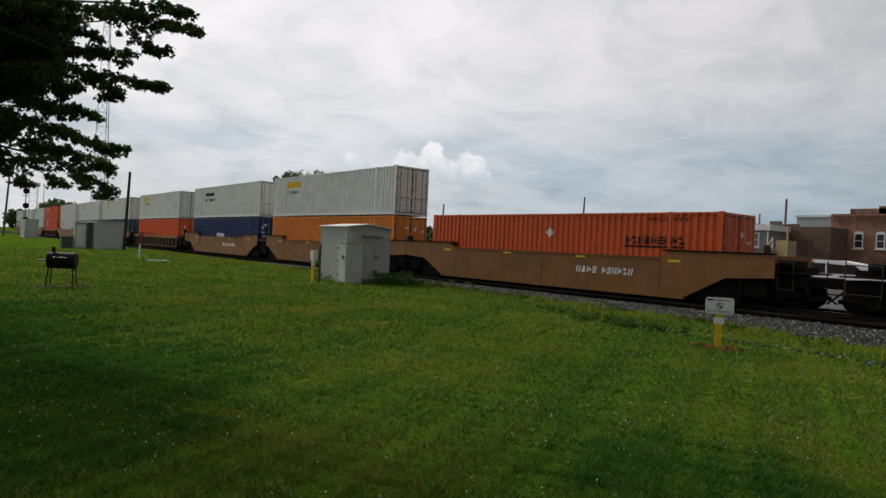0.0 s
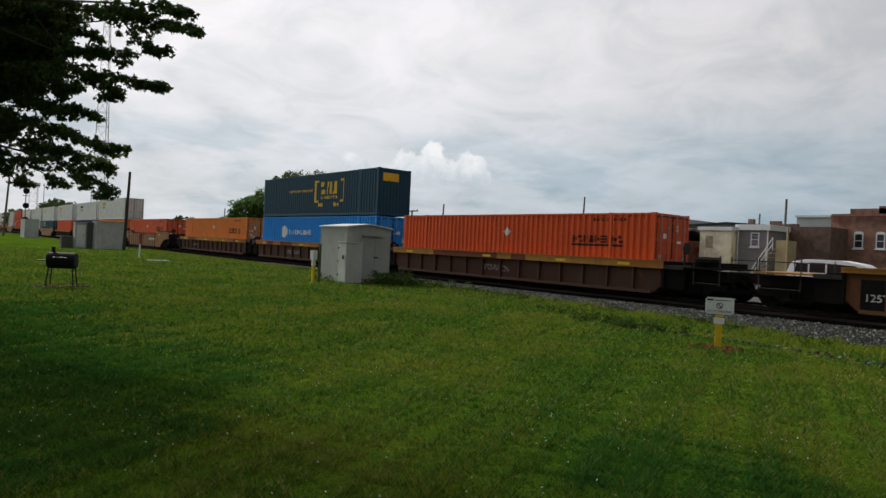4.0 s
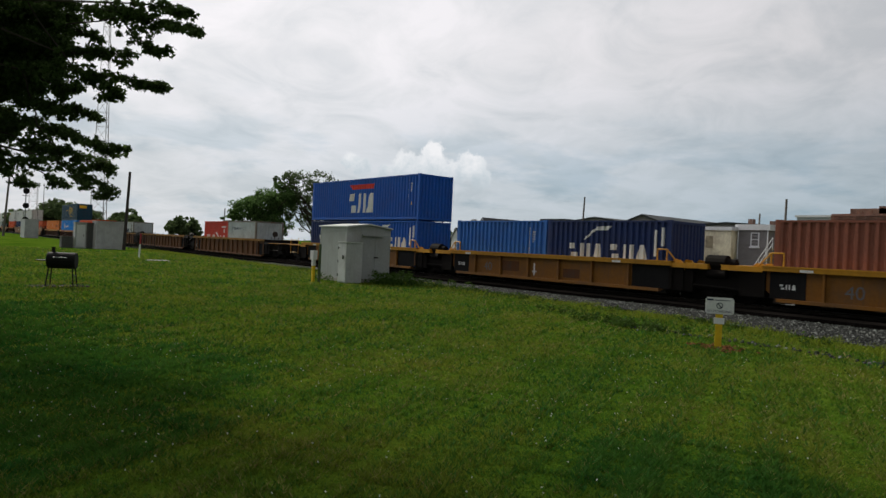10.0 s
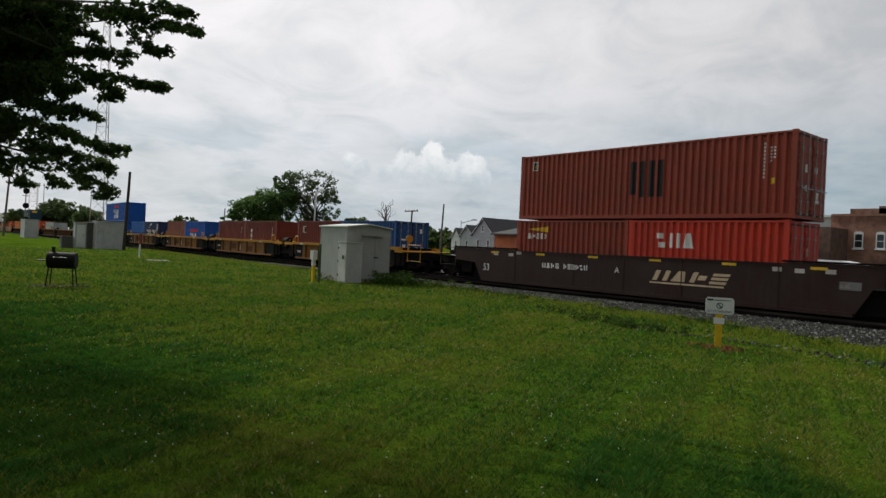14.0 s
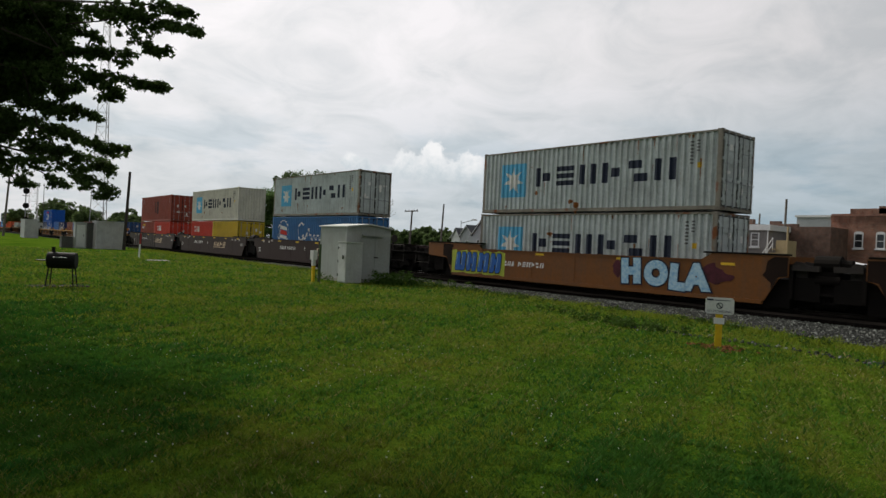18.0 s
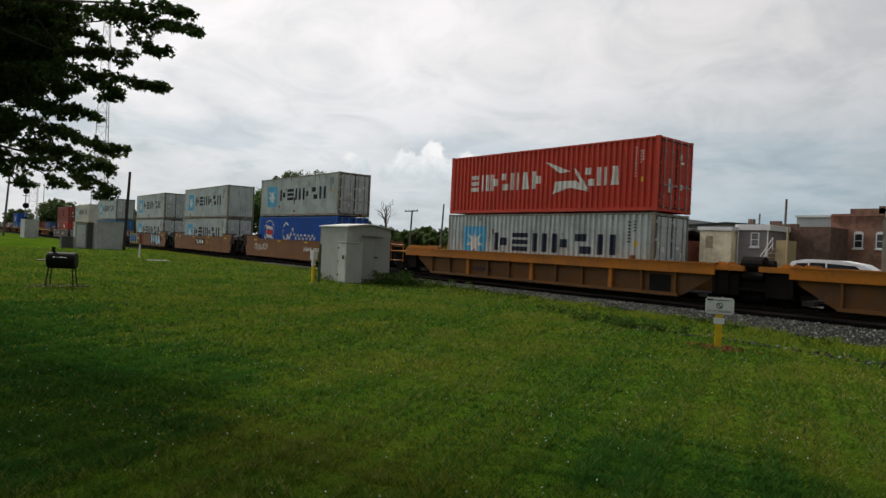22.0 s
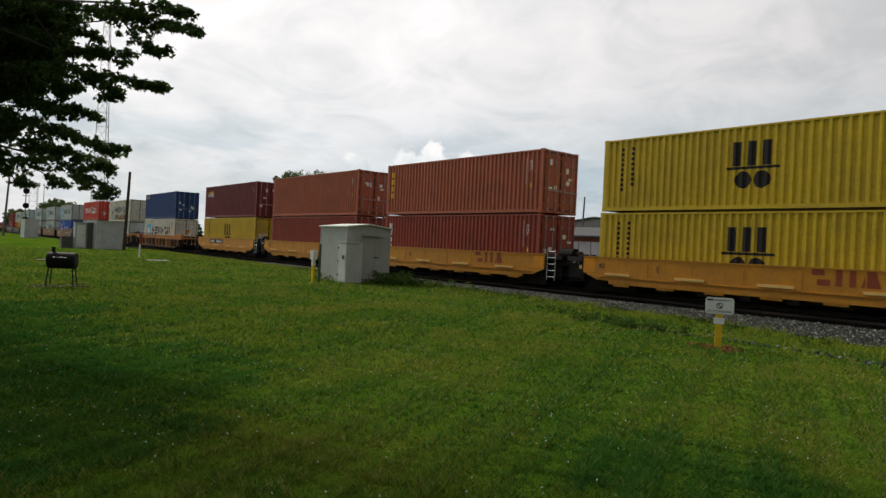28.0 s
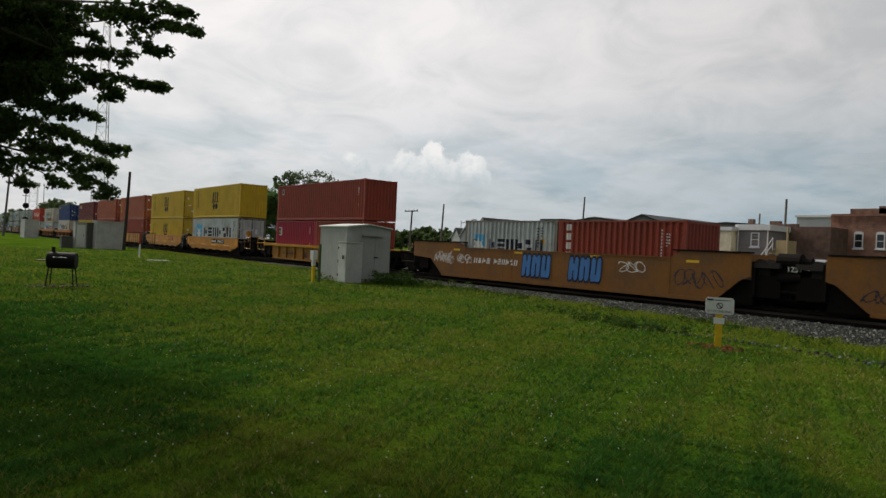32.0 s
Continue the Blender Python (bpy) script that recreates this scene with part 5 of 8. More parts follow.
# ---- the train, head to tail ----
def build_train():
    P = {
        "white": paint("container_white", (0.66, 0.67, 0.66), 0.2, 0.0), "grey": paint("container_grey", (0.475, 0.525, 0.53), 0.42, 0.25),
        "tan": paint("container_beige", (0.55, 0.53, 0.46), 0.3, 0.1), "brick": paint("container_red_brown", (0.265, 0.050, 0.031), 0.3, 0.1),
        "rosy": paint("container_faded_brown", (0.36, 0.098, 0.052), 0.3, 0.1),
        "maroon": paint("container_maroon", (0.15, 0.022, 0.026), 0.3, 0.08), "crimson": paint("container_crimson", (0.30, 0.02, 0.05), 0.25, 0.05),
        "red": paint("container_red", (0.50, 0.045, 0.025), 0.25, 0.05), "orange": paint("container_orange", (0.66, 0.20, 0.03), 0.2, 0.03),
        "scarlet": paint("container_scarlet", (0.64, 0.085, 0.015), 0.2, 0.03), "coral": paint("container_faded_scarlet", (0.60, 0.10, 0.028), 0.2, 0.03),
        "blue": paint("container_blue", (0.028, 0.135, 0.45), 0.25, 0.08), "royal": paint("container_royal_blue", (0.010, 0.092, 0.41), 0.25, 0.05),
        "navy": paint("container_navy", (0.012, 0.028, 0.11), 0.25, 0.05), "steel": paint("container_steel_blue", (0.045, 0.15, 0.34), 0.3, 0.12),
        "azure": paint("container_azure", (0.010, 0.235, 0.70), 0.2, 0.03), "slate": paint("container_dark_slate", (0.013, 0.058, 0.098), 0.25, 0.03),
        "oxblood": paint("container_oxblood", (0.17, 0.034, 0.024), 0.3, 0.08), "umber": paint("container_dull_brown", (0.24, 0.085, 0.055), 0.3, 0.08), "dusk": paint("container_dull_blue", (0.016, 0.075, 0.24), 0.3, 0.08), "deep": paint("container_deep_blue", (0.008, 0.048, 0.18), 0.3, 0.06), "mustard": paint("container_mustard", (0.52, 0.365, 0.026), 0.25, 0.05),
    }
    F40, F20, F53 = 12.192, 6.058, 16.154
    HC, STD = 2.896, 2.591
    UP = 0.05

    def wells(style, spans, gaps=1.3, ends=2.75):
        out = []
        for i, (a, b) in enumerate(spans):
            l = ("e", ends) if i == 0 else ("j", (a - spans[i - 1][1]) / 2)
            r = ("e", ends) if i == len(spans) - 1 else ("j", (spans[i + 1][0] - b) / 2)
            out.append(well_car(style, a, b, l, r))
        return out

    def streaks(n, l, h, seed):
        """Thin ragged runs of rust, most of them down from the top rail or up from the bottom rail."""
        rng = random.Random(seed)
        out = []
        for _ in range(n):
            x, w = 0.3 + rng.random() * (l - 0.7), 0.012 + 0.03 * rng.random() ** 2
            ln = 0.1 + 0.8 * rng.random() ** 2
            z1 = h - 0.12 if rng.random() < 0.45 else 0.3 + rng.random() * (h - 0.9)
            out.append([(x - w, z1), (x - w * 0.3, z1 - ln), (x + w * 0.2, z1 - ln * 0.9), (x + w, z1)])
        return [Glyph([p]) for p in out]

    def blooms(n, l, h, seed):
        """Ragged rust blooms with runs below them."""
        rng = random.Random(seed)
        out = []
        for _ in range(n):
            x, z = (0.5 + rng.random() * (l - 1.2) if n < 20 else 3.0 + rng.random() * (l - 4.0)), 0.30 + rng.random() ** 2 * (h - 0.9)
            a, b = 0.04 + 0.16 * rng.random() ** 2, 0.03 + 0.09 * rng.random() ** 2
            k = 8
            pts = [(x + a * math.cos(6.283 * i / k) * (0.8 + 0.2 * rng.random()), z + b * math.sin(6.283 * i / k)) for i in range(k)]
            run = 0.1 + 0.5 * rng.random() ** 2
            out.append(Glyph([pts, [(x - a * 0.5, z), (x - a * 0.1, z - run), (x + a * 0.15, z - run * 0.8), (x + a * 0.5, z)]]))
        return out

    def drips(n, h, seed):
        """A broad curtain of rust running down the middle of the side to the bottom rail."""
        rng = random.Random(seed)
        out = []
        for _ in range(n):
            x, w = min(11.3, max(2.6, rng.gauss(7.6, 2.3))), 0.018 + 0.05 * rng.random() ** 2
            z1 = 0.35 + 0.75 * rng.random() * math.exp(-((x - 7.8) / 3.2) ** 2) + 0.15 * rng.random()
            z0 = max(0.17, z1 - 0.15 - 0.7 * rng.random())
            out.append(Glyph([[(x - w * 0.7, z0), (x + w * 0.5, z0 + 0.02), (x + w, z1 - 0.05), (x + w * 0.2, z1), (x - w, z1 - 0.08)]]))
        return out

    def corner_rust(l, h, seed):
        """Uneven rust down the near right corner post and along the rails."""
        rng = random.Random(seed)
        out, z = [], 0.14
        while z < h - 0.2:
            d = 0.12 + 0.3 * rng.random()
            w = 0.03 + 0.11 * rng.random()
            out.append([(l - w, z), (l - 0.004, z), (l - 0.004, min(z + d, h - 0.12)), (l - w * 0.7, min(z + d, h - 0.12))])
            z += d + 0.1 * rng.random()
        for _ in range(5):
            x = 0.4 + rng.random() * (l - 2.0)
            out.append([(x, h - 0.085), (x + 0.3 + rng.random() * 1.2, h - 0.085), (x + 0.3, h - 0.04), (x + 0.1, h - 0.04)])
        return [Glyph([p]) for p in out]

    def star_marks(h, l=F40):
        k = l / F40
        z0, e = 0.52 * h, k ** 0.5
        return [("emblem", [rect(1.25 * k, 2.8 * k, z0 - 0.78 * e, z0 + 0.78 * e)], SKY_MARK),
                ("lettering", blocks(3.45 * k, 10.75 * k, z0 - 0.34 * e, z0 + 0.5 * e, 6), DARK_MARK),
                ("code_mark", [Glyph([rect(l - 1.2, l - 1.1, z, z + 0.07) for z in np.arange(h - 1.2, h - 0.35, 0.13)] + [rect(l - 0.95, l - 0.86, z, z + 0.06) for z in np.arange(h - 0.75, h - 0.35, 0.12)])], GREY_MARK), ("warning_mark", [rect(l - 0.9, l - 0.76, 1.55, 1.75)], YELLOW_MARK),
                ("rust_streak", streaks(12, l, h, int(l * 100 + h * 10 + len(MOVERS))), RUST_MARK), ("rust_edge", corner_rust(l, h, len(MOVERS)), RUST_MARK), ("rust_bloom", blooms(5, l, h, len(MOVERS) + 3), RUST_MARK)]

    def star_on(c, h, l=F40):
        k = l / F40
        prof = corrugation(l, 0.16, l - 0.16)
        part("star_emblem", decal_mesh(star(2.02 * k, 0.52 * h, 0.66 * k ** 0.5), prof, WHITE_MARK, lift=0.008, y=0.006), None, c)

    def star_box(x, z, h=HC, l=F40, label="light grey container with dark block lettering and blue star square", mat="grey", doors=True, extra=()):
        c = load(l, h, P[mat], label, x, z, doors=doors, marks=star_marks(h, l) + list(extra))
        star_on(c, h, l)
        return c

    def codes(l, h, mm=WHITE_MARK):     # small white code bars near the right end
        g = Glyph([rect(l - 1.08, l - 1.0, z, z + 0.075) for z in np.arange(h - 1.55, h - 0.4, 0.125)])
        g2 = Glyph([rect(l - 0.86, l - 0.80, z, z + 0.06) for z in np.arange(h - 1.0, h - 0.45, 0.11)] + [rect(l - 0.72, l - 0.66, z, z + 0.06) for z in np.arange(h - 0.9, h - 0.5, 0.11)])
        return [("code_mark", [g, g2], mm), ("warning_mark", [rect(l - 0.80, l - 0.66, h - 1.75, h - 1.55)], YELLOW_MARK)]

    Z = FLOOR_Z
    # far head of the train, single cars
    for i, (xc, lowm, upm, txt) in enumerate(((-219.0, "grey", "white", "white over grey"), (-199.0, "orange", "white", "white over orange"), (-179.5, "white", "white", "white"), (-160.0, "scarlet", "scarlet", "scarlet"),
                                        (-140.0, "white", "white", "white"), (-120.0, "grey", "white", "white over grey"), (-100.5, "slate", "white", "white over dark"))):
        wells("dark" if i % 2 else "beige", [(xc - 8.5, xc + 8.5)], ends=1.35)
        for mm, zz, h in ((lowm, Z, HC), (upm, Z + HC + UP, HC)):
            mk = [("emblem", [rect(2.0, 4.0, 2.2, 2.5), rect(2.2, 4.2, 1.75, 1.95)], YELLOW_MARK if mm == "white" else WHITE_MARK)]
            load(F53, h, P[mm], "%s corrugated fifty-three-foot container on a well car" % {"slate": "dark slate"}.get(mm, mm), xc - 8.08, zz, marks=mk)
    wells("dark", [(-87.9, -70.8)], ends=2.1)
    wells("beige", [(-66.7, -49.6), (-47.9, -30.8)], ends=2.0)
    wells("beige", [(-28.4, -10.7)], ends=1.9)
    w = wells("dark", [(-5.2, 12.1), (14.4, 31.5), (33.4, 50.5)], ends=2.4)
    tag = [("emblem", [rect(1.9, 4.3, 2.05, 2.5)], YELLOW_MARK), ("lettering", blocks(1.9, 4.2, 1.62, 1.86, 9), DARK_MARK)]
    load(F53, HC, P["scarlet"], "scarlet corrugated domestic container low in a well car", -87.41, Z)
    load(F53, HC, P["white"], "white corrugated domestic container with yellow emblem", -87.41, Z + HC + UP, marks=tag)
    load(F53, HC, P["navy"], "navy corrugated container with white emblem", -66.23, Z, marks=[("emblem", [rect(6.6, 8.4, 1.2, 1.5), rect(5.6, 9.6, 0.75, 1.15)], WHITE_MARK)])
    load(F53, HC, P["white"], "white corrugated domestic container", -66.23, Z + HC + UP, marks=[("lettering", blocks(3.0, 6.2, 1.5, 1.75, 8) + [rect(3.2, 5.6, 2.0, 2.3)], DARK_MARK)])
    load(F53, HC, P["orange"], "orange corrugated domestic container low in a well car", -47.44, Z)
    load(F53, HC, P["white"], "white corrugated domestic container with yellow emblem", -47.44, Z + HC + UP, marks=tag)
    diamond_marks = [("lettering", blocks(12.2, 14.75, 1.66, 1.96, 9, 0.0, 0.96), SOOT_MARK), ("underline", [rect(12.15, 14.7, 1.52, 1.61)], SOOT_MARK), ("diamond", [[(8.0, 2.05), (8.22, 1.79), (8.44, 2.05), (8.22, 2.31)]], WHITE_MARK), ("top_lettering", blocks(13.2, 14.9, 2.55, 2.68, 8), SOOT_MARK)]
    load(F53, HC, P["coral"], "faded scarlet corrugated domestic container in a well car", -27.61, Z, marks=diamond_marks)
    load(F53, HC, P["orange"], "orange corrugated domestic container in a well car", -4.54, Z, marks=diamond_marks)
    load(F53, HC, P["azure"], "azure blue corrugated container with white lettering bars", 14.89, Z, marks=[("emblem", [disc(3.8, 1.78, 0.46)], WHITE_MARK), ("lettering", blocks(4.5, 7.9, 1.6, 1.93, 11), WHITE_MARK)])
    br = [rect(8.24, 8.4, 0.9, 2.42), rect(8.4, 8.75, 2.28, 2.42), rect(8.4, 8.75, 0.9, 1.04), rect(12.0, 12.16, 0.9, 2.42), rect(11.65, 12.0, 2.28, 2.42), rect(11.65, 12.0, 0.9, 1.04)]
    c = load(F53, HC, P["slate"], "dark slate corrugated container with yellow bracket emblem", 14.89, Z + HC + UP, doors=False,
         marks=[("bracket_emblem", br, YELLOW_MARK), ("lettering", blocks(9.0, 11.55, 1.45, 2.28, 3, 0.12), YELLOW_MARK), ("small_lettering", blocks(9.1, 11.4, 1.13, 1.33, 10), YELLOW_MARK),
                ("dots", [disc(8.85, 0.73, 0.14), disc(9.25, 0.73, 0.14), disc(11.0, 0.73, 0.14), disc(11.45, 0.73, 0.14)], YELLOW_MARK), ("slogan", blocks(4.3, 7.9, 1.68, 1.86, 20), YELLOW_MARK)])
    part("end_emblem", bx(bmesh.new(), F53 + 0.004, F53 + 0.012, 0.35, 1.5, 2.1, 2.6), YELLOW_MARK, c)
    load(F53, HC, P["scarlet"], "scarlet corrugated domestic container in a well car", 33.87, Z, marks=diamond_marks)
    # brown ribbed three-unit car
    wells("brown", [(56.7, 73.5), (76.2, 93.0), (96.2, 113.0)])
    load(F20, STD, P["grey"], "light grey twenty-foot container with small dark lettering", 59.0, Z, marks=[("lettering", blocks(0.9, 3.6, 1.85, 2.05, 9), DARK_MARK)])
    star_box(65.12, Z, STD, F20, doors=False)
    load(F20, STD, P["red"], "red twenty-foot container with white lettering bars", 98.49, Z, marks=[("lettering", blocks(0.7, 3.0, 0.95, 1.35, 7) + blocks(4.3, 5.5, 0.95, 1.3, 3), WHITE_MARK), ("emblem", [[(3.0, 1.55), (3.3, 1.6), (4.2, 1.0), (3.9, 0.95)]], WHITE_MARK), ("code_mark", [rect(4.6, 5.6, 2.0, 2.12), rect(5.0, 5.25, 1.55, 1.9)], WHITE_MARK)])
    load(F20, STD, P["grey"], "light grey twenty-foot container with small dark lettering", 104.62, Z, doors=False, marks=[("lettering", blocks(1.0, 3.6, 1.85, 2.05, 9), DARK_MARK)])
    # yellow five-unit car
    wells("yellow", [(120.0, 132.6), (135.7, 148.1), (151.6, 164.1), (167.6, 180.1), (183.4, 195.9)], ends=2.6)
    swoosh_marks = lambda: [("lettering", blocks(1.2, 3.1, 1.0, 1.62, 3) + blocks(3.3, 5.2, 1.0, 1.62, 3), WHITE_MARK), ("swoosh", [[(1.95, 1.78), (2.05, 1.76), (2.6, 2.2), (2.5, 2.24)], [(2.5, 2.16), (2.6, 2.32), (3.35, 2.36), (3.2, 2.18)]], WHITE_MARK), ("code_mark", [rect(5.35, 5.45, 1.2, 2.2), rect(5.65, 5.75, 1.6, 2.3)], WHITE_MARK)]
    load(F20, STD, P["navy"], "navy twenty-foot container with white lettering bars", 120.2, Z, marks=swoosh_marks())
    load(F20, STD, P["royal"], "royal blue twenty-foot container with white lettering bars", 126.33, Z, marks=swoosh_marks(), doors=False)
    wedge_marks = [("red_emblem", [[(5.1, 1.92), (7.6, 1.92), (7.7, 2.22), (4.85, 2.22)]], RED_MARK), ("lettering", blocks(4.75, 7.85, 0.45, 1.65, 3, 0.15, 0.92), WHITE_MARK)]
    load(F40, STD, P["royal"], "royal blue container with red emblem and white block lettering", 120.23, Z + STD + UP, doors=False, marks=wedge_marks + codes(F40, STD))
    load(F20, STD, P["blue"], "plain blue corrugated twenty-foot container on a yellow car", 135.8, Z, marks=codes(F20, STD))
    load(F20, STD, P["navy"], "navy twenty-foot container with white lettering bars", 141.94, Z, marks=swoosh_marks(), doors=False)
    load(F20, STD, P["umber"], "dull brown corrugated twenty-foot container", 151.76, Z, marks=codes(F20, STD))
    load(F20, STD, P["royal"], "royal blue short container with red emblem, white lettering", 157.88, Z, doors=False, marks=[("red_emblem", [rect(1.6, 3.9, 1.55, 1.8)], RED_MARK), ("lettering", blocks(1.6, 3.7, 0.75, 1.4, 3, 0.06, 0.9), WHITE_MARK)])
    load(F20, STD, P["oxblood"], "plain red-brown corrugated twenty-foot container", 167.75, Z, marks=codes(F20, STD))
    load(F20, STD, P["oxblood"], "red-brown twenty-foot container with white upright lettering bars", 173.88, Z, doors=False, marks=codes(F20, STD) + [("lettering", [rect(1.15, 1.45, z, z + 0.3) for z in (0.85, 1.25, 1.65)], WHITE_MARK)])
    load(F20, STD, P["oxblood"], "red-brown twenty-foot container with small white emblem", 183.53, Z, marks=codes(F20, STD) + [("emblem", [rect(0.8, 1.2, 1.75, 2.2)], WHITE_MARK)])
    load(F20, STD, P["dusk"], "dull blue short container with small white and red lettering", 189.65, Z, marks=[("lettering", blocks(1.2, 2.6, 1.9, 2.15, 5), WHITE_MARK), ("red_emblem", [rect(0.75, 1.1, 1.95, 2.1)], RED_MARK)])
    # dark brown three-unit car
    wells("bark", [(202.6, 220.4), (222.2, 240.0), (241.7, 259.5)], ends=2.6)
    load(F20, STD, P["brick"], "red-brown twenty-foot container with yellow and white emblem", 205.4, Z, marks=[("emblem", [[(0.7, 2.2), (1.9, 2.3), (1.9, 2.05), (0.9, 2.15)]], YELLOW_MARK), ("lettering", blocks(0.7, 1.9, 1.75, 2.0, 5), WHITE_MARK)])
    load(F20, STD, P["red"], "red twenty-foot container with white lettering bars", 211.5, Z, marks=[("lettering", blocks(1.2, 2.9, 1.55, 2.1, 3), WHITE_MARK)])
    load(F40, HC, P["brick"], "red-brown forty-foot container with dark lettering bars", 205.49, Z + STD + UP, marks=codes(F40, HC) + [("lettering", [rect(5.95, 6.2, 0.95, 2.25), rect(6.35, 6.6, 0.85, 2.25), rect(6.75, 7.0, 0.85, 2.25), rect(7.15, 7.4, 0.85, 2.25)], BLACK_MARK), ("emblem", [rect(0.75, 1.05, 2.2, 2.6)], WHITE_MARK)])
    load(F20, STD, P["red"], "red twenty-foot container with white lettering bars", 225.0, Z, marks=[("lettering", blocks(0.9, 2.6, 1.55, 2.1, 3), WHITE_MARK)])
    load(F20, STD, P["mustard"], "plain mustard yellow corrugated twenty-foot container", 231.15, Z)
    star_box(225.02, Z + STD + UP, HC, mat="tan", label="weathered beige forty-foot container with dark block lettering", doors=False)
    def wave():
        """A flowing brush line: a tall opening curl, then even waves."""
        pts = [(4.65 - 0.45 * math.sin(t), 1.9 + 0.52 * math.cos(t) - 0.06 * t) for t in np.linspace(-0.9, 4.2, 14)]
        pts += [(4.9 + 4.3 * k / 44, 1.42 + 0.17 * math.sin(k * 1.15) + (0.75 * math.exp(-((k - 9) / 1.6) ** 2))) for k in range(45)]
        edge = []
        for k, (x, z) in enumerate(pts):
            (xa, za), (xb, zb) = pts[max(k - 1, 0)], pts[min(k + 1, len(pts) - 1)]
            d = math.hypot(xb - xa, zb - za) or 1
            nx, nz = -(zb - za) / d * 0.06, (xb - xa) / d * 0.06
            edge.append(((round(x - nx, 3), round(z - nz, 3)), (round(x + nx, 3), round(z + nz, 3))))
        return Glyph([[a[0], b[0], b[1], a[1]] for a, b in zip(edge, edge[1:])])

    def ring(cx, cz, r, w):
        t = [2 * math.pi * k / 26 for k in range(27)]
        return Glyph([[(cx + r * math.cos(a), cz + r * math.sin(a)), (cx + r * math.cos(b2), cz + r * math.sin(b2)), (cx + (r - w) * math.cos(b2), cz + (r - w) * math.sin(b2)), (cx + (r - w) * math.cos(a), cz + (r - w) * math.sin(a))] for a, b2 in zip(t, t[1:])])

    script_marks = lambda: [("emblem_ring", [ring(1.8, 1.75, 0.9, 0.07)], WHITE_MARK), ("flag_staff", [rect(1.28, 1.34, 1.15, 2.3)], WHITE_MARK),
                   ("flag_stripe", [[(1.36, 2.0), (2.45, 1.86), (2.45, 2.1), (1.36, 2.25)], [(1.36, 1.32), (2.45, 1.2), (2.45, 1.44), (1.36, 1.56)]], WHITE_MARK),
                   ("flag_cross", [[(1.36, 1.62), (2.45, 1.5), (2.45, 1.8), (1.36, 1.94)]], RED_MARK), ("script", [wave()], WHITE_MARK)]
    load(F40, HC, P["steel"], "steel-blue container with white script shapes and flag emblem", 244.4, Z, marks=script_marks())
    star_box(244.45, Z + HC + UP)
    # rust-orange three-unit car
    wells("rust", [(265.5, 282.8), (285.0, 302.3), (304.5, 321.8)], ends=2.6)
    star_box(268.0, Z)
    star_box(268.06, Z + HC + UP)
    star_box(287.55, Z)
    star_box(287.59, Z + HC + UP, doors=False)
    c = load(F40, HC, P["royal"], "royal blue container with white script and flag emblem", 307.0, Z, marks=script_marks())
    star_box(307.05, Z + HC + UP)
    # golden three-unit car
    wells("gold", [(328.2, 345.3), (348.0, 365.0), (367.8, 384.8)], ends=2.6)
    star_box(330.6, Z)
    load(F40, HC, P["red"], "red forty-foot container with white lettering bars and a flag shape", 330.65, Z + HC + UP, marks=codes(F40, HC) + [("lettering", blocks(1.6, 6.4, 1.08, 1.88, 7) + blocks(8.7, 10.6, 1.08, 1.85, 3), WHITE_MARK),
         ("flag_emblem", [[(6.45, 2.25), (6.7, 2.2), (7.9, 1.75), (7.3, 1.7)], [(6.9, 0.8), (7.1, 1.35), (8.2, 1.35), (8.9, 0.85), (7.9, 1.05)], [(8.05, 1.9), (8.2, 1.85), (8.9, 0.95), (8.6, 0.95)]], WHITE_MARK)])
    star_box(350.35, Z, STD, doors=False)
    c = load(F40, HC, P["tan"], "rust-streaked beige container with two rows of dark lettering", 350.4, Z + STD + UP,
         marks=[("emblem", [rect(2.35, 2.85, 0.4, 1.87)], SKY_MARK), ("lettering", blocks(3.7, 10.1, 1.16, 1.98, 6) + blocks(3.75, 9.9, 0.32, 0.92, 7), DARK_MARK),
                ("rust_patch", [rect(1.55, 2.1, 0.95, 1.5)], RUST_MARK), ("rust_streak", streaks(40, F40, HC, 17), RUST_MARK), ("rust_run", drips(150, HC, 21), ORANGE_RUST), ("rust_bloom", blooms(14, F40, HC, 18), RUST_MARK), ("rust_edge", corner_rust(F40, HC, 19) , RUST_MARK)])
    star_box(370.15, Z, mat="tan", label="beige container with dark block lettering and blue star square")
    load(F40, HC, P["deep"], "deep blue forty-foot container with small yellow lettering bars", 370.22, Z + HC + UP, marks=codes(F40, HC) + [("lettering", blocks(0.45, 1.95, 2.3, 2.62, 6), YELLOW_MARK)])
    # orange five-unit car with low sides
    wells("orange", [(391.2, 404.5), (406.7, 420.1), (422.15, 435.5), (437.65, 451.0), (453.2, 466.6)], ends=2.6)
    bar_marks = [("emblem", [rect(5.4, 5.7, 1.5, 2.34), rect(5.9, 6.2, 1.5, 2.34), rect(6.4, 6.7, 1.5, 2.34), rect(5.2, 7.0, 1.38, 1.474)] + [disc(5.78, 1.02, 0.3), disc(6.42, 1.02, 0.3)], BLACK_MARK)]
    vert = [("lettering", [rect(0.82, 0.92, z, z + 0.13) for z in np.arange(0.8, 2.6, 0.2)] + [rect(1.3, 1.4, z, z + 0.13) for z in np.arange(1.0, 2.5, 0.2)], BLACK_MARK)]
    load(F40, HC, P["mustard"], "mustard yellow forty-foot container with black emblem", 391.8, Z, marks=bar_marks + vert)
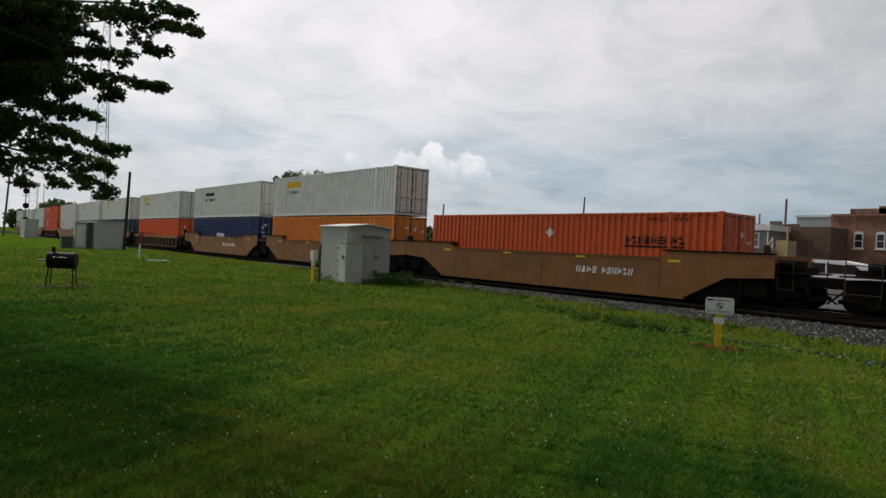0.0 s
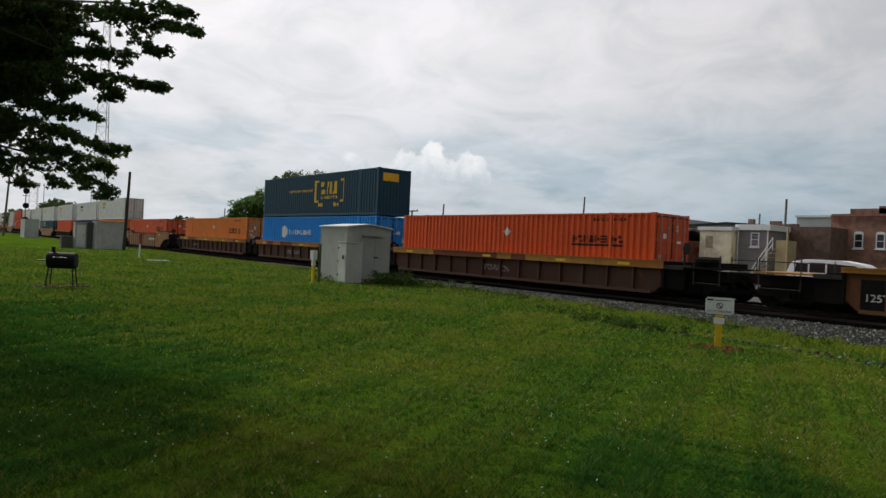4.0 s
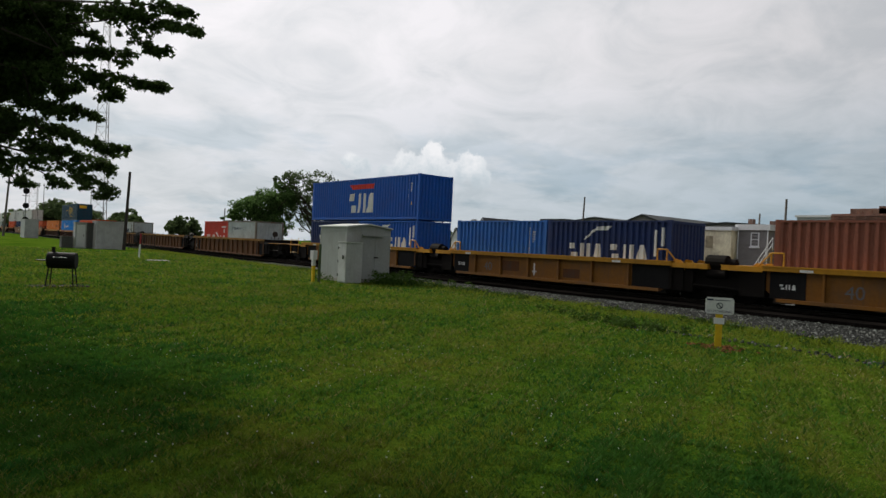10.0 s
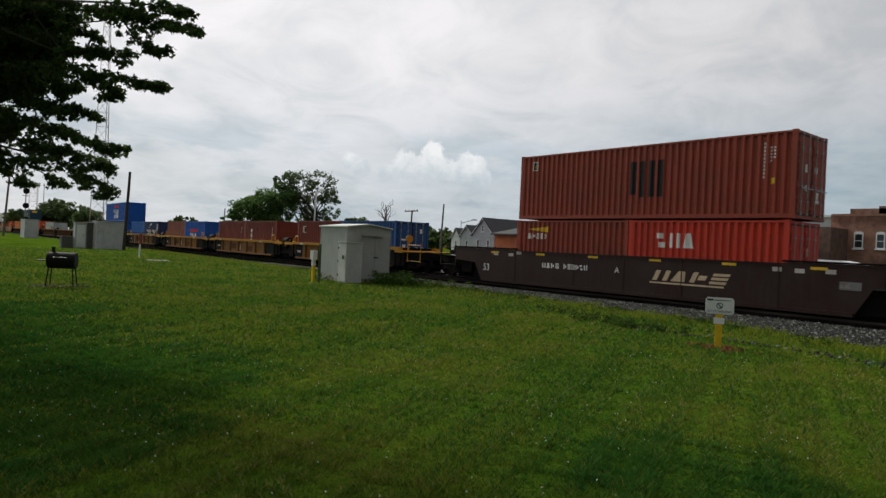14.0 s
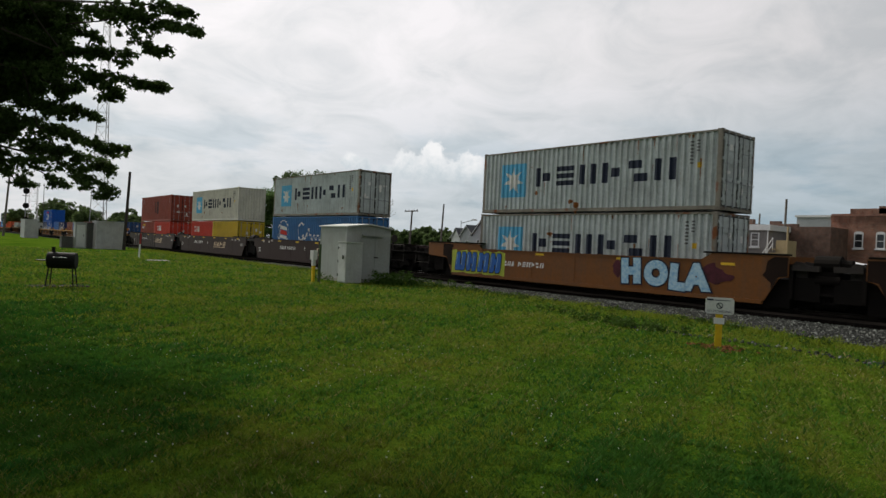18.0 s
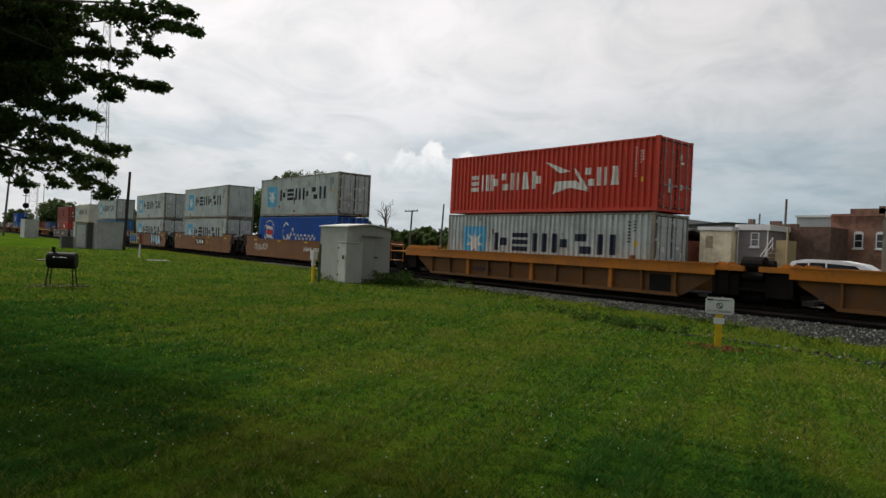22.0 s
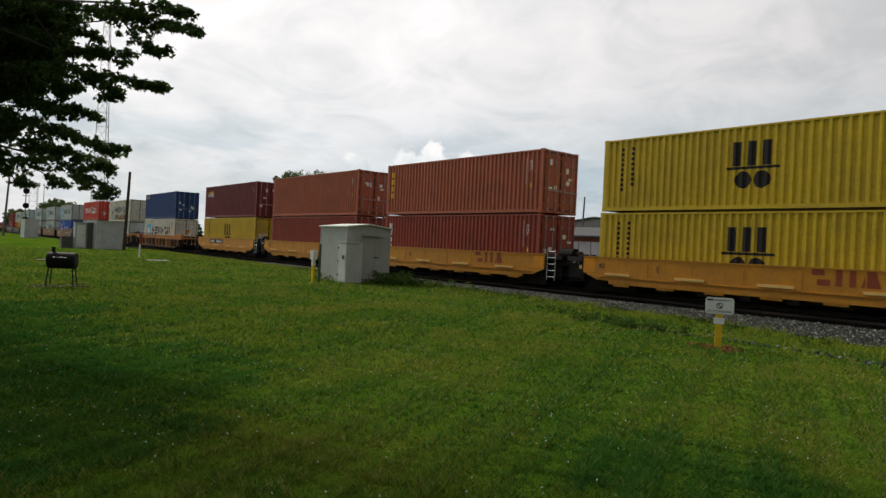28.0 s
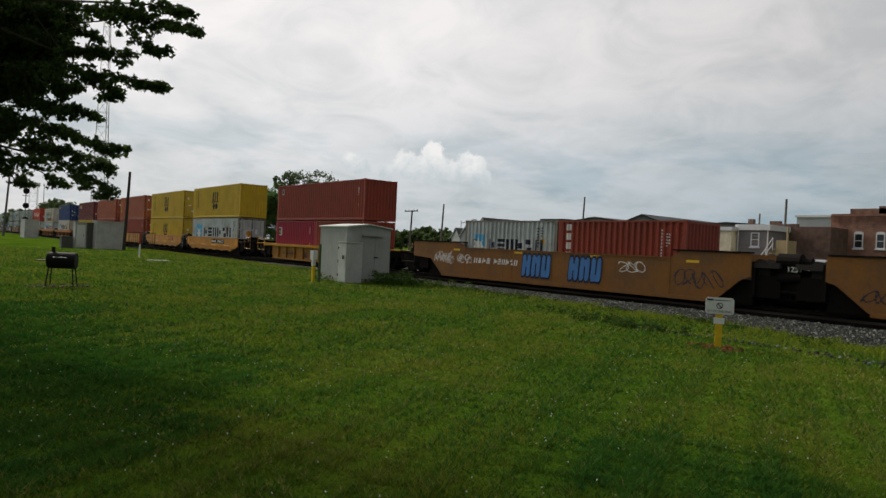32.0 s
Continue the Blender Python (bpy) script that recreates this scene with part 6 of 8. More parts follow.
    load(F40, HC, P["maroon"], "maroon forty-foot container with yellow and white emblem", 391.89, Z + HC + UP, marks=codes(F40, HC) + [("emblem", [[(0.7, 2.3), (2.0, 2.45), (2.0, 2.2), (0.9, 2.25)]], YELLOW_MARK), ("lettering", blocks(0.7, 2.0, 1.9, 2.2, 6), WHITE_MARK)])
    load(F40, HC, P["brick"], "plain red-brown corrugated forty-foot container", 407.3, Z, marks=codes(F40, HC))
    load(F40, HC, P["rosy"], "faded red-brown corrugated forty-foot container", 407.32, Z + HC + UP, marks=codes(F40, HC))
    up3 = lambda mm: [("lettering", [rect(0.45, 0.7, z, z + 0.28) for z in (0.95, 1.35, 1.75, 2.15)], mm)]
    load(F40, HC, P["brick"], "red-brown forty-foot container with white upright lettering bars", 422.7, Z, marks=codes(F40, HC) + up3(WHITE_MARK))
    load(F40, HC, P["rosy"], "faded red-brown forty-foot container with yellow upright lettering bars", 422.74, Z + HC + UP, marks=codes(F40, HC) + up3(YELLOW_MARK))
    load(F40, HC, P["mustard"], "mustard yellow forty-foot container with black emblem", 438.2, Z, marks=bar_marks + vert)
    load(F40, HC, P["mustard"], "mustard yellow forty-foot container with black emblem", 438.25, Z + HC + UP, marks=bar_marks + vert)
    star_box(453.7, Z)
    load(F40, HC, P["mustard"], "mustard yellow forty-foot container with black emblem", 453.78, Z + HC + UP, marks=bar_marks + vert, doors=False)
    # single yellow car
    wells("lemon", [(473.1, 486.1)], ends=2.6)
    load(F20, STD, P["crimson"], "crimson twenty-foot container with small white emblem", 473.5, Z, marks=codes(F20, STD) + [("emblem", [rect(0.35, 0.85, 1.5, 2.1)], WHITE_MARK)])
    load(F20, STD, P["brick"], "red-brown twenty-foot container with small white emblem", 479.65, Z, marks=codes(F20, STD) + [("emblem", [rect(0.95, 1.4, 1.7, 2.2)], WHITE_MARK)], doors=False)
    load(F40, STD, P["brick"], "red-brown forty-foot container with small white emblem", 473.53, Z + STD + UP, doors=False, marks=codes(F40, STD) + [("emblem", [rect(0.75, 1.05, 1.9, 2.3)], WHITE_MARK)])
    # amber cars at the tail
    wells("amber", [(492.6, 510.0), (512.3, 529.7)], ends=2.6)
    star_box(495.27, Z, STD, F20)
    load(F20, STD, P["brick"], "red-brown twenty-foot container with white upright lettering bars", 501.4, Z, doors=False, marks=codes(F20, STD) + up3(WHITE_MARK))


build_train()


# ---- marks on the well cars ----
PALE_BLUE = surf("pale_blue_spray", (0.30, 0.50, 0.62), rough=0.6)
SPRAY_BLUE = surf("blue_spray", (0.02, 0.12, 0.42), rough=0.6)
LIME = surf("lime_spray", (0.42, 0.50, 0.06), rough=0.6)
PANEL_BLACK = surf("black_plate", (0.010, 0.010, 0.0105), rough=0.7, dirt=0.15, spec=0.08)


def cars_of(style):
    return [u for u in MOVERS if u.name.startswith("well_car") and u["label"] == STYLES[style][5]]


def car_marks():
    def reflectors(u, zt, n, L):
        flat_marks(u, "reflector", [rect(L * (k + 0.5) / n, L * (k + 0.5) / n + 0.5, zt - 0.16, zt - 0.07) for k in range(n)], YELLOW_MARK)

    def squiggle(x0, x1, z0, z1, n, seed, r=0.016):
        """Looping sprayed lines."""
        rng = random.Random(seed)
        out = []
        w, h = (x1 - x0) / n, (z1 - z0) / 2
        for i in range(n):
            cx, cz = x0 + (i + 0.5) * w, (z0 + z1) / 2 + (rng.random() - 0.5) * h * 0.5
            f1, f2, p1, p2 = 1 + rng.random(), 1.2 + 1.6 * rng.random(), rng.random() * 6, rng.random() * 6
            pts = [(cx + 0.62 * w * math.sin(f1 * k * 0.42 + p1) + 0.02 * k * w, cz + 0.72 * h * math.sin(f2 * k * 0.42 + p2)) for k in range(13)]
            g = Glyph()
            for (xa, za), (xb, zb) in zip(pts, pts[1:]):
                d = math.hypot(xb - xa, zb - za) or 1
                ex, ez = (xb - xa) / d * r, (zb - za) / d * r
                g.append([(xa + ez, za - ex), (xb + ez, zb - ex), (xb - ez, zb + ex), (xa - ez, za + ex)])
            for j, q in enumerate(g):
                out.append(Glyph([q]))
        return out

    def slabs(x0, x1, z0, z1, n, seed, grow=0.0):
        """A row of fat upright rounded strokes in pairs, each pair tied at its head or foot."""
        rng = random.Random(seed)
        w, h = (x1 - x0) / n, z1 - z0
        out = []
        for i in range(n):
            a, lean = x0 + i * w, 0.06 + 0.05 * rng.random()
            for f in (0.08, 0.56):
                xa, xb = a + f * w - grow, a + (f + 0.36) * w + grow
                out.append([(xa + 0.04, z0 - grow), (xb - 0.04, z0 - grow + 0.02), (xb + lean * 0.3, z0 + 0.15 * h), (xb + lean, z1 - 0.12 * h), (xb + lean - 0.05, z1 + grow), (xa + lean + 0.05, z1 + grow), (xa + lean, z1 - 0.12 * h), (xa, z0 + 0.15 * h)])
            zc = z0 + (0.02, 0.42, 0.62)[rng.randrange(3)] * h
            out.append([(a + 0.36 * w, zc - grow), (a + 0.66 * w, zc - grow), (a + 0.68 * w, zc + 0.3 * h + grow), (a + 0.38 * w, zc + 0.3 * h + grow)])
        return out

    def bubbles(x0, x1, z0, z1, n, seed, grow=1.0):
        """Fat leaning sprayed shapes that overlap."""
        rng = random.Random(seed)
        w = (x1 - x0) / n
        out = []
        for i in range(n):
            g = Glyph()
            cx, cz = x0 + (i + 0.5) * w, (z0 + z1) / 2 + (rng.random() - 0.5) * 0.08
            lean = (rng.random() - 0.5) * 0.5
            for dx, dz, rx, rz in ((-0.18, 0.0, 0.32, 0.52), (0.20, 0.16, 0.34, 0.36), (0.18, -0.22, 0.38, 0.30)):
                ex, ez = cx + dx * w, cz + dz * (z1 - z0)
                g.append([(ex + (rx * w * math.cos(a) + lean * rz * (z1 - z0) * 0.5 * math.sin(a)) * grow, ez + rz * (z1 - z0) * math.sin(a) * grow) for a in [6.283 * k / 14 for k in range(14)]])
            out.append(Glyph([g[0]]))
            out += [Glyph([q]) for q in g[1:]]
        return out

    for st in ("beige", "rust", "amber", "bark"):
        for u in cars_of(st):
            reflectors(u, STYLES[st][2], 4 if st != "bark" else 6, 17.2)
    tan = cars_of("beige")
    flat_marks(tan[-1], "lettering", blocks(10.8, 11.9, 0.72, 0.98, 4, 0.05) + blocks(12.1, 13.6, 0.72, 0.98, 6, 0.05), WHITE_MARK)
    for u in tan[:-1][-2:]:
        flat_marks(u, "lettering", blocks(9.5, 12.4, 0.7, 0.95, 8, 0.05), WHITE_MARK)
    for k, u in enumerate(cars_of("dark")[-3:]):
        flat_marks(u, "graffiti", squiggle(3.2 + 2 * k, 5.0 + 2 * k, 0.45, 0.8, 8, 10 + k), surf("faded_spray", (0.30, 0.28, 0.27), rough=0.7), y=-OUT + 0.15)
        rng = random.Random(60 + k)
        x = 0.4
        while x < 15.5:            # repainted and rusted lengths of the sill
            ln = 0.6 + 2.0 * rng.random()
            m = (surf("ochre_touch_up", (0.40, 0.20, 0.03), rough=0.7, dirt=0.6), surf("sill_rust", (0.17, 0.055, 0.025), rough=0.85, dirt=0.6), None)[rng.randrange(3)]
            if m:
                flat_marks(u, "sill_patch", [rect(x, x + ln, 1.065, 1.32)], m)
            x += ln
        flat_marks(u, "reflector", [rect(x, x + 0.55, 1.12, 1.23) for x in (1.2, 7.4, 12.0, 15.2)], YELLOW_MARK, lift=0.009)
    for u in cars_of("brown"):
        flat_marks(u, "dark_patch", [rect(15.2, 16.4, 0.2, 1.1), rect(0.4, 1.6, 0.2, 1.1)], PANEL_BLACK, y=-OUT + 0.15)
        words(u, "125T", 0.5, 0.45, 0.32, WHITE_MARK, y=-OUT + 0.14)
    FADED_MARK = surf("faded_dark_marking", (0.055, 0.024, 0.010), rough=0.8, dirt=0.6, dirt_color=(0.12, 0.05, 0.012), scale=3.0)
    for u in cars_of("yellow"):
        flat_marks(u, "dark_patch", [rect(0.12, 1.25, 0.3, 1.18), rect(10.75, 12.4, 0.3, 1.18)], PANEL_BLACK, y=-OUT + 0.15)
        words(u, "40", 2.35, 0.48, 0.56, FADED_MARK, y=-OUT + 0.155)
        flat_marks(u, "lettering", blocks(0.45, 1.0, 0.62, 0.78, 3), WHITE_MARK, y=-OUT + 0.15, lift=0.009)
        flat_marks(u, "rust_patch", [rect(3.6, 4.7, 0.52, 0.98), rect(7.3, 8.2, 0.42, 0.8)], surf("panel_rust", (0.11, 0.040, 0.012), rough=0.85, dirt=0.7), y=-OUT + 0.155)
        flat_marks(u, "stencil", [rect(5.6, 5.68, 0.4, 0.95), rect(5.52, 5.78, 0.55, 0.6)], WHITE_MARK, y=-OUT + 0.15)
        flat_marks(u, "label_plate", [rect(1.1, 1.5, 1.2, 1.28), rect(9.9, 10.3, 1.2, 1.28)], WHITE_MARK)
    bark = cars_of("bark")
    for k, u in enumerate(bark):
        words(u, "53", 0.9, 0.47, 0.46, WHITE_MARK)
        flat_marks(u, "lettering", blocks(4.7, 5.7, 0.78, 1.0, 4) + blocks(5.9, 7.2, 0.78, 1.0, 6), WHITE_MARK)
        words(u, "ABC"[k], 8.5, 0.78, 0.32, WHITE_MARK)
        flat_marks(u, "emblem", blocks(10.2, 13.2, 0.62, 1.0, 4, 0.18, 0.9) + [rect(10.1, 13.0, 0.5, 0.56)], surf("tan_marking", (0.55, 0.42, 0.28)))
        flat_marks(u, "label_plate", [rect(x, x + 0.3, z, z + 0.14) for x, z in ((1.6, 1.22), (2.6, 1.2), (3.1, 1.3), (14.6, 1.2), (15.3, 1.18), (16.2, 1.2), (16.6, 0.8))], surf("pale_plate", (0.45, 0.42, 0.38)))
        flat_marks(u, "label_plate", [rect(16.6, 17.2, 0.75, 1.0)], surf("grey_plate", (0.16, 0.16, 0.16)))
    rust = cars_of("rust")
    def layers(u, nm, x0, x1, z0, z1, n, seed, mat, grow, lift):
        for j, g in enumerate(bubbles(x0, x1, z0, z1, n, seed, grow)):
            flat_marks(u, nm, [g], mat, lift=lift + 0.0006 * j)

    def stacked(u, nm, polys, mat, lift):
        for j, g in enumerate(polys):
            flat_marks(u, nm, [g], mat, lift=lift + 0.0006 * j)

    cloud_edge = [(0.75 + 0.2 * math.sin(k * 2.3) * 0.4 + (3.75 * k / 14), 1.36 + 0.05 * math.sin(k * 2.1)) for k in range(15)]
    flat_marks(rust[0], "graffiti_ground", [[(a, 0.24 + 0.04 * math.sin(a * 5)), (b, 0.24 + 0.04 * math.sin(b * 5)), (b, zb2), (a, za2)] for (a, za2), (b, zb2) in zip(cloud_edge, cloud_edge[1:])], LIME)
    stacked(rust[0], "graffiti_outline", slabs(0.95, 4.3, 0.36, 1.28, 4, 2, 0.035), BLACK_MARK, 0.007)
    stacked(rust[0], "graffiti", slabs(0.95, 4.3, 0.36, 1.28, 4, 2), SPRAY_BLUE, 0.018)
    stacked(rust[0], "graffiti_shine", [[(x + 0.06, 0.62), (x + 0.085, 0.62), (x + 0.15, 1.16), (x + 0.115, 1.16)] for x in (1.05, 1.45, 1.89, 2.3, 2.73, 3.14, 3.56, 3.97)], PALE_BLUE, 0.030)
    flat_marks(rust[0], "lettering", blocks(4.5, 5.2, 0.75, 0.97, 3, 0.05) + blocks(5.4, 7.0, 0.75, 0.97, 6, 0.05), WHITE_MARK)
    haze = surf("plum_overspray", (0.075, 0.016, 0.026), rough=0.75, dirt=0.8, dirt_color=(0.03, 0.012, 0.012), scale=2.5)
    for cx, cz, rx, rz, k in ((10.85, 0.95, 0.26, 0.30, 1), (14.95, 0.90, 0.50, 0.24, 2), (14.7, 1.15, 0.3, 0.2, 3)):
        flat_marks(rust[0], "overspray", [[(cx + rx * (1 + 0.25 * math.sin(a * 3 + k) + 0.12 * math.sin(a * 7)) * math.cos(a), cz + rz * (1 + 0.2 * math.sin(a * 4 + k)) * math.sin(a)) for a in [6.283 * q / 22 for q in range(22)]]], haze, lift=0.004 + 0.001 * k)
    INK = surf("navy_spray", (0.012, 0.022, 0.05), rough=0.6)
    speckle = surf("speckled_pale_spray", (0.40, 0.58, 0.68), rough=0.6, dirt=1.0, dirt_color=(0.10, 0.30, 0.55), scale=9.0, fine=25, streak=False)
    for ch, x, z, size, turn in (("H", 11.06, 0.50, 1.14, 0.05), ("O", 12.10, 0.51, 1.08, 0.0), ("L", 13.12, 0.42, 1.12, -0.06), ("A", 13.80, 0.42, 1.16, 0.03)):
        words(rust[0], ch, x, z, size, INK, y=-OUT - 0.004, fat=0.155, name="graffiti_outline", turn=turn)
        words(rust[0], ch, x, z, size, speckle, y=-OUT - 0.014, fat=0.105, name="graffiti", turn=turn)
    soot = surf("soot", (0.020, 0.012, 0.009), rough=0.85, dirt=0.5, dirt_color=(0.010, 0.008, 0.007), spec=0.08)
    for k, u in enumerate(rust):
        span = max(v.co.x for c in u.children if c.name.startswith("side_panel") for v in c.data.vertices)
        for side in (0, 1):
            wavy = [(0.62 + 0.16 * math.sin(5 * z + k + 2 * side) + 0.08 * math.sin(13 * z + side), z) for z in (0.56, 0.72, 0.88, 1.04, 1.2, 1.36, 1.52, 1.66)]
            poly = [(0.02, 1.66), (0.02, 1.06), (0.32, 1.0), (0.50, 0.62)] + wavy
            flat_marks(u, "soot_patch", [poly if side == 0 else [(span - a, z) for a, z in reversed(poly)]], soot, lift=0.006)
    words(rust[1], "125 T", 0.95, 1.36, 0.22, WHITE_MARK)
    flat_marks(rust[1], "label_plate", [rect(0.85, 1.02, 1.05, 1.25)], LIME, lift=0.009)
    flat_marks(rust[1], "black_plate", [rect(7.4, 10.0, 0.66, 1.2)], PANEL_BLACK)
    flat_marks(rust[1], "lettering", blocks(7.6, 9.8, 0.76, 1.1, 3, 0.06, 0.9), WHITE_MARK, lift=0.009)
    flat_marks(rust[1], "graffiti", squiggle(10.2, 11.4, 0.65, 1.2, 3, 5), surf("ochre_spray", (0.5, 0.25, 0.05)))
    flat_marks(rust[2], "graffiti", squiggle(2.3, 4.6, 0.5, 1.15, 6, 6), WHITE_MARK)
    flat_marks(rust[2], "lettering", blocks(10.7, 11.9, 0.74, 1.0, 4, 0.05) + blocks(12.1, 13.6, 0.74, 1.0, 6, 0.05), WHITE_MARK)
    # pale blue jagged spray cloud under rust-orange loops
    cx, cz, n = 15.6, 0.90, 40
    spiky = [(cx + (1.42 if q % 2 else 1.18 + 0.12 * math.sin(q)) * math.cos(6.2832 * q / n), cz + (0.60 if q % 2 else 0.44 + 0.05 * math.sin(2.3 * q)) * math.sin(6.2832 * q / n)) for q in range(n)]
    flat_marks(rust[2], "graffiti_ground", [spiky], surf("sky_spray", (0.16, 0.36, 0.56), rough=0.6, dirt=0.7, dirt_color=(0.03, 0.12, 0.35), scale=6.0, streak=False), lift=0.004)
    layers(rust[2], "graffiti_outline", 14.5, 16.7, 0.50, 1.28, 3, 6, BLACK_MARK, 0.98, 0.007)
    layers(rust[2], "graffiti", 14.5, 16.7, 0.50, 1.28, 3, 6, surf("rust_spray", (0.40, 0.11, 0.035), dirt=0.6, scale=5.0), 0.80, 0.014)
    stacked(rust[2], "graffiti_line", squiggle(14.7, 16.5, 0.55, 1.25, 4, 31, 0.018), BLACK_MARK, 0.022)
    stacked(rust[2], "graffiti_shine", squiggle(14.6, 16.6, 0.6, 1.25, 3, 32, 0.012), PALE_BLUE, 0.034)
    for u in cars_of("gold"):
        flat_marks(u, "stencil", blocks(4.6, 6.0, 0.38, 0.6, 6), DARK_MARK, y=-OUT + 0.15)
        flat_marks(u, "dark_patch", [rect(14.55, 15.45, 0.22, 0.84)], PANEL_BLACK, y=-OUT + 0.15)
    org = cars_of("orange")
    pad = cached("pad", lambda: mesh_of("step_pad", bx(bmesh.new(), 0, 1.15, -0.06, 0.0, 0, 0.09), surf("pale_yellow_pad", (0.62, 0.42, 0.14))))
    for k, u in enumerate(org):
        for x in (1.1, 4.2, 7.2, 10.3):
            part("step_pad", pad, None, u, at=(x, -OUT - 0.008, 0.66))
        words(u, "40", 0.75, 0.93, 0.30, DARK_MARK)
        words(u, "BCDEA"[k], 5.4 if k in (0, 4) else 3.4, 0.9, 0.3, DARK_MARK)
        flat_marks(u, "amber_panel", [rect(0.0, 0.55, 0.75, 1.3), rect(12.7, 13.3, 0.75, 1.3)], surf("reflective_amber", (0.62, 0.25, 0.01)))
        if k in (0, 4):
            x0 = 3.2 if k == 0 else 6.9
            flat_marks(u, "black_plate", [rect(x0, x0 + 3.3, 0.88, 1.22)], PANEL_BLACK)
            flat_marks(u, "lettering", blocks(x0 + 0.15, x0 + 1.25, 0.95, 1.15, 4, 0.04) + blocks(x0 + 1.6, x0 + 3.2, 0.95, 1.15, 6, 0.04), WHITE_MARK, lift=0.009)
        else:
            flat_marks(u, "lettering", blocks(8.85, 10.9, 0.84, 1.34, 3, 0.0, 0.9), BROWN_MARK)
        # dark joint gear with ladder and plate
        if k < 4:
            bm = bmesh.new()
            for xx in (13.5, 13.95):
                tube(bm, (xx, -OUT + 0.02, 0.25), (xx, -OUT + 0.02, 1.6), 0.02, n=6)
            for zz in (0.4, 0.68, 0.96, 1.24, 1.5):
                tube(bm, (13.5, -OUT + 0.02, zz), (13.95, -OUT + 0.02, zz), 0.016, n=6)
            part("ladder", bm, ROD, u)
        if k > 0:
            part("joint_cover", bx(bmesh.new(), -0.85, -0.02, -OUT + 0.1, -OUT + 0.22, 0.45, 1.32), PANEL_BLACK, u)
            words(u, "125 T", -0.8, 1.08, 0.22, WHITE_MARK, y=-OUT + 0.09)
            flat_marks(u, "label_plate", [rect(-0.3, -0.08, 0.85, 1.0)], surf("pale_yellow_pad", (0.62, 0.42, 0.14)), y=-OUT + 0.1)
    lem = cars_of("lemon")[0]
    flat_marks(lem, "stencil", blocks(1.9, 4.2, 0.42, 0.62, 9), DARK_MARK, y=-OUT + 0.15)
    words(lem, "40", 5.3, 0.3, 0.45, DARK_MARK, y=-OUT + 0.14)
    amb = cars_of("amber")
    flat_marks(amb[0], "graffiti", squiggle(0.6, 2.1, 0.70, 1.18, 6, 7, 0.013) + squiggle(0.75, 1.95, 0.82, 1.30, 5, 21, 0.012) + squiggle(1.5, 2.0, 0.62, 0.9, 2, 22, 0.012) + squiggle(2.45, 3.45, 0.68, 1.12, 4, 23, 0.013) + squiggle(2.5, 3.3, 0.8, 1.2, 3, 24, 0.012) + squiggle(12.2, 13.3, 0.8, 1.35, 3, 8), WHITE_MARK)
    flat_marks(amb[0], "lettering", blocks(3.7, 4.9, 0.78, 1.04, 4, 0.05) + blocks(5.1, 6.7, 0.78, 1.04, 6, 0.05), WHITE_MARK)
    for x in (6.9, 9.6):
        stacked(amb[0], "graffiti_ground", slabs(x, x + 1.75, 0.30, 1.36, 3, 8, 0.04), DARK_MARK, 0.004)
        stacked(amb[0], "graffiti", slabs(x, x + 1.75, 0.34, 1.32, 3, 8, -0.005), surf("light_blue_spray", (0.06, 0.20, 0.48)), 0.012)
    flat_marks(amb[0], "graffiti", squiggle(14.6, 16.4, 0.4, 1.2, 5, 9), DARK_MARK)
    flat_marks(amb[1], "stencil", squiggle(1.0, 2.4, 0.4, 0.9, 4, 3), DARK_MARK)
    words(amb[1], "125T", -1.2, 1.2, 0.24, WHITE_MARK, y=-OUT + 0.1)


car_marks()

# ---- things on the lawn ----
GREY_METAL = surf("grey_painted_metal", (0.33, 0.352, 0.335), rough=0.55, dirt=0.35, dirt_color=(0.16, 0.15, 0.12), scale=0.7, rust=0.05)
LIGHT_METAL = surf("pale_painted_metal", (0.58, 0.60, 0.58), rough=0.5, dirt=0.25, rust=0.03)
CONCRETE = surf("concrete", (0.30, 0.29, 0.27), rough=0.9, dirt=0.4)
YELLOW_POST = surf("yellow_post_paint", (0.62, 0.42, 0.01), rough=0.5, dirt=0.2)
WHITE_PLASTIC = surf("white_board", (0.62, 0.63, 0.62), rough=0.5, dirt=0.15)
BLACK_PAINT = surf("black_heat_paint", (0.012, 0.012, 0.013), rough=0.75, dirt=0.2, spec=0.15)


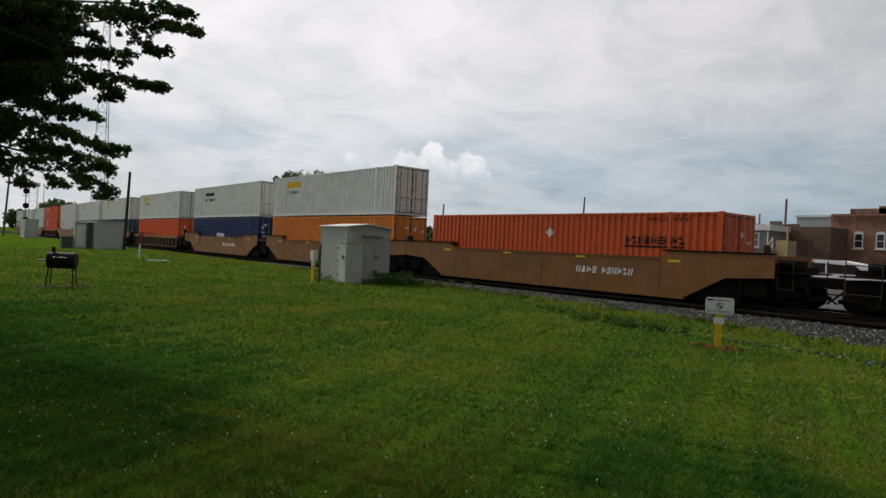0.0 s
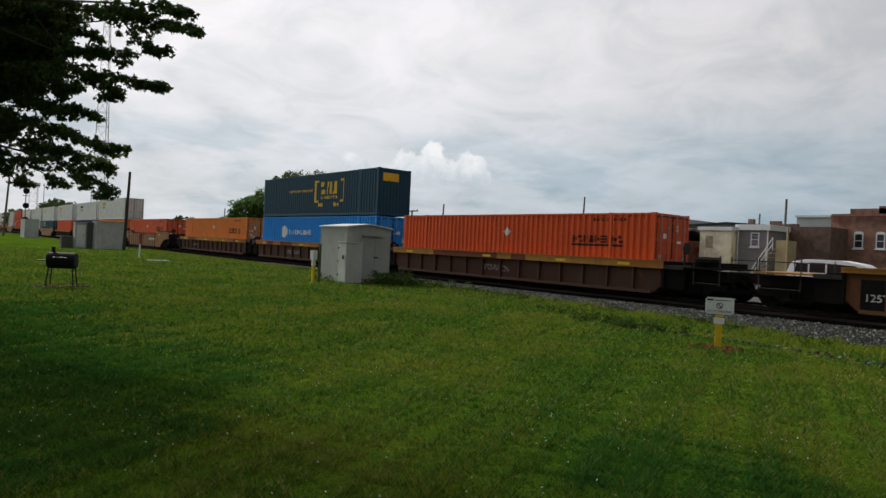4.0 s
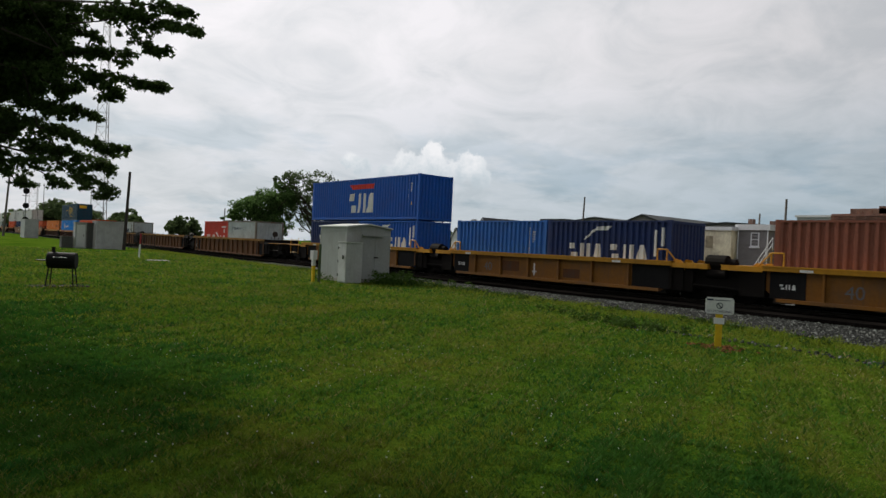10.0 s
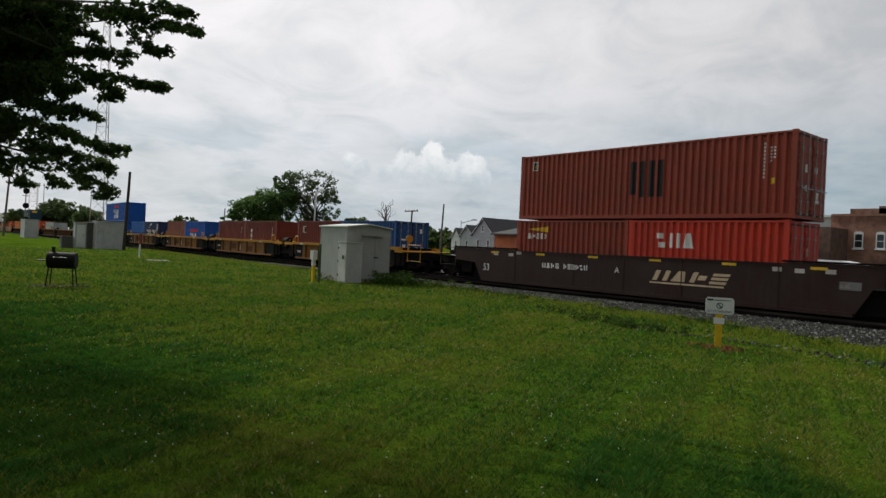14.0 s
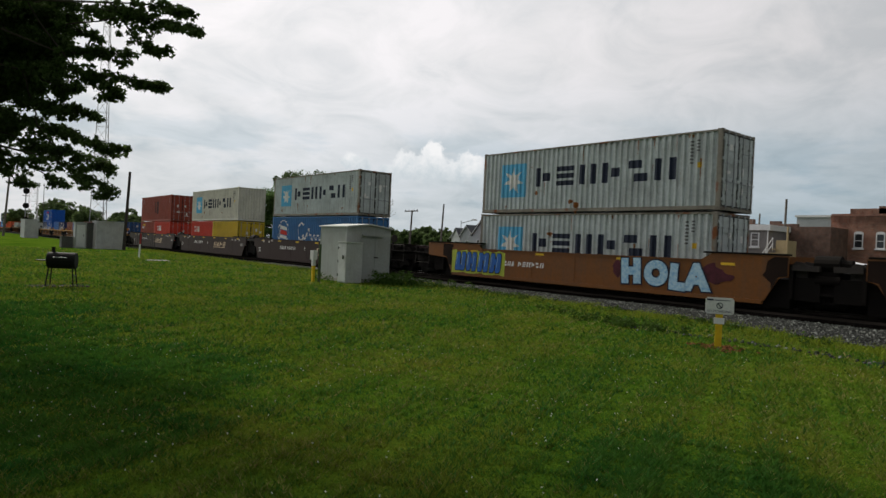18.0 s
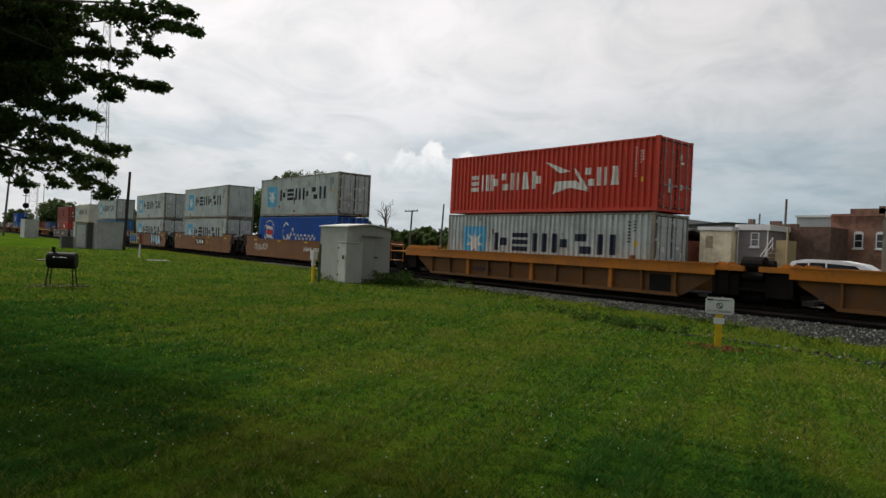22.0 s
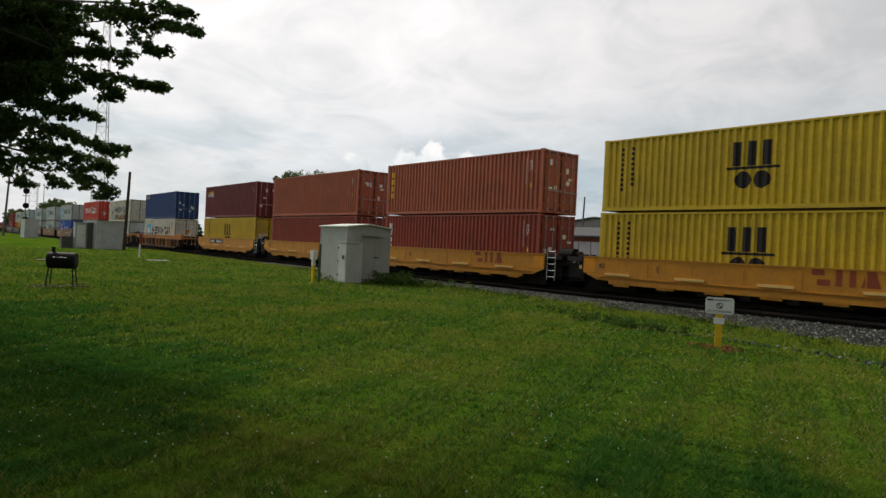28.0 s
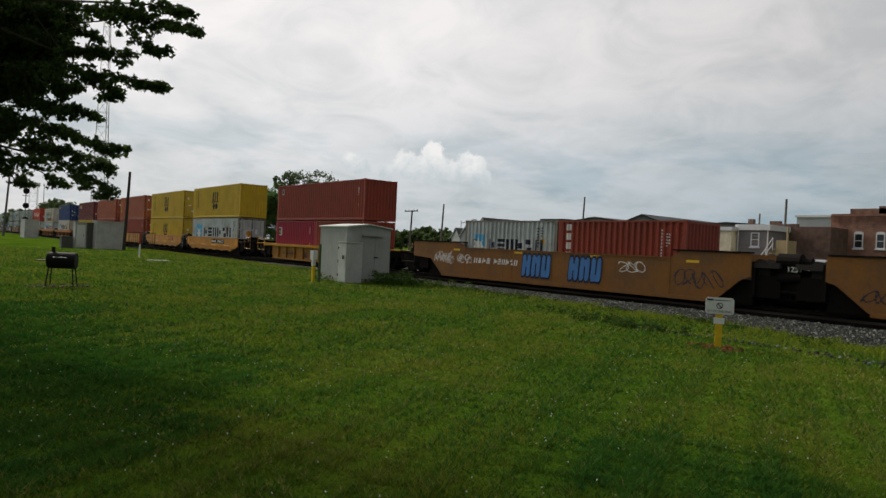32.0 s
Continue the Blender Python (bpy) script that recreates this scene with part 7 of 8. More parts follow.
def shelter():
    t = thing("equipment_shelter", "weathered grey metal signal shelter with shallow gable roof", "equipment shelter", (-27.75, 15.5, LAWN))
    bm = bmesh.new()
    bx(bm, -0.08, 2.43, -0.08, 2.48, 0, 0.16)
    part("plinth", bm, CONCRETE, t)
    bm = bmesh.new()
    prof = [(0, 0.16), (0, 2.48), (1.2, 2.63), (2.4, 2.48), (2.4, 0.16)]
    a = [bm.verts.new((0, y, z)) for y, z in prof]
    b = [bm.verts.new((2.35, y, z)) for y, z in prof]
    bm.faces.new(a)
    bm.faces.new(b[::-1])
    for i in range(5):
        j = (i + 1) % 5
        bm.faces.new((a[j], a[i], b[i], b[j]))
    part("body", bm, GREY_METAL, t)
    for s in (0, 1):
        bm = bmesh.new()
        y0, y1, z0, z1 = (-0.06, 1.2, 2.485, 2.64) if s == 0 else (2.46, 1.2, 2.485, 2.64)
        v = [bm.verts.new(p) for p in ((-0.1, y0, z0), (2.45, y0, z0), (2.45, y1, z1), (-0.1, y1, z1), (-0.1, y0, z0 + 0.05), (2.45, y0, z0 + 0.05), (2.45, y1, z1 + 0.05), (-0.1, y1, z1 + 0.05))]
        for f in ((0, 3, 2, 1), (4, 5, 6, 7), (0, 1, 5, 4), (1, 2, 6, 5), (2, 3, 7, 6), (3, 0, 4, 7)):
            bm.faces.new([v[i] for i in f])
        part("roof_sheet", bm, LIGHT_METAL, t, "pale sheet-metal roof slope")
    for x in (0.0, 2.3):
        part("wall_seam", bx(bmesh.new(), x, x + 0.05, -0.014, 0.0, 0.18, 2.34), GREY_METAL, t)
    for y in (0.75, 1.55):
        part("wall_seam", bx(bmesh.new(), 2.35, 2.364, y, y + 0.04, 0.18, 2.38), GREY_METAL, t)
    part("vent_hood", bx(bmesh.new(), 2.35, 2.45, 0.8, 1.9, 2.12, 2.2), GREY_METAL, t)
    part("latch", bx(bmesh.new(), 2.35, 2.38, 1.5, 1.72, 1.12, 1.17), STEEL, t)
    part("skid", bx(bmesh.new(), 0.1, 0.32, -0.1, 0.3, -0.02, 0.14), STEEL, t)
    c = thing("equipment_cabinet", "pale grey upright metal cabinet beside the shelter", "cabinet", (-25.34, 15.08, LAWN))
    part("body", bx(bmesh.new(), 0, 0.70, 0, 0.80, 0.02, 1.78), surf("cabinet_grey", (0.44, 0.46, 0.445), rough=0.5, dirt=0.2), c)
    d = part("door", bx(bmesh.new(), 0.03, 0.67, -0.03, -0.002, 0.08, 1.74), LIGHT_METAL, c, "paler flat door")
    bm = bmesh.new()
    tube(bm, (0.48, -0.06, 1.05), (0.48, -0.06, 1.22), 0.03, n=8)
    bx(bm, 0.45, 0.51, -0.06, -0.03, 1.1, 1.16)
    part("handle", bm, STEEL, d)
    for z in (0.3, 0.9, 1.5):
        part("hinge", bx(bmesh.new(), 0.03, 0.07, -0.05, -0.03, z, z + 0.1), STEEL, d)
    part("top_cap", bx(bmesh.new(), -0.03, 0.73, -0.05, 0.83, 1.78, 1.82), LIGHT_METAL, c)
    w = thing("wall_box", "small pale meter box fixed on the cabinet side", "meter box", (-25.42, 15.2, LAWN + 1.02))
    part("case", bx(bmesh.new(), -0.16, 0.075, 0, 0.24, 0, 0.72), LIGHT_METAL, w)
    g = thing("marker_post", "plain dark green post behind the yellow marker", "marker post", (-25.42, 14.2, LAWN))
    part("post", tube(bmesh.new(), (0, 0, 0), (0, 0, 1.66), 0.06, n=10), surf("dark_green_plastic", (0.075, 0.11, 0.055), rough=0.6), g)
    p = thing("marker_post", "yellow marker post with white head beside the shelter", "marker post", (-25.5, 13.95, LAWN))
    part("post", bx(bmesh.new(), -0.07, 0.07, -0.05, 0.05, 0, 0.95), YELLOW_POST, p)
    part("collar", bx(bmesh.new(), -0.085, 0.085, -0.06, 0.06, 0.72, 0.98), WHITE_PLASTIC, p, "white label collar")
    part("head", bx(bmesh.new(), -0.14, 0.14, -0.1, 0.1, 0.98, 1.38), WHITE_PLASTIC, p, "white square head")


def sign():
    t = thing("warning_sign", "white notice board on a flat yellow post in the grass", "sign", Matrix.Translation((-6.59, 12.82, LAWN)) @ Matrix.Rotation(math.radians(30), 4, "Z"))
    part("post", bx(bmesh.new(), -0.065, 0.065, -0.025, 0.025, -0.1, 0.78), YELLOW_POST, t)
    bm = bmesh.new()
    bx(bm, -0.268, 0.268, -0.045, -0.027, 0.70, 1.03)
    bmesh.ops.bevel(bm, geom=[e for e in bm.edges if abs(e.verts[0].co.y - e.verts[1].co.y) > 0.01], offset=0.03, segments=3, affect="EDGES")
    b = part("board", bm, WHITE_PLASTIC, t)

    def bar(x0, x1, z0, z1, mat=DARK_MARK):
        part("text_bar", bx(bmesh.new(), x0, x1, -0.050, -0.0452, z0, z1), mat, b)

    words(b, "NO TRESPASSING", -0.235, 0.735, 0.058, DARK_MARK, y=-0.0425)
    bar(-0.24, -0.12, 0.965, 1.0)
    bar(-0.09, 0.2, 0.97, 0.985)
    bm = bmesh.new()
    n = 20
    ring = [[bm.verts.new((r * math.cos(2 * math.pi * i / n), -0.049, 0.87 + r * math.sin(2 * math.pi * i / n))) for i in range(n)] for r in (0.062, 0.047)]
    for i in range(n):
        j = (i + 1) % n
        bm.faces.new((ring[0][i], ring[0][j], ring[1][j], ring[1][i]))
    part("symbol_ring", bm, DARK_MARK, b)
    bm = bmesh.new()
    prism(bm, [(-0.04, 0.905), (-0.025, 0.915), (0.04, 0.835), (0.025, 0.825)], -0.050, -0.047)
    part("symbol_slash", bm, DARK_MARK, b)
    part("label_plate", bx(bmesh.new(), -0.1, 0.1, -0.04, -0.026, 0.50, 0.62), WHITE_PLASTIC, t, "small white number plate without legible marks")
    rng = np.random.default_rng(3)
    cs = np.stack([-6.59 + rng.normal(size=90) * 0.24, 12.82 + rng.normal(size=90) * 0.2, np.full(90, LAWN + 0.02)], 1)
    v, tr = leaf_cloud(cs, np.full(90, 0.05), 14, 0.04, rng, 0.5)
    tagged(part("dead_grass", tri_mesh("dead_grass", v, tr, leaf_material("dead_grass_blade", (0.20, 0.085, 0.04), 0.1)), None), "reddish dead grass round the sign post", "grass", kind="stuff")


def grill():
    t = thing("barbecue_grill", "black barrel barbecue grill on four legs", "grill", Matrix.Translation((-23.46, 4.02, LAWN)) @ Matrix.Rotation(math.radians(66), 4, "Z"))
    for nm, a0, a1 in (("firebox", math.pi, 2 * math.pi), ("lid", 0, math.pi)):
        bm = bmesh.new()
        n = 12
        rows = []
        for x in (-0.40, -0.38, 0.38, 0.40):
            r = 0.24 if abs(x) > 0.39 else 0.255
            rows.append([bm.verts.new((x, r * math.cos(a0 + (a1 - a0) * i / n), 0.82 + r * math.sin(a0 + (a1 - a0) * i / n))) for i in range(n + 1)])
        for a, b in zip(rows, rows[1:]):
            for i in range(n):
                bm.faces.new((a[i], a[i + 1], b[i + 1], b[i]))
        bm.faces.new(rows[0][::-1])
        bm.faces.new(rows[-1])
        ob = part(nm, bm, BLACK_PAINT, t)
        if nm == "lid":
            bm = bmesh.new()
            tube(bm, (-0.2, -0.30, 0.92), (0.2, -0.30, 0.92), 0.014, n=8)
            for x in (-0.18, 0.18):
                tube(bm, (x, -0.24, 0.90), (x, -0.30, 0.92), 0.01, n=6)
            part("handle", bm, ROD, ob, "bright metal lid handle")
            bm = bmesh.new()
            tube(bm, (-0.27, 0.05, 1.04), (-0.27, 0.05, 1.22), 0.05, n=12)
            tube(bm, (-0.27, 0.05, 1.22), (-0.27, 0.05, 1.235), 0.065, n=12)
            part("chimney", bm, BLACK_PAINT, ob)
    for x in (-0.36, 0.36):
        for y in (-0.2, 0.2):
            bm = bmesh.new()
            tube(bm, (x * 0.9, y * 0.7, 0.68), (x * 1.08, y * 1.25, 0.0), 0.02, n=8)
            part("leg", bm, BLACK_PAINT, t)
    for x in (-0.37, 0.37):
        bm = bmesh.new()
        tube(bm, (x, -0.2, 0.35), (x, 0.2, 0.35), 0.013, n=6)
        part("brace", bm, BLACK_PAINT, t)
    bm = bmesh.new()
    bx(bm, -0.72, -0.40, -0.2, 0.2, 0.80, 0.825)
    part("side_shelf", bm, BLACK_PAINT, t)
    # thin dark slab that paints the grill's shadow on the lawn
    pad = thing("grill_shadow", "thin dark slab painting the grill's shadow on the grass", "mat", (-23.5, 3.95, LAWN))
    part("mat", bx(bmesh.new(), -0.4, 0.4, -0.85, 0.85, 0.0, 0.03), surf("painted_shadow", (0.014, 0.012, 0.009), rough=0.95, streak=False, spec=0.03), pad)


PALE_SHED = surf("weathered_pale_metal", (0.42, 0.435, 0.43), rough=0.55, dirt=0.45, dirt_color=(0.17, 0.17, 0.16), scale=1.6)


DULL_METAL = surf("dull_dark_metal", (0.085, 0.09, 0.085), rough=0.7, dirt=0.5)


def cabinets():
    def box(name, label, cat, x, y, sx, sy, h, mat, doors):
        t = thing(name, label, cat, (x, y, LAWN))
        part("body", bx(bmesh.new(), 0, sx, 0, sy, 0, h), mat, t)
        part("roof", bx(bmesh.new(), -0.06, sx + 0.06, -0.06, sy + 0.06, h, h + 0.07), mat, t)
        for x0, y0, w in doors:
            d = part("door", bx(bmesh.new(), sx, sx + 0.04, y0, y0 + w, 0.15, h - 0.2), LIGHT_METAL if mat is not LIGHT_METAL else GREY_METAL, t)
            part("handle", bx(bmesh.new(), sx + 0.04, sx + 0.08, y0 + w * 0.8, y0 + w * 0.85, h * 0.45, h * 0.55), STEEL, d)
        for k in range(1, 4):
            part("wall_seam", bx(bmesh.new(), sx, sx + 0.015, sy * k / 4, sy * k / 4 + 0.04, 0.1, h), mat, t)
        return t

    box("storage_shed", "large plain grey metal signal building far down the lawn", "equipment shelter", -74.0, 15.22, 2.0, 2.56, 2.72, PALE_SHED, [])
    box("equipment_cabinet", "tall grey metal cabinet with pale door beside the larger shed", "cabinet", -73.6, 13.45, 1.0, 0.98, 2.5, GREY_METAL, [(0, 0.12, 0.74)])
    # the tall cabinet's darker side, drawn as a dark box of its own
    box("equipment_cabinet", "dark grey box for the tall cabinet's darker side", "cabinet", -73.7, 14.55, 0.9, 0.52, 2.5, DULL_METAL, [])
    box("equipment_cabinet", "low dark grey metal box at the end of the row", "cabinet", -73.9, 12.35, 1.0, 0.98, 1.05, DULL_METAL, [])
    box("storage_shed", "small pale grey metal shed far along the track", "equipment shelter", -140.5, 17.2, 5.0, 2.1, 3.25, PALE_SHED, [])
    f = thing("fence_panel", "low dark mesh fence panel behind the leaning pole", "fence", (-73.6, 18.6, LAWN))
    for y in (0.0, 1.3, 2.6):
        bm = bmesh.new()
        tube(bm, (0, y, 0), (0, y, 1.9), 0.03, n=6)
        part("post", bm, STEEL, f)
    for k in range(14):
        bm = bmesh.new()
        tube(bm, (0, 0.1 + k * 0.19, 0.05), (0, 0.1 + k * 0.19, 1.85), 0.025, n=4)
        part("bar", bm, STEEL, f)
    for z in (0.3, 1.8):
        bm = bmesh.new()
        tube(bm, (0, 0, z), (0, 2.6, z), 0.025, n=6)
        part("rail", bm, STEEL, f)
    p = thing("marker_post", "slim white marker post with red top in the lawn", "marker post", (-49.6, 13.26, LAWN))
    bm = bmesh.new()
    tube(bm, (0, 0, 0), (0.03, 0.03, 1.0), 0.055, n=10)
    part("post", bm, WHITE_PLASTIC, p)
    bm = bmesh.new()
    tube(bm, (0.03, 0.03, 1.0), (0.05, 0.05, 1.75), 0.06, n=10)
    part("cap", bm, surf("faded_red", (0.28, 0.03, 0.03)), p, "dark red upper sleeve")
    s = thing("stone_slab", "flat pale concrete slab lying in the grass", "slab", (-45.6, 12.6, LAWN))
    part("slab", bx(bmesh.new(), 0, 0.8, 0, 1.3, 0, 0.05), CONCRETE, s)


def pole(name, label, x, y, top, lean=(0, 0), r=0.13, arms=(), lamp=None, mat=None):
    t = thing(name, label, "pole", (x, y, LAWN))
    bm = bmesh.new()
    h = top - LAWN
    tube(bm, (0, 0, -0.1), (lean[0], lean[1], h), r, r * 0.72, 10)
    shaft = part("shaft", bm, mat or surf("weathered_pole", (0.13, 0.12, 0.105), rough=0.95, dirt=0.4), t)
    for z, w in arms:
        f = z / h
        bm = bmesh.new()
        bx(bm, lean[0] * f - w / 2, lean[0] * f + w / 2, lean[1] * f - 0.18, lean[1] * f - 0.06, z - 0.06, z + 0.06)
        arm = part("crossarm", bm, surf("weathered_pole", (0.13, 0.12, 0.105)), t)
        for k in (-0.45, -0.2, 0.2, 0.45):
            bm = bmesh.new()
            tube(bm, (lean[0] * f + k * w, lean[1] * f - 0.12, z + 0.06), (lean[0] * f + k * w, lean[1] * f - 0.12, z + 0.2), 0.05, 0.03, 6)
            part("insulator", bm, STEEL, arm)
    if lamp:
        bm = bmesh.new()
        tube(bm, (lean[0], lean[1], h - 0.3), (lean[0] + lamp * 0.7, lean[1] + lamp * 0.5, h + 0.1), 0.04, n=6)
        a = part("lamp_arm", bm, ROD, t)
        bm = bmesh.new()
        bx(bm, lean[0] + lamp * 0.7 - 0.1, lean[0] + lamp * 0.7 + 0.5, lean[1] + lamp * 0.5 - 0.15, lean[1] + lamp * 0.5 + 0.15, h + 0.05, h + 0.2)
        part("lamp_head", bm, LIGHT_METAL, t)
    return t


def poles():
    pole("utility_pole", "dark leaning wooden pole beside the sheds", -70.6, 17.42, 7.5, (0.3, 0.20), 0.16, mat=surf("tarred_pole", (0.04, 0.035, 0.032), rough=0.9))
    pole("utility_pole", "dark wooden pole far along the track", -150.0, 15.6, 11.0, (0.1, 0.6), 0.22)
    pole("utility_pole", "slim weathered utility pole beyond the track", -47.62, 60.0, 7.9, (0.15, 0.2), 0.12)
    pole("utility_pole", "weathered utility pole before the brick buildings", -25.88, 61.38, 7.2, (0.05, 0.1), 0.13)
    pole("utility_pole", "slim utility pole with street lamp arm", -57.9, 47.7, 6.35, (0.15, 0.2), 0.12)
    pole("street_lamp", "thin street lamp with long arm beyond the track", -57.0, 50.0, 4.6, (0, 0), 0.05, (), 1.6, ROD)
    pole("utility_pole", "utility pole with wide crossarm beyond the track", -64.2, 48.0, 5.75, (0.1, 0.2), 0.13, [(5.95, 2.6)])
    pole("street_lamp", "pale metal street lamp before the tree", -53.8, 29.2, 6.0, (0.1, 0.15), 0.09, (), 0.5, LIGHT_METAL)
    for x, y, top in ((-103, 40, 6.0), (-96, 40, 5.6), (-205, 30, 13.5), (-118, 70, 6.0), (-30.05, 65.4, 6.2)):
        pole("utility_pole", "thin far utility pole", x, y, top, (0.05, 0.1), 0.11, [(top - 0.2, 1.5)] if top > 10 else ())
    # railway signal with two black heads
    s = thing("railway_signal", "tall railway signal mast with black signal heads", "signal", (-149.0, 18.9, LAWN))
    bm = bmesh.new()
    tube(bm, (0, 0, 0), (0, 0, 9.6), 0.1, n=8)
    part("mast", bm, ROD, s)
    for z in (3.3, 6.0, 8.8):
        bm = bmesh.new()
        tube(bm, (0.3, 0, z), (0.42, 0, z), 0.55, n=18)
        h = part("backboard", bm, PANEL_BLACK, s, "round black backboard")
        for k in (-0.35, 0, 0.35):
            bm = bmesh.new()
            tube(bm, (0.42, 0, z + k), (0.7, 0, z + k), 0.13, n=10)
            part("hood", bm, PANEL_BLACK, h)
    for k, zz in enumerate((2.4, 5.1, 7.9)):
        part("platform", bx(bmesh.new(), -0.6, 0.2, -0.6, 0.6, zz, zz + 0.06), STEEL, s)


def lattice_tower(name, label, x, y, h, w0, w1, step):
    t = thing(name, label, "tower", (x, y, LAWN))
    leg_m = surf("galvanised_lattice", (0.34, 0.33, 0.32), rough=0.5, metal=0.4)
    cor = [(math.cos(a), math.sin(a)) for a in (0.5, 0.5 + 2.094, 0.5 + 4.189)]

    def at(i, z):
        w = (w0 + (w1 - w0) * z / h) / 1.73
        return (cor[i % 3][0] * w, cor[i % 3][1] * w, z)

    for i in range(3):
        bm = bmesh.new()
        tube(bm, at(i, 0), at(i, h), 0.085, 0.05, 6)
        part("leg", bm, leg_m, t)
    z, k = 0.0, 0
    while z < h - step:
        bm = bmesh.new()
        for i in range(3):
            tube(bm, at(i, z), at(i + 1, z), 0.035, n=4, caps=False)
            a, b = (i, i + 1) if k % 2 else (i + 1, i)
            tube(bm, at(a, z), at(b, z + step), 0.03, n=4, caps=False)
        part("bracing", bm, leg_m, t)
        z += step
        k += 1


shelter()
sign()
grill()
cabinets()
poles()
lattice_tower("lattice_tower", "tall grey steel lattice radio tower", -132.5, 28.4, 46.0, 3.0, 0.9, 2.6)
lattice_tower("lattice_tower", "short grey steel lattice mast far along the track", -205.0, 28.0, 13.5, 2.6, 2.0, 2.2)


# ---- the street beyond the track ----
def brick_material(name, c1, c2, mortar):
    m, nt, b = nodes_of(name)
    N, L = nt.nodes.new, nt.links.new
    tc, mp, br, nz, mx = N("ShaderNodeTexCoord"), N("ShaderNodeMapping"), N("ShaderNodeTexBrick"), N("ShaderNodeTexNoise"), N("ShaderNodeMixRGB")
    mp.inputs["Rotation"].default_value = (math.pi / 2, 0, 0)
    L(tc.outputs["Object"], mp.inputs["Vector"])
    L(mp.outputs[0], br.inputs["Vector"])
    br.inputs["Color1"].default_value, br.inputs["Color2"].default_value, br.inputs["Mortar"].default_value = (*c1, 1), (*c2, 1), (*mortar, 1)
    br.inputs["Scale"].default_value, br.inputs["Mortar Size"].default_value = 1.0, 0.008
    br.inputs["Brick Width"].default_value, br.inputs["Row Height"].default_value = 0.22, 0.075
    nz.inputs["Scale"].default_value, nz.inputs["Detail"].default_value, nz.inputs["Roughness"].default_value = 0.9, 8, 0.75
    L(tc.outputs["Object"], nz.inputs["Vector"])
    mx.blend_type = "MULTIPLY"
    mx.inputs[0].default_value = 1.0
    L(br.outputs[0], mx.inputs[1])
    st = N("ShaderNodeMapRange")
    st.inputs["From Min"].default_value, st.inputs["From Max"].default_value = 0.35, 0.65
    st.inputs["To Min"].default_value, st.inputs["To Max"].default_value = 0.35, 1.35
    L(nz.outputs["Fac"], st.inputs["Value"])
    L(st.outputs[0], mx.inputs[2])
    gm = N("ShaderNodeMixRGB")
    gm.inputs[0].default_value = 0.15
    L(mx.outputs[0], gm.inputs[1])
    L(br.outputs[0], gm.inputs[2])
    L(gm.outputs[0], b.inputs["Base Color"])
    b.inputs["Roughness"].default_value = 0.9
    return m


BRICK_RED = brick_material("red_brick", (0.27, 0.115, 0.07), (0.20, 0.08, 0.052), (0.26, 0.21, 0.17))
BRICK_DARK = brick_material("dark_brick", (0.15, 0.075, 0.052), (0.11, 0.055, 0.04), (0.13, 0.11, 0.09))
SIDING = surf("grey_siding", (0.20, 0.19, 0.19), rough=0.7)
CREAM = surf("peeling_cream_paint", (0.80, 0.74, 0.54), rough=0.85, dirt=0.45, dirt_color=(0.22, 0.13, 0.07), scale=1.1, fine=6)
WHITE_TRIM = surf("white_trim", (0.66, 0.67, 0.68), rough=0.6, dirt=0.15)
ROOF_GREY = surf("grey_shingle", (0.06, 0.064, 0.07), rough=0.9, dirt=0.3, fine=12)
ROOF_DARK = surf("dark_metal_roof", (0.022, 0.028, 0.029), rough=0.6, dirt=0.3)
ORANGE_WALL = surf("orange_painted_wall", (0.42, 0.13, 0.055), rough=0.8, dirt=0.3)
RED_WALL = surf("dull_red_wall", (0.20, 0.06, 0.04), rough=0.85, dirt=0.4)
PALE_SIDING = surf("pale_grey_siding", (0.38, 0.40, 0.42), rough=0.7, dirt=0.2)
GLASS = surf("window_glass", (0.02, 0.022, 0.026), rough=0.08, dirt=0.1, bump=0.0, streak=False, spec=0.6)


def window(house, x0, x1, z0, z1, y, arched=False, mat=None):
    """Double-hung window on a wall that faces the track: frame, two panes, sill."""
    mat = mat or WHITE_TRIM
    w = x1 - x0
    fr = bmesh.new()
    t = 0.09
    bx(fr, x0, x0 + t, y - 0.06, y + 0.02, z0, z1)
    bx(fr, x1 - t, x1, y - 0.06, y + 0.02, z0, z1)
    bx(fr, x0 + t, x1 - t, y - 0.06, y + 0.02, z1 - t, z1)
    bx(fr, x0 + t, x1 - t, y - 0.06, y + 0.02, z0, z0 + t)
    bx(fr, x0 + t, x1 - t, y - 0.05, y + 0.02, (z0 + z1) / 2 - 0.03, (z0 + z1) / 2 + 0.03)
    win = part("window", fr, mat, house, "white-framed double-hung window")
    for a, b in ((z0 + t, (z0 + z1) / 2 - 0.03), ((z0 + z1) / 2 + 0.03, z1 - t)):
        part("pane", bx(bmesh.new(), x0 + t, x1 - t, y - 0.02, y - 0.006, a, b), GLASS, win)
    part("sill", bx(bmesh.new(), x0 - 0.08, x1 + 0.08, y - 0.14, y + 0.02, z0 - 0.12, z0 - 0.002), mat, win)
    if arched:
        bm = bmesh.new()
        n = 8
        pts = [(x0 + w / 2 + (w / 2) * math.cos(math.pi * i / n), z1 + 0.16 * math.sin(math.pi * i / n)) for i in range(n + 1)]
        prism(bm, pts, y - 0.05, y + 0.02)
        part("arch", bm, mat, win)


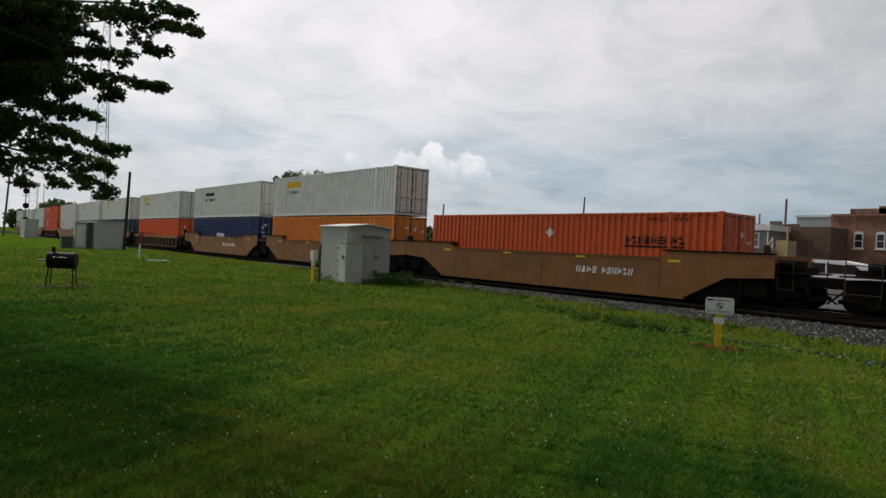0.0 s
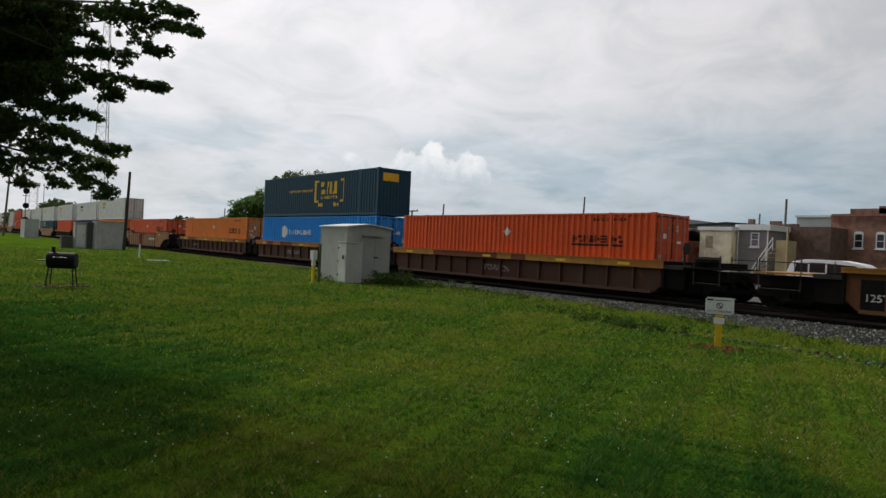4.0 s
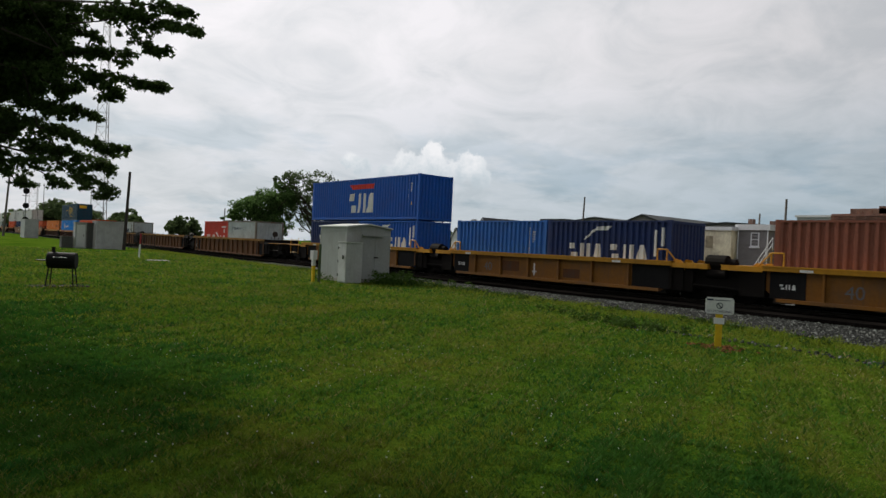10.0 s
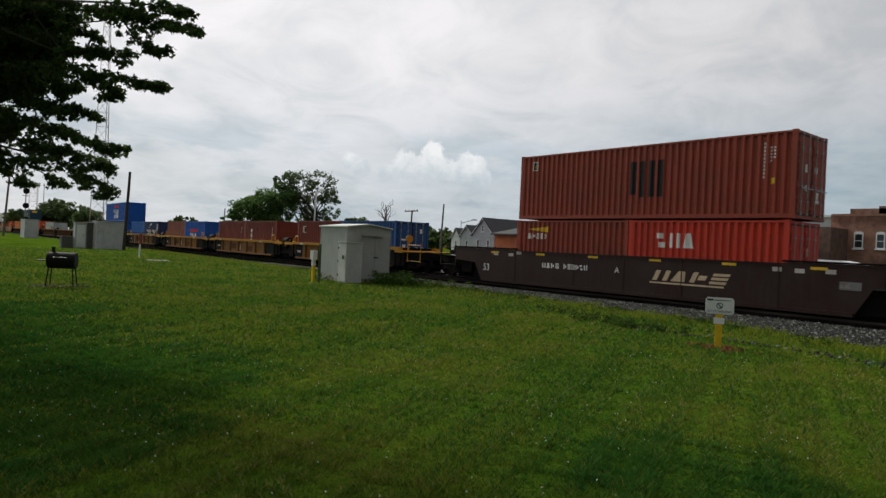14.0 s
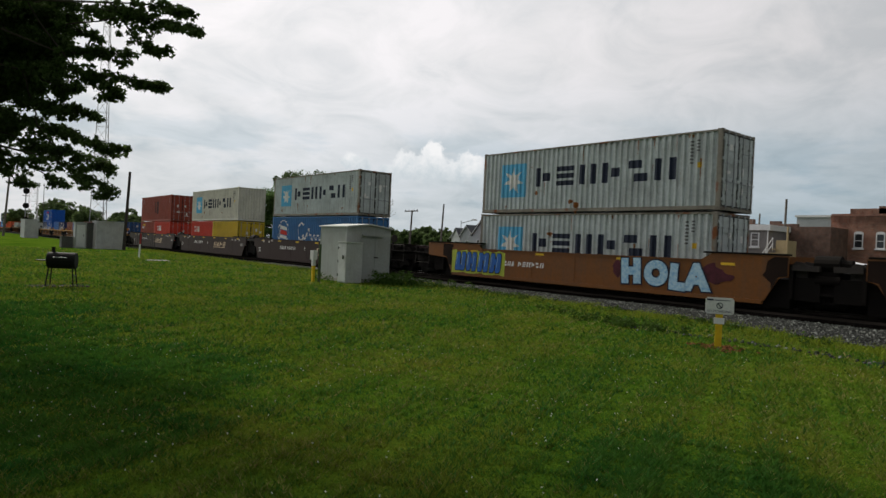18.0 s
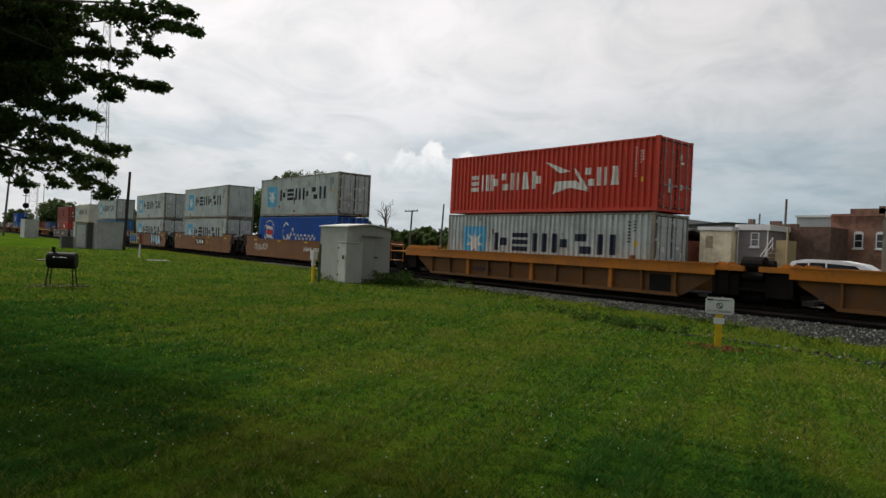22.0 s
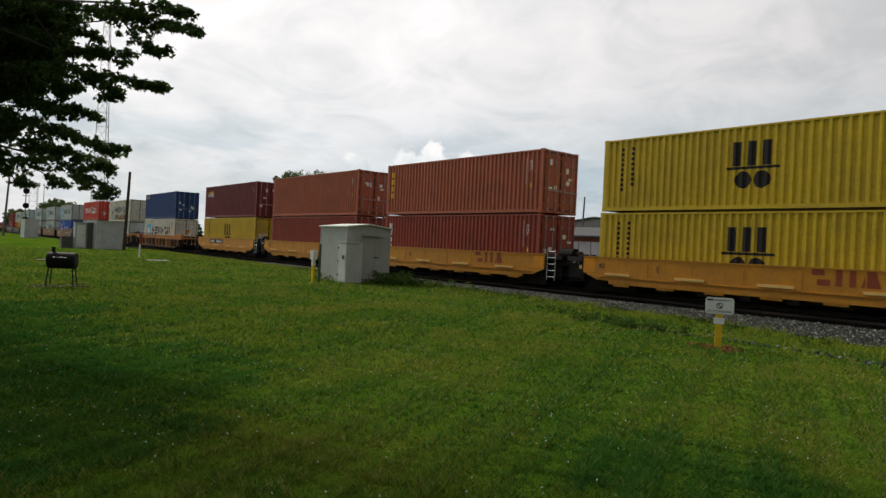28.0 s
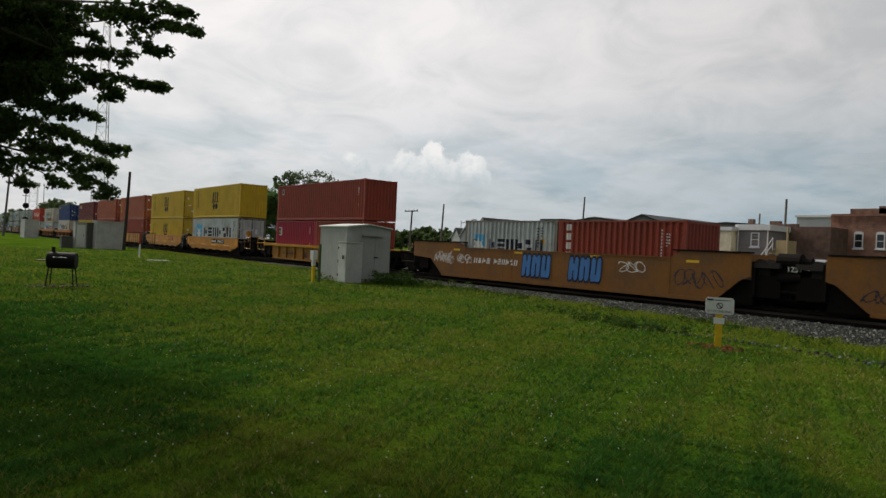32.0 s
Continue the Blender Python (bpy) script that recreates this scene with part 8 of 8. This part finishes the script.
def gable_house(label, x0, x1, y0, y1, eave, peak, wall, roof, z0=LAWN, windows=(), over=0.3, cat="house", name="house", trim=None):
    """Ridge runs away from the track."""
    t = thing(name, label, cat, (0, 0, 0))
    xm = (x0 + x1) / 2
    bm = bmesh.new()
    prism(bm, [(x0, z0), (x1, z0), (x1, eave), (xm, peak), (x0, eave)], y0, y1)
    part("wall", bm, wall, t)
    for s in (-1, 1):
        xe = x0 - over if s < 0 else x1 + over
        k = (peak - eave) / (xm - x0)
        bm = bmesh.new()
        ze = eave - k * over
        pts = [(xe, ze + 0.02), (xm, peak + 0.02), (xm, peak + 0.16), (xe, ze + 0.14)]
        prism(bm, pts, y0 - 0.25, y1 + 0.25)
        part("roof_slope", bm, roof, t)
        bm = bmesh.new()
        prism(bm, [(xe, ze - 0.06), (xm, peak - 0.06), (xm, peak + 0.018), (xe, ze + 0.018)], y0 - 0.28, y0 - 0.2)
        part("bargeboard", bm, trim or WHITE_TRIM, t)
    for w in windows:
        window(t, *w, y0)
    return t


def flat_building(label, x0, x1, y0, y1, top, wall, fascia=None, windows=(), z0=LAWN, steps=(), arched=False, name="building", fh=0.3):
    t = thing(name, label, "building", (0, 0, 0))
    part("wall", bx(bmesh.new(), x0, x1, y0, y1, z0, top), wall, t)
    for a, b, h in steps:
        part("parapet", bx(bmesh.new(), a, b, y0 - 0.004, y0 + 0.4, top, h), wall, t)
    if fascia:
        part("roof_edge", bx(bmesh.new(), x0 - 0.15, x1 + 0.15, y0 - 0.2, y1 + 0.1, top, top + fh), fascia, t)
    for w in windows:
        window(t, *w, y0, arched)
    return t


def street():
    g = part("street", bx(bmesh.new(), -140, 60, 29.0, 55.0, LAWN - 0.3, LAWN + 0.03), ASPHALT)
    tagged(g, "grey asphalt lot beyond the track", "road", kind="structure")
    b = flat_building("two-storey red brick building with white arched windows", -23.7, -8.0, 66.0, 80.0, 6.15, BRICK_RED, windows=[(-23.46, -22.74, 3.05, 4.4), (-21.75, -21.01, 3.05, 4.4), (-20.03, -19.32, 3.05, 4.4), (-18.3, -17.6, 3.05, 4.4), (-16.6, -15.9, 3.05, 4.4)], steps=[(-22.15, -8.0, 6.6), (-19.9, -8.0, 6.8)], arched=True)
    for k in range(3):
        part("brick_course", bx(bmesh.new(), -23.72, -8.0, 65.93 - 0.03 * k, 66.0, 5.5 + 0.2 * k, 5.62 + 0.2 * k), BRICK_RED, b)
    b2 = flat_building("dark brown brick building with low parapet", -27.45, -22.25, 62.0, 72.0, 4.75, BRICK_DARK, windows=[(-25.85, -25.1, 2.1, 2.95)], steps=[(-27.45, -26.5, 5.25), (-26.5, -25.0, 5.0)])
    b3 = flat_building("small grey sided house with white flat roof edge", -28.45, -25.7, 58.0, 66.0, 4.2, SIDING, WHITE_TRIM, [(-27.25, -26.5, 2.75, 4.0)], fh=0.5)
    for k in range(14):
        part("clapboard", bx(bmesh.new(), -28.45, -25.7, 57.975, 57.996, 0.2 + 0.28 * k, 0.44 + 0.28 * k), SIDING, b3)
    for x in (-28.35, -25.75):
        bm = bmesh.new()
        tube(bm, (x, 57.9, LAWN), (x, 57.9, 4.2), 0.05, n=6)
        part("downpipe", bm, WHITE_TRIM, b3)
    part("chimney", bx(bmesh.new(), -28.75, -28.3, 60.5, 61.0, 4.6, 5.35), BRICK_DARK, b3)
    b4 = flat_building("weathered cream building with peeling paint", -31.5, -28.55, 57.0, 66.0, 4.12, CREAM, WHITE_TRIM, fh=0.32)
    part("patched_opening", bx(bmesh.new(), -30.9, -30.2, 56.97, 56.997, 2.5, 3.6), surf("patched_plaster", (0.42, 0.36, 0.24), rough=0.9, dirt=0.6), b4)
    # tan stair tower with metal railing beside the dark brick
    s = thing("outside_stair", "tan outdoor stair with white metal railing", "stair", (0, 0, 0))
    part("wall", bx(bmesh.new(), -24.3, -23.4, 56.2, 58.0, LAWN, 3.3), surf("tan_wood", (0.38, 0.30, 0.17), rough=0.8), s)
    for k in range(9):
        part("tread", bx(bmesh.new(), -26.2 + 0.21 * k, -25.9 + 0.21 * k, 55.9, 57.0, LAWN + 0.35 * k, LAWN + 0.35 * k + 0.1), surf("tan_wood", (0.38, 0.30, 0.17)), s)
    bm = bmesh.new()
    for k in range(4):
        x = -26.1 + 0.55 * k
        z = LAWN + 0.9 * k
        tube(bm, (x, 55.95, z), (x, 55.95, z + 1.1), 0.03, n=6)
    tube(bm, (-26.1, 55.95, LAWN + 1.1), (-24.45, 55.95, LAWN + 3.8), 0.03, n=6)
    tube(bm, (-26.1, 55.95, LAWN + 0.6), (-24.45, 55.95, LAWN + 3.3), 0.03, n=6)
    part("railing", bm, WHITE_TRIM, s)
    bm = bmesh.new()
    tube(bm, (-23.3, 56.0, LAWN), (-23.3, 56.0, 4.4), 0.09, n=8)
    part("post", bm, surf("tan_wood", (0.38, 0.30, 0.17)), s)
    flat_building("far pale grey flat-roofed building", -34.4, -29.0, 85.0, 95.0, 7.1, PALE_SIDING, WHITE_TRIM, fh=0.25)
    # red and orange workshop with grey roof
    w = thing("workshop_building", "long low orange and red workshop with grey roof", "building", (0, 0, 0))
    part("end_wall", bx(bmesh.new(), -53.4, -46.2, 52.0, 62.0, LAWN, 3.15), ORANGE_WALL, w, "orange painted wall")
    part("wall", bx(bmesh.new(), -46.2, -32.3, 52.01, 62.0, LAWN, 3.1), RED_WALL, w, "dull red wall")
    for s2 in (0, 1):
        bm = bmesh.new()
        ya, yb = (51.5, 57.0) if s2 == 0 else (62.5, 57.0)
        v = [bm.verts.new(p) for p in ((-53.6, ya, 3.1), (-32.15, ya, 3.05), (-32.15, yb, 4.1), (-53.6, yb, 4.15), (-53.6, ya, 3.25), (-32.15, ya, 3.2), (-32.15, yb, 4.25), (-53.6, yb, 4.3))]
        for f in ((0, 3, 2, 1), (4, 5, 6, 7), (0, 1, 5, 4), (1, 2, 6, 5), (2, 3, 7, 6), (3, 0, 4, 7)):
            bm.faces.new([v[i] for i in f])
        part("roof_slope", bm, ROOF_GREY, w)
    for k in range(6):
        d = part("loading_door", bx(bmesh.new(), -45.9 + 1.5 * k, -44.5 + 1.5 * k, 51.94, 52.0, LAWN, 2.62), surf("dull_white_door", (0.40, 0.40, 0.39), rough=0.7), w, "dull white roller door")
        for z in (0.6, 1.2, 1.8):
            part("door_groove", bx(bmesh.new(), -45.85 + 1.5 * k, -44.55 + 1.5 * k, 51.93, 51.945, z, z + 0.03), PALE_SIDING, d)
    part("door", bx(bmesh.new(), -47.4, -46.6, 51.95, 52.0, LAWN, 2.5), surf("dark_orange_door", (0.3, 0.09, 0.04)), w)
    gable_house("grey gabled house with white trim beyond the track", -61.5, -57.7, 56.0, 67.0, 3.3, 5.2, PALE_SIDING, ROOF_GREY, windows=[(-59.95, -59.45, 3.6, 4.4), (-60.7, -60.2, 1.2, 2.6), (-58.9, -58.4, 1.2, 2.6)])
    gable_house("small pale grey gabled house", -68.4, -65.7, 60.0, 68.0, 3.2, 4.5, PALE_SIDING, ROOF_GREY, windows=[(-67.3, -66.8, 1.4, 2.5)])
    gable_house("small white gabled house", -75.0, -72.9, 64.0, 70.0, 3.0, 4.25, WHITE_TRIM, ROOF_GREY, windows=[(-74.2, -73.7, 1.5, 2.5)])
    flat_building("dark flat-roofed warehouse block", -71.6, -66.6, 80.0, 92.0, 6.4, SIDING, ROOF_DARK, fh=0.3)
    gable_house("wide low grey warehouse with dark roof", -66.0, -56.0, 80.0, 100.0, 6.2, 6.85, SIDING, ROOF_DARK, cat="building", name="warehouse", trim=ROOF_DARK)
    gable_house("large grey warehouse with long dark roof", -56.2, -49.8, 80.2, 112.0, 6.1, 7.2, SIDING, ROOF_DARK, cat="building", name="warehouse", trim=ROOF_DARK)
    gable_house("grey warehouse with dark roof", -49.2, -36.0, 84.0, 110.0, 5.9, 6.3, SIDING, ROOF_DARK, cat="building", name="warehouse", trim=ROOF_DARK)


def van():
    t = thing("parked_van", "white parked van on the asphalt lot", "van", (-17.3, 41.5, LAWN + 0.03))
    white = surf("white_car_paint", (0.72, 0.73, 0.75), rough=0.25, dirt=0.1, streak=False, bump=0.0)
    bm = bmesh.new()
    prism(bm, [(0, 0.35), (5.7, 0.35), (5.7, 0.9), (5.55, 1.15), (4.8, 1.35), (4.0, 1.85), (2.9, 2.02), (1.1, 2.02), (0.3, 1.85), (0.02, 1.2)], 0, 1.85)
    bmesh.ops.bevel(bm, geom=list(bm.edges), offset=0.06, segments=2, affect="EDGES")
    part("body", bm, white, t, smooth=False)
    for pts in ([(0.5, 1.25), (1.25, 1.25), (1.25, 1.8), (0.6, 1.75)], [(1.35, 1.25), (2.2, 1.25), (2.2, 1.83), (1.35, 1.83)], [(2.3, 1.25), (4.3, 1.25), (3.8, 1.72), (2.3, 1.82)]):
        bm = bmesh.new()
        prism(bm, pts, -0.01, 0.02)
        part("side_window", bm, GLASS, t)
    for x in (1.0, 4.6):
        for y in (0.0, 1.63):
            bm = bmesh.new()
            tube(bm, (x, y, 0.33), (x, y + 0.22, 0.33), 0.33, n=18)
            w = part("wheel", bm, GASKET, t)
            bm = bmesh.new()
            tube(bm, (x, y - 0.01, 0.33), (x, y + 0.23, 0.33), 0.19, n=12)
            part("rim", bm, ROD, w)
    for y in (0.15, 1.4):
        part("headlight", bx(bmesh.new(), 5.66, 5.73, y, y + 0.3, 0.75, 0.92), surf("lamp_glass", (0.5, 0.5, 0.5), rough=0.1), t)


street()
van()




# ---- movement ----
SPEED = ((0, 16.03), (4, 16.04), (8, 16.29), (12, 16.36), (16, 16.26), (20, 16.26), (24, 16.31), (28, 16.36), (32, 16.34))


def run_to(t):
    """Metres that the train has gone at t seconds."""
    ts = [p[0] for p in SPEED]
    vs = [p[1] for p in SPEED]
    grid = np.linspace(0, t, 65)
    v = np.interp(grid, ts, vs)
    return float(((v[1:] + v[:-1]) / 2 * np.diff(grid)).sum())


def motions():
    times = [float(t) for t in range(0, 33)]
    gone = [run_to(t) for t in times]
    for ob in MOVERS:
        x, y, z = ob.matrix_basis.translation
        rows = []
        for t, g in zip(times, gone):
            a, b = x - g, x - g + 14.0
            rows.append((t, pose(a, y + bend(a), z, rz=math.degrees(math.atan2(bend(b) - bend(a), 14.0)))))
        walk(ob, rows)
    # wheels: rolling without slip, keyed closely
    steps = [k / FPS for k in range(0, 32 * FPS + 1)]
    first = {}
    for w, s in WHEELSETS:
        if s not in first:
            x, y, z = w.matrix_basis.translation
            walk(w, [(t, Matrix.Translation((x, y, z)) @ Matrix.Rotation(-run_to(t) / 0.42, 4, "Y")) for t in steps])
            first[s] = w
        else:
            d = first[s].animation_data
            w.rotation_mode = "QUATERNION"
            own = w.animation_data_create()
            own.action = d.action
            own.action_slot = d.action_slot


motions()
